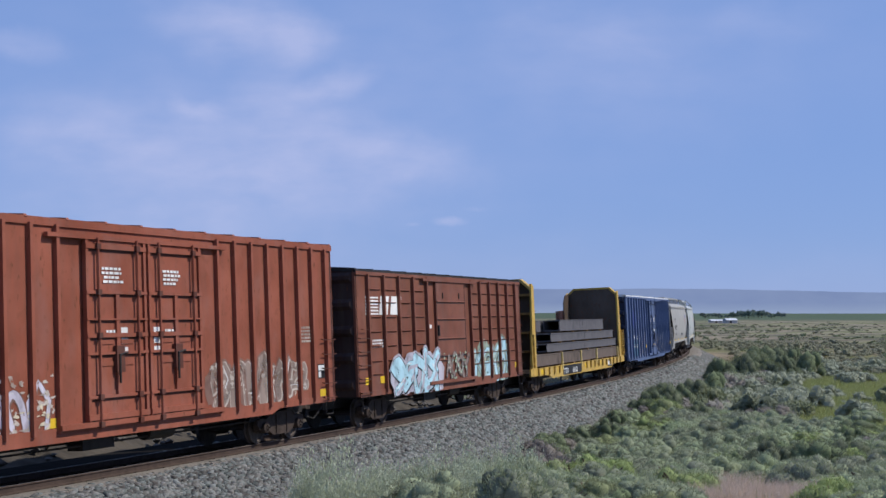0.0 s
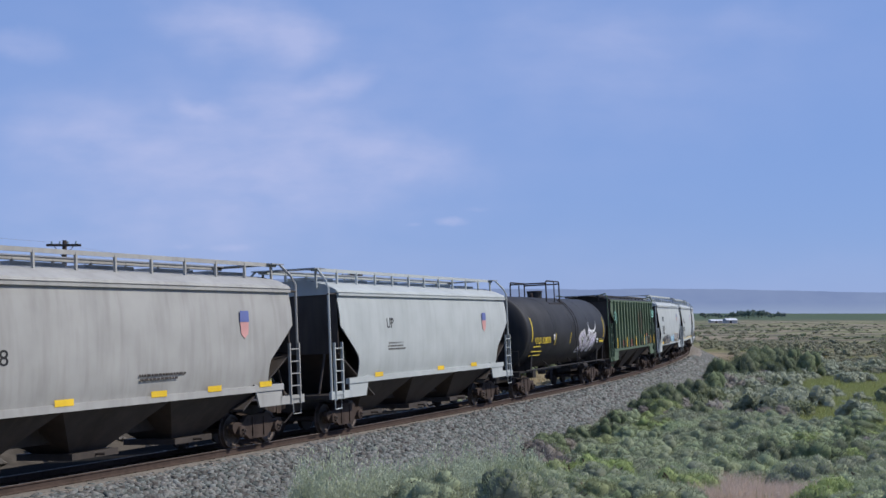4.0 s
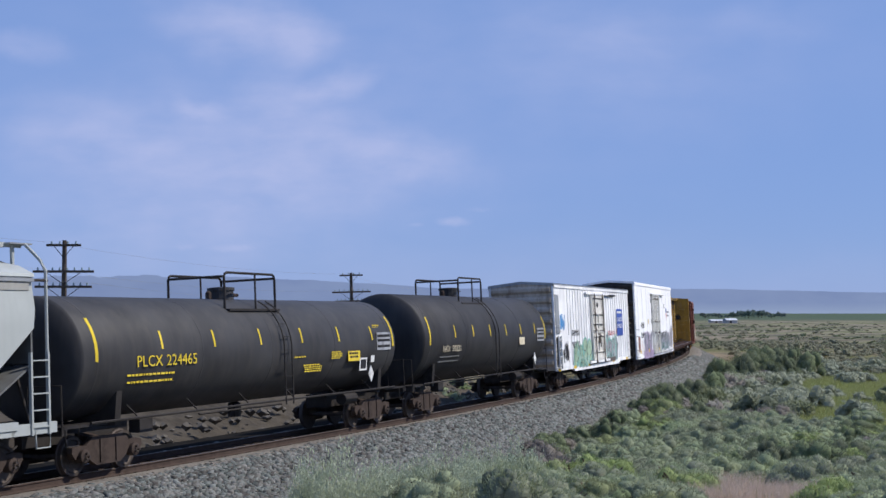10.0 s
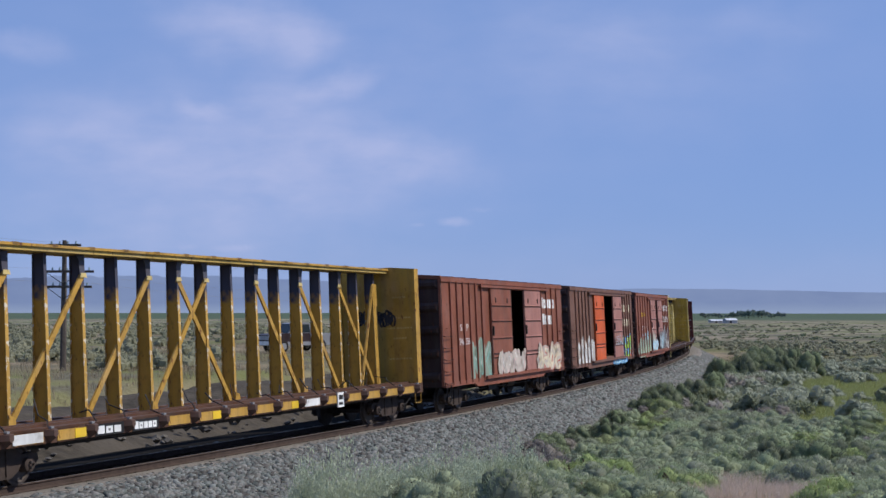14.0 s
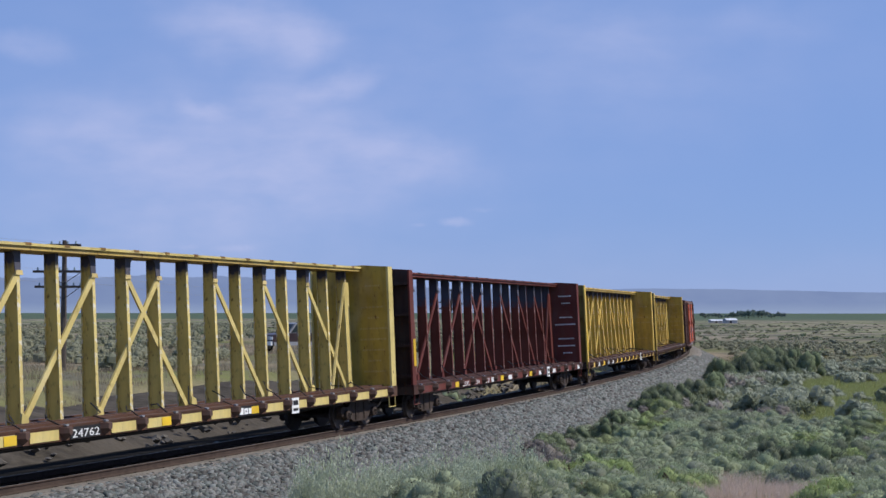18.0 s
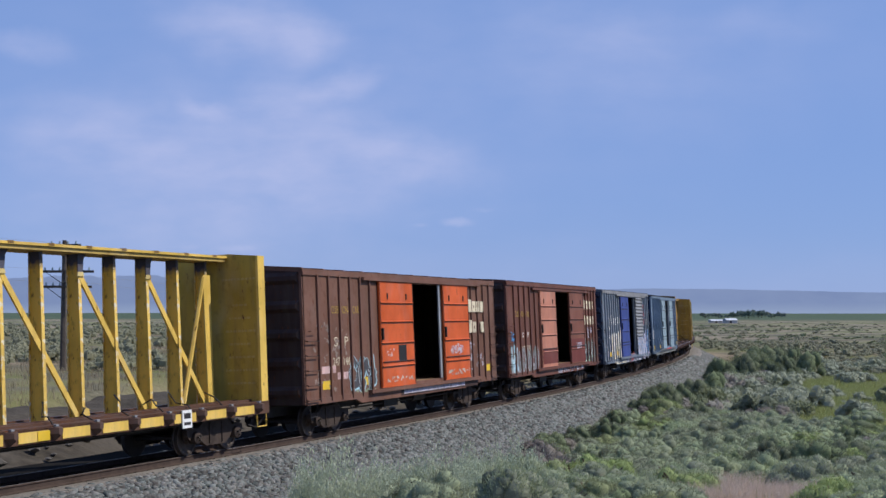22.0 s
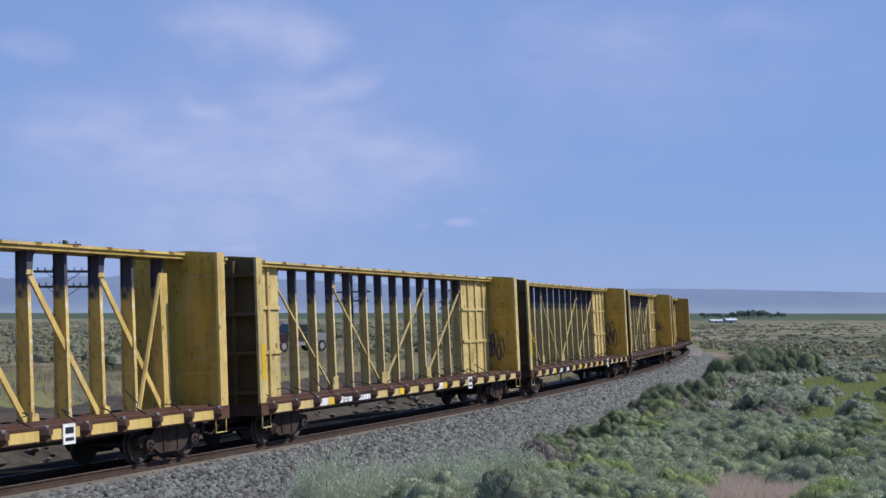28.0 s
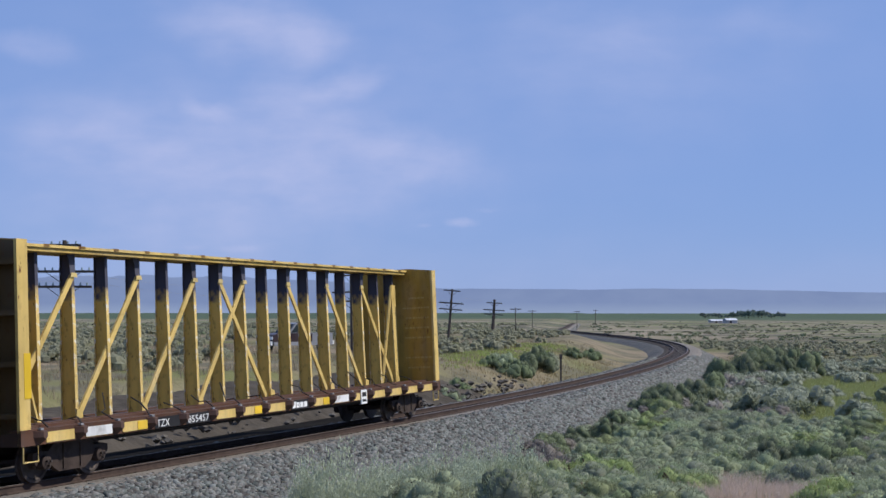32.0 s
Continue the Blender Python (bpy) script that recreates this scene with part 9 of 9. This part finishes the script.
# 20-23: centrebeams
o, L = centrebeam("pale yellow centrebeam flatcar, empty, tie-down cables hanging", (25.6, 47.7), PALEYEL2, YELSH, inner=BULKYEL, plate=6.9)
sill_words(o, L, 4, "24762")
sill_bars(o, L, 9, 4)
sill_scuff(o, L, (1,))
o, L = centrebeam("dark maroon centrebeam flatcar, empty, with white lettering on the bulkhead", (49.0, 71.0), MAROON, MAROON)
sill_words(o, L, 3, "CSXL", 0.8, False)
sill_words(o, L, 4, "734", 0.6, False)
sill_words(o, L, 5, "33", 0.45, False)
marks(o, np.linspace(-2.8, L - 0.8, 7), 0.86, -1.447, WHITE, 0.45, 0.17)
o, L = centrebeam("bright yellow centrebeam flatcar, empty", (72.3, 94.4), YEL2, YELSH, inner=BULKYEL)
sill_bars(o, L, 3, 3)
sill_bars(o, L, 4, 6)
sill_scuff(o, L, (1,))
o, L = centrebeam("yellow centrebeam flatcar with warning notices on the bulkhead", (95.6, 117.7), YEL2, YELSH, inner=BULKYEL, plate=4.0)
sill_words(o, L, 3, "TZX", 0.55)
sill_bars(o, L, 4, 5)

# 24, 25: brown boxcars with wide open doors
U = (119.5, 135.4)
o, L = boxcar("faded brown boxcar with bright orange doors standing open", U, 4.62, 0.95, FADED, spaced(-7.4, -3.2, 6) + spaced(5.0, 7.6, 4), [(-2.95, -0.28, ORANGE, "plain"), (2.4, 4.9, ORANGE, "plain")], opening=(-0.35, 2.35), door_top=4.42, rib=(0.085, 0.06))
part("door_edge", Mesh().box(2.05, 2.2, -1.55, -1.5, 1.25, 4.42), GALV, o, "pale door post")
DULL = paint("dull_yellow_words", (0.40, 0.26, 0.06), amount=0.3)
Q = spaced(-7.4, -3.2, 6)
on_panels(o, Q, 1, ("CUSH", "ION-", "CAR"), 3.45, 0.32, DULL)
on_panels(o, Q, 1, ("S", "P"), 2.5, 0.4, S_CREAM)
on_panels(o, Q, 1, ("247", "146"), 1.95, 0.34, S_CREAM)
word_blocks(o, 4.95, 3.5, P - 0.05, 4, 0.34, 0.46, S_CREAM)
word_blocks(o, 4.95, 2.75, P - 0.05, 4, 0.34, 0.46, S_CREAM, skip=(2,))
tag_piece(o, -5.1, -3.3, 1.2, 2.15, P, S_DARK, S_CYAN, 3, 121, None)
part("paint_patch", Mesh().box(-6.9, -6.0, P - 0.004, P, 1.75, 1.95).box(-5.9, -5.2, P - 0.004, P, 1.55, 1.75), S_PINK, o, "faded pink paint dabs")
splash(o, 3.0, 4.0, 2.05, 2.4, -1.587, S_PINK, 7, 123, 0.2)
scrawl(o, 3.0, 4.1, 2.0, 2.4, -1.6, S_LAV, 123, 0.016, 2)
splash(o, 2.5, 4.8, 1.3, 1.5, -1.587, S_SAND, 8, 124, 0.16)
splash(o, -2.8, -0.4, 1.3, 1.48, -1.587, S_SAND, 7, 129, 0.15)
splash(o, -2.5, -1.9, 2.1, 2.35, -1.587, S_PINK, 4, 130, 0.14)
splash(o, -7.3, -5.2, 1.2, 3.2, P, S_TAUPE, 14, 131, 0.2)
splash(o, 4.95, 5.5, 1.4, 2.4, P, S_LAV, 6, 132, 0.16)
splash(o, 5.7, 6.6, 1.5, 2.1, P, S_ASH, 6, 133, 0.15)
splash(o, -4.7, -3.3, 1.05, 1.3, P, S_MINT, 6, 134, 0.16)
part("door_notice", Mesh().box(-1.6, -1.0, -1.60, -1.588, 1.95, 2.45), BLACK, o)
part("sill_band", Mesh().box(-1.4, 5.7, -1.538, -1.532, 0.83, 1.05), SHADEGRIME, o, "dark band along the side sill")
stencil(o, -1.2, 0.88, -1.539, 1, 6.8, S_LAV, 0.13, seed=12)
marks(o, [-6.6, -4.0, 6.9], 1.3, P, w=0.55, h=0.24)
U = (136.9, 152.6)
o, L = boxcar("brown boxcar with salmon doors open and painted-out lettering", U, 4.72, 0.96, BROWN, spaced(-7.3, -3.4, 5) + spaced(5.1, 7.6, 4), [(-3.1, -0.45, SALMON, "plain"), (2.0, 4.75, DOORRED, "plain")], opening=(-0.5, 2.3), door_top=4.45, rib=(0.085, 0.06))
on_panels(o, spaced(-7.3, -3.4, 5), 0, ("CUS", "HION", "-CAR"), 3.35, 0.34, DULL)
on_panels(o, spaced(-7.3, -3.4, 5), 1, ("247", "570"), 1.95, 0.3, S_CREAM)
on_panels(o, spaced(-7.3, -3.4, 5), 1, ("S", "P"), 2.5, 0.3, WHITE)
word_blocks(o, 5.2, 3.7, P, 4, 0.4, 0.46, S_CREAM)
word_blocks(o, 5.2, 2.95, P, 4, 0.4, 0.46, S_CREAM)
tag_piece(o, -7.45, -6.6, 1.05, 2.1, P, S_CYAN, S_ASH, 2, 125, S_DUST)
splash(o, -7.4, -7.0, 2.0, 2.9, P, S_BLUE, 6, 135, 0.16)
splash(o, -7.4, -3.5, 1.0, 1.5, P, S_ASH, 18, 136, 0.17)
splash(o, -6.4, -5.4, 1.1, 1.9, P - 0.006, RUSTRED, 5, 137, 0.25)
tag_piece(o, -6.4, -3.5, 1.1, 2.1, P - 0.008, S_DUST, S_ASH, 5, 126, None, thin=0.7)
tag_piece(o, 4.9, 6.9, 1.0, 2.1, P, S_DUST, S_DARK, 2, 127, S_DARK)
splash(o, 4.9, 6.6, 1.0, 1.4, P - 0.012, S_MINT, 8, 138, 0.16)
splash(o, -0.3, 4.6, 0.82, 1.08, -1.532, S_ASH, 18, 139, 0.2, "pale chipped paint on the side sill")
stencil(o, 3.1, 2.05, -1.593, 3, 0.9, S_LAV, 0.06, seed=61)
stencil(o, 5.5, 2.75, P, 8, 0.5, S_LAV, 0.04, seed=62)
stencil(o, 6.3, 2.75, P, 4, 0.4, S_LAV, 0.04, seed=63)
part("primer_patch", Mesh().box(-2.98, -0.55, -1.592, -1.586, 1.3, 1.95), PRIMER, o)
part("primer_patch", Mesh().box(2.06, 4.7, -1.592, -1.586, 1.22, 2.3), PRIMER, o)

# 26, 27: blue boxcars
U = (154.1, 169.7)
o, L = boxcar("pale blue patched boxcar with royal blue door and bright graffiti", U, 4.68, 0.92, PALEBLUE, spaced(-7.5, -2.9, 7) + spaced(4.9, 7.5, 4), [(-2.7, -0.05, BLUEDOOR, "plain"), (2.4, 4.85, GREYTOP, "rib")], opening=(-0.1, 2.3), roof=GREYTOP, door_top=4.45, end_dark=BLUEEND, rib=(0.085, 0.06))
Q = spaced(-7.5, -2.9, 7)
on_panels(o, Q, 1, ("SP",), 2.6, 0.34, WHITE)
on_panels(o, Q, 1, ("246", "401"), 2.15, 0.32, WHITE)
scrawl(o, -6.2, -2.9, 2.85, 3.45, P, S_WHITE, 13, 0.024, 4)
tag_piece(o, -5.3, -2.7, 0.95, 2.35, P, S_CREAM, S_BLACK, 3, 131, S_WHITE)
splash(o, -7.3, -5.4, 0.95, 1.9, P, S_ASH, 16, 140, 0.17)
splash(o, -1.0, 7.3, 0.78, 1.1, -1.532, S_LAV, 26, 141, 0.22, "pale flaking paint on the side sill")
splash(o, -0.6, 0.6, 0.8, 1.3, -1.66, S_RED, 6, 142, 0.18)
splash(o, -4.9, -1.2, 0.78, 0.95, -1.532, S_CREAM, 12, 143, 0.2, "cream paint on the side sill")
splash(o, 2.5, 7.2, 1.05, 2.2, P - 0.09, S_LAV, 14, 144, 0.2)
tag_piece(o, 2.4, 5.2, 1.05, 2.2, -1.64, S_ASH, S_BLUE, 4, 132, None)
tag_piece(o, 5.0, 7.2, 1.0, 2.3, P, S_BLUE, S_RED, 3, 133, S_LAV)
for x, zs, mt in ((5.1, (2.85, 3.3, 3.75), S_WHITE), (5.75, (2.85, 3.3, 3.75), RED_SIGN), (6.45, (2.85, 3.3), S_CREAM), (7.05, (2.85,), S_CREAM)):
    for z in zs:
        part("letter_block", Mesh().box(x, x + 0.32, P - 0.006, P, z, z + 0.34), mt, o)
marks(o, [-6.2, -3.9, -0.7], 1.25, P - 0.03, w=0.5, h=0.22)
U = (171.2, 187.0)
o, L = boxcar("dusty blue boxcar with doors open and white chalk scrawls", U, 4.66, 1.0, MIDBLUE, spaced(-7.5, -2.9, 8) + spaced(5.1, 7.6, 5), [(-2.5, -0.12, PALEDOOR, "plain"), (2.3, 4.85, PALEDOOR, "plain")], opening=(-0.15, 2.1), roof=STEEL, door_top=4.45, end_dark=BLUEEND, rib=(0.085, 0.06))
part("sill_paint", Mesh().box(-4.9, 5.0, -1.656, -1.652, 1.08, 1.18), S_DUST, o, "flaking pale paint on the door sill")
part("sill_paint", Mesh().box(-6.6, 6.2, -1.538, -1.532, 0.84, 1.0), S_DUST, o, "flaking pale paint on the side sill")
part("sill_paint", Mesh().box(-1.0, 2.2, -1.659, -1.656, 1.1, 1.18), S_RED, o, "red paint on the door sill")
part("door_edge", Mesh().box(2.0, 2.15, -1.55, -1.5, 1.3, 4.42), GALV, o, "pale door post")
Q = spaced(-7.5, -2.9, 8)
on_panels(o, Q, 1, ("SP",), 2.55, 0.34, WHITE)
on_panels(o, Q, 1, ("24", "77", "05"), 2.05, 0.34, WHITE)
scrawl(o, -4.6, -2.7, 1.1, 2.0, P, S_WHITE, 15, 0.03, 5)
scrawl(o, -7.6, -6.9, 1.6, 2.8, P, S_WHITE, 16, 0.02, 3)
scrawl(o, -6.5, -5.9, 1.3, 1.7, P, S_BLACK, 17, 0.02, 3)
tag_piece(o, 5.4, 7.4, 1.0, 2.2, P, S_CYAN, S_WHITE, 2, 135)
for k, x in enumerate((5.2, 5.75, 6.5, 7.1)):
    for z in (2.8, 3.2, 3.6):
        if k < 2 or z < 3.3:
            part("letter_block", Mesh().box(x, x + 0.28, P - 0.006, P, z, z + 0.32), (S_WHITE, RED_SIGN, S_WHITE, S_CREAM)[k], o)
marks(o, [-7.2, -3.9, -1.2, 3.1, 6.9], 1.25, P - 0.03, w=0.5, h=0.24)

# 28-33: centrebeams, some with sheeted end bays
o, L = centrebeam("grimy amber centrebeam flatcar, empty", (188.2, 210.3), AMBER, YELSH, inner=BULK)
o, L = centrebeam("yellow centrebeam flatcar with solid bulkheads, empty", (211.4, 232.5), YEL, YELSH, inner=BULKYEL)
for i, (a, b) in enumerate(((234.0, 255.5), (256.9, 278.4), (279.5, 301.1))):
    o, L = centrebeam("yellow centrebeam flatcar with sheeted end bays and rust streaks", (a, b), PALEYEL, YELSH, inner=BULKYEL, panel=2, posts=17)
    sill_bars(o, L, 3, 3)
    sill_bars(o, L, 4, 5)
    sill_scuff(o, L, (2, 9))
    scrawl(o, 0, 1.0, 1.5 if i < 2 else 2.2, 3.1, 0, S_DARK, 141 + i, 0.03 if i < 2 else 0.02, 2).matrix_basis = Matrix.Translation((L - 0.28, 0.2, 0)) @ Matrix.Rotation(radians(-90), 4, "Z")
o, L = centrebeam("weathered yellow centrebeam flatcar at the end of the train", (302.4, 323.8), YEL, YELSH, inner=BULK)
sill_words(o, L, 3, "TZX", 0.5)
sill_words(o, L, 4, "855457")
sill_bars(o, L, 8, 4)
sill_scuff(o, L, (1, 10))


# ---------------------------------------------------------------- what moves
def motions():
    """The train runs along the track at a steady speed, its wheels turn, the clouds drift."""
    times = [k * 0.5 for k in range(65)]
    for o, mid, half in TRAIN:
        rows, b = [], max(half - 2.0, 2.0)
        for t in times:
            s = mid - SPEED * (t - MID_T) + SLOWING * (t - MID_T) ** 2
            p, q = Vector(on_line(s - b)), Vector(on_line(s + b))
            rows.append((t, Matrix.Translation((p + q) / 2) @ pose(0, 0, 0, 0, 0, math.degrees(math.atan2(q.y - p.y, q.x - p.x))) @ pose(0, 0, 0, -math.degrees(CANT))))
        walk(o, rows)
    spin = -SPEED / WHEEL_R / FPS
    first = {}
    for k, w in WHEELSETS:
        if k not in first:
            walk(w, [(f / FPS, Matrix.Translation(w.location) @ Matrix.Rotation(spin * f, 4, "Y")) for f in range(32 * FPS + 1)])
            first[k] = w.animation_data
        else:
            w.rotation_mode = "QUATERNION"
            keys = w.animation_data_create()
            keys.action, keys.action_slot = first[k].action, first[k].action_slot
    k = 4500 / 2366
    walk(clouds, [(0, Matrix.Translation((-10 * k, 4500, EYE[2] + 219))), (16, Matrix.Translation((0, 4500, EYE[2] + 217))), (32, Matrix.Translation((10 * k, 4500, EYE[2] + 215)))])


motions()
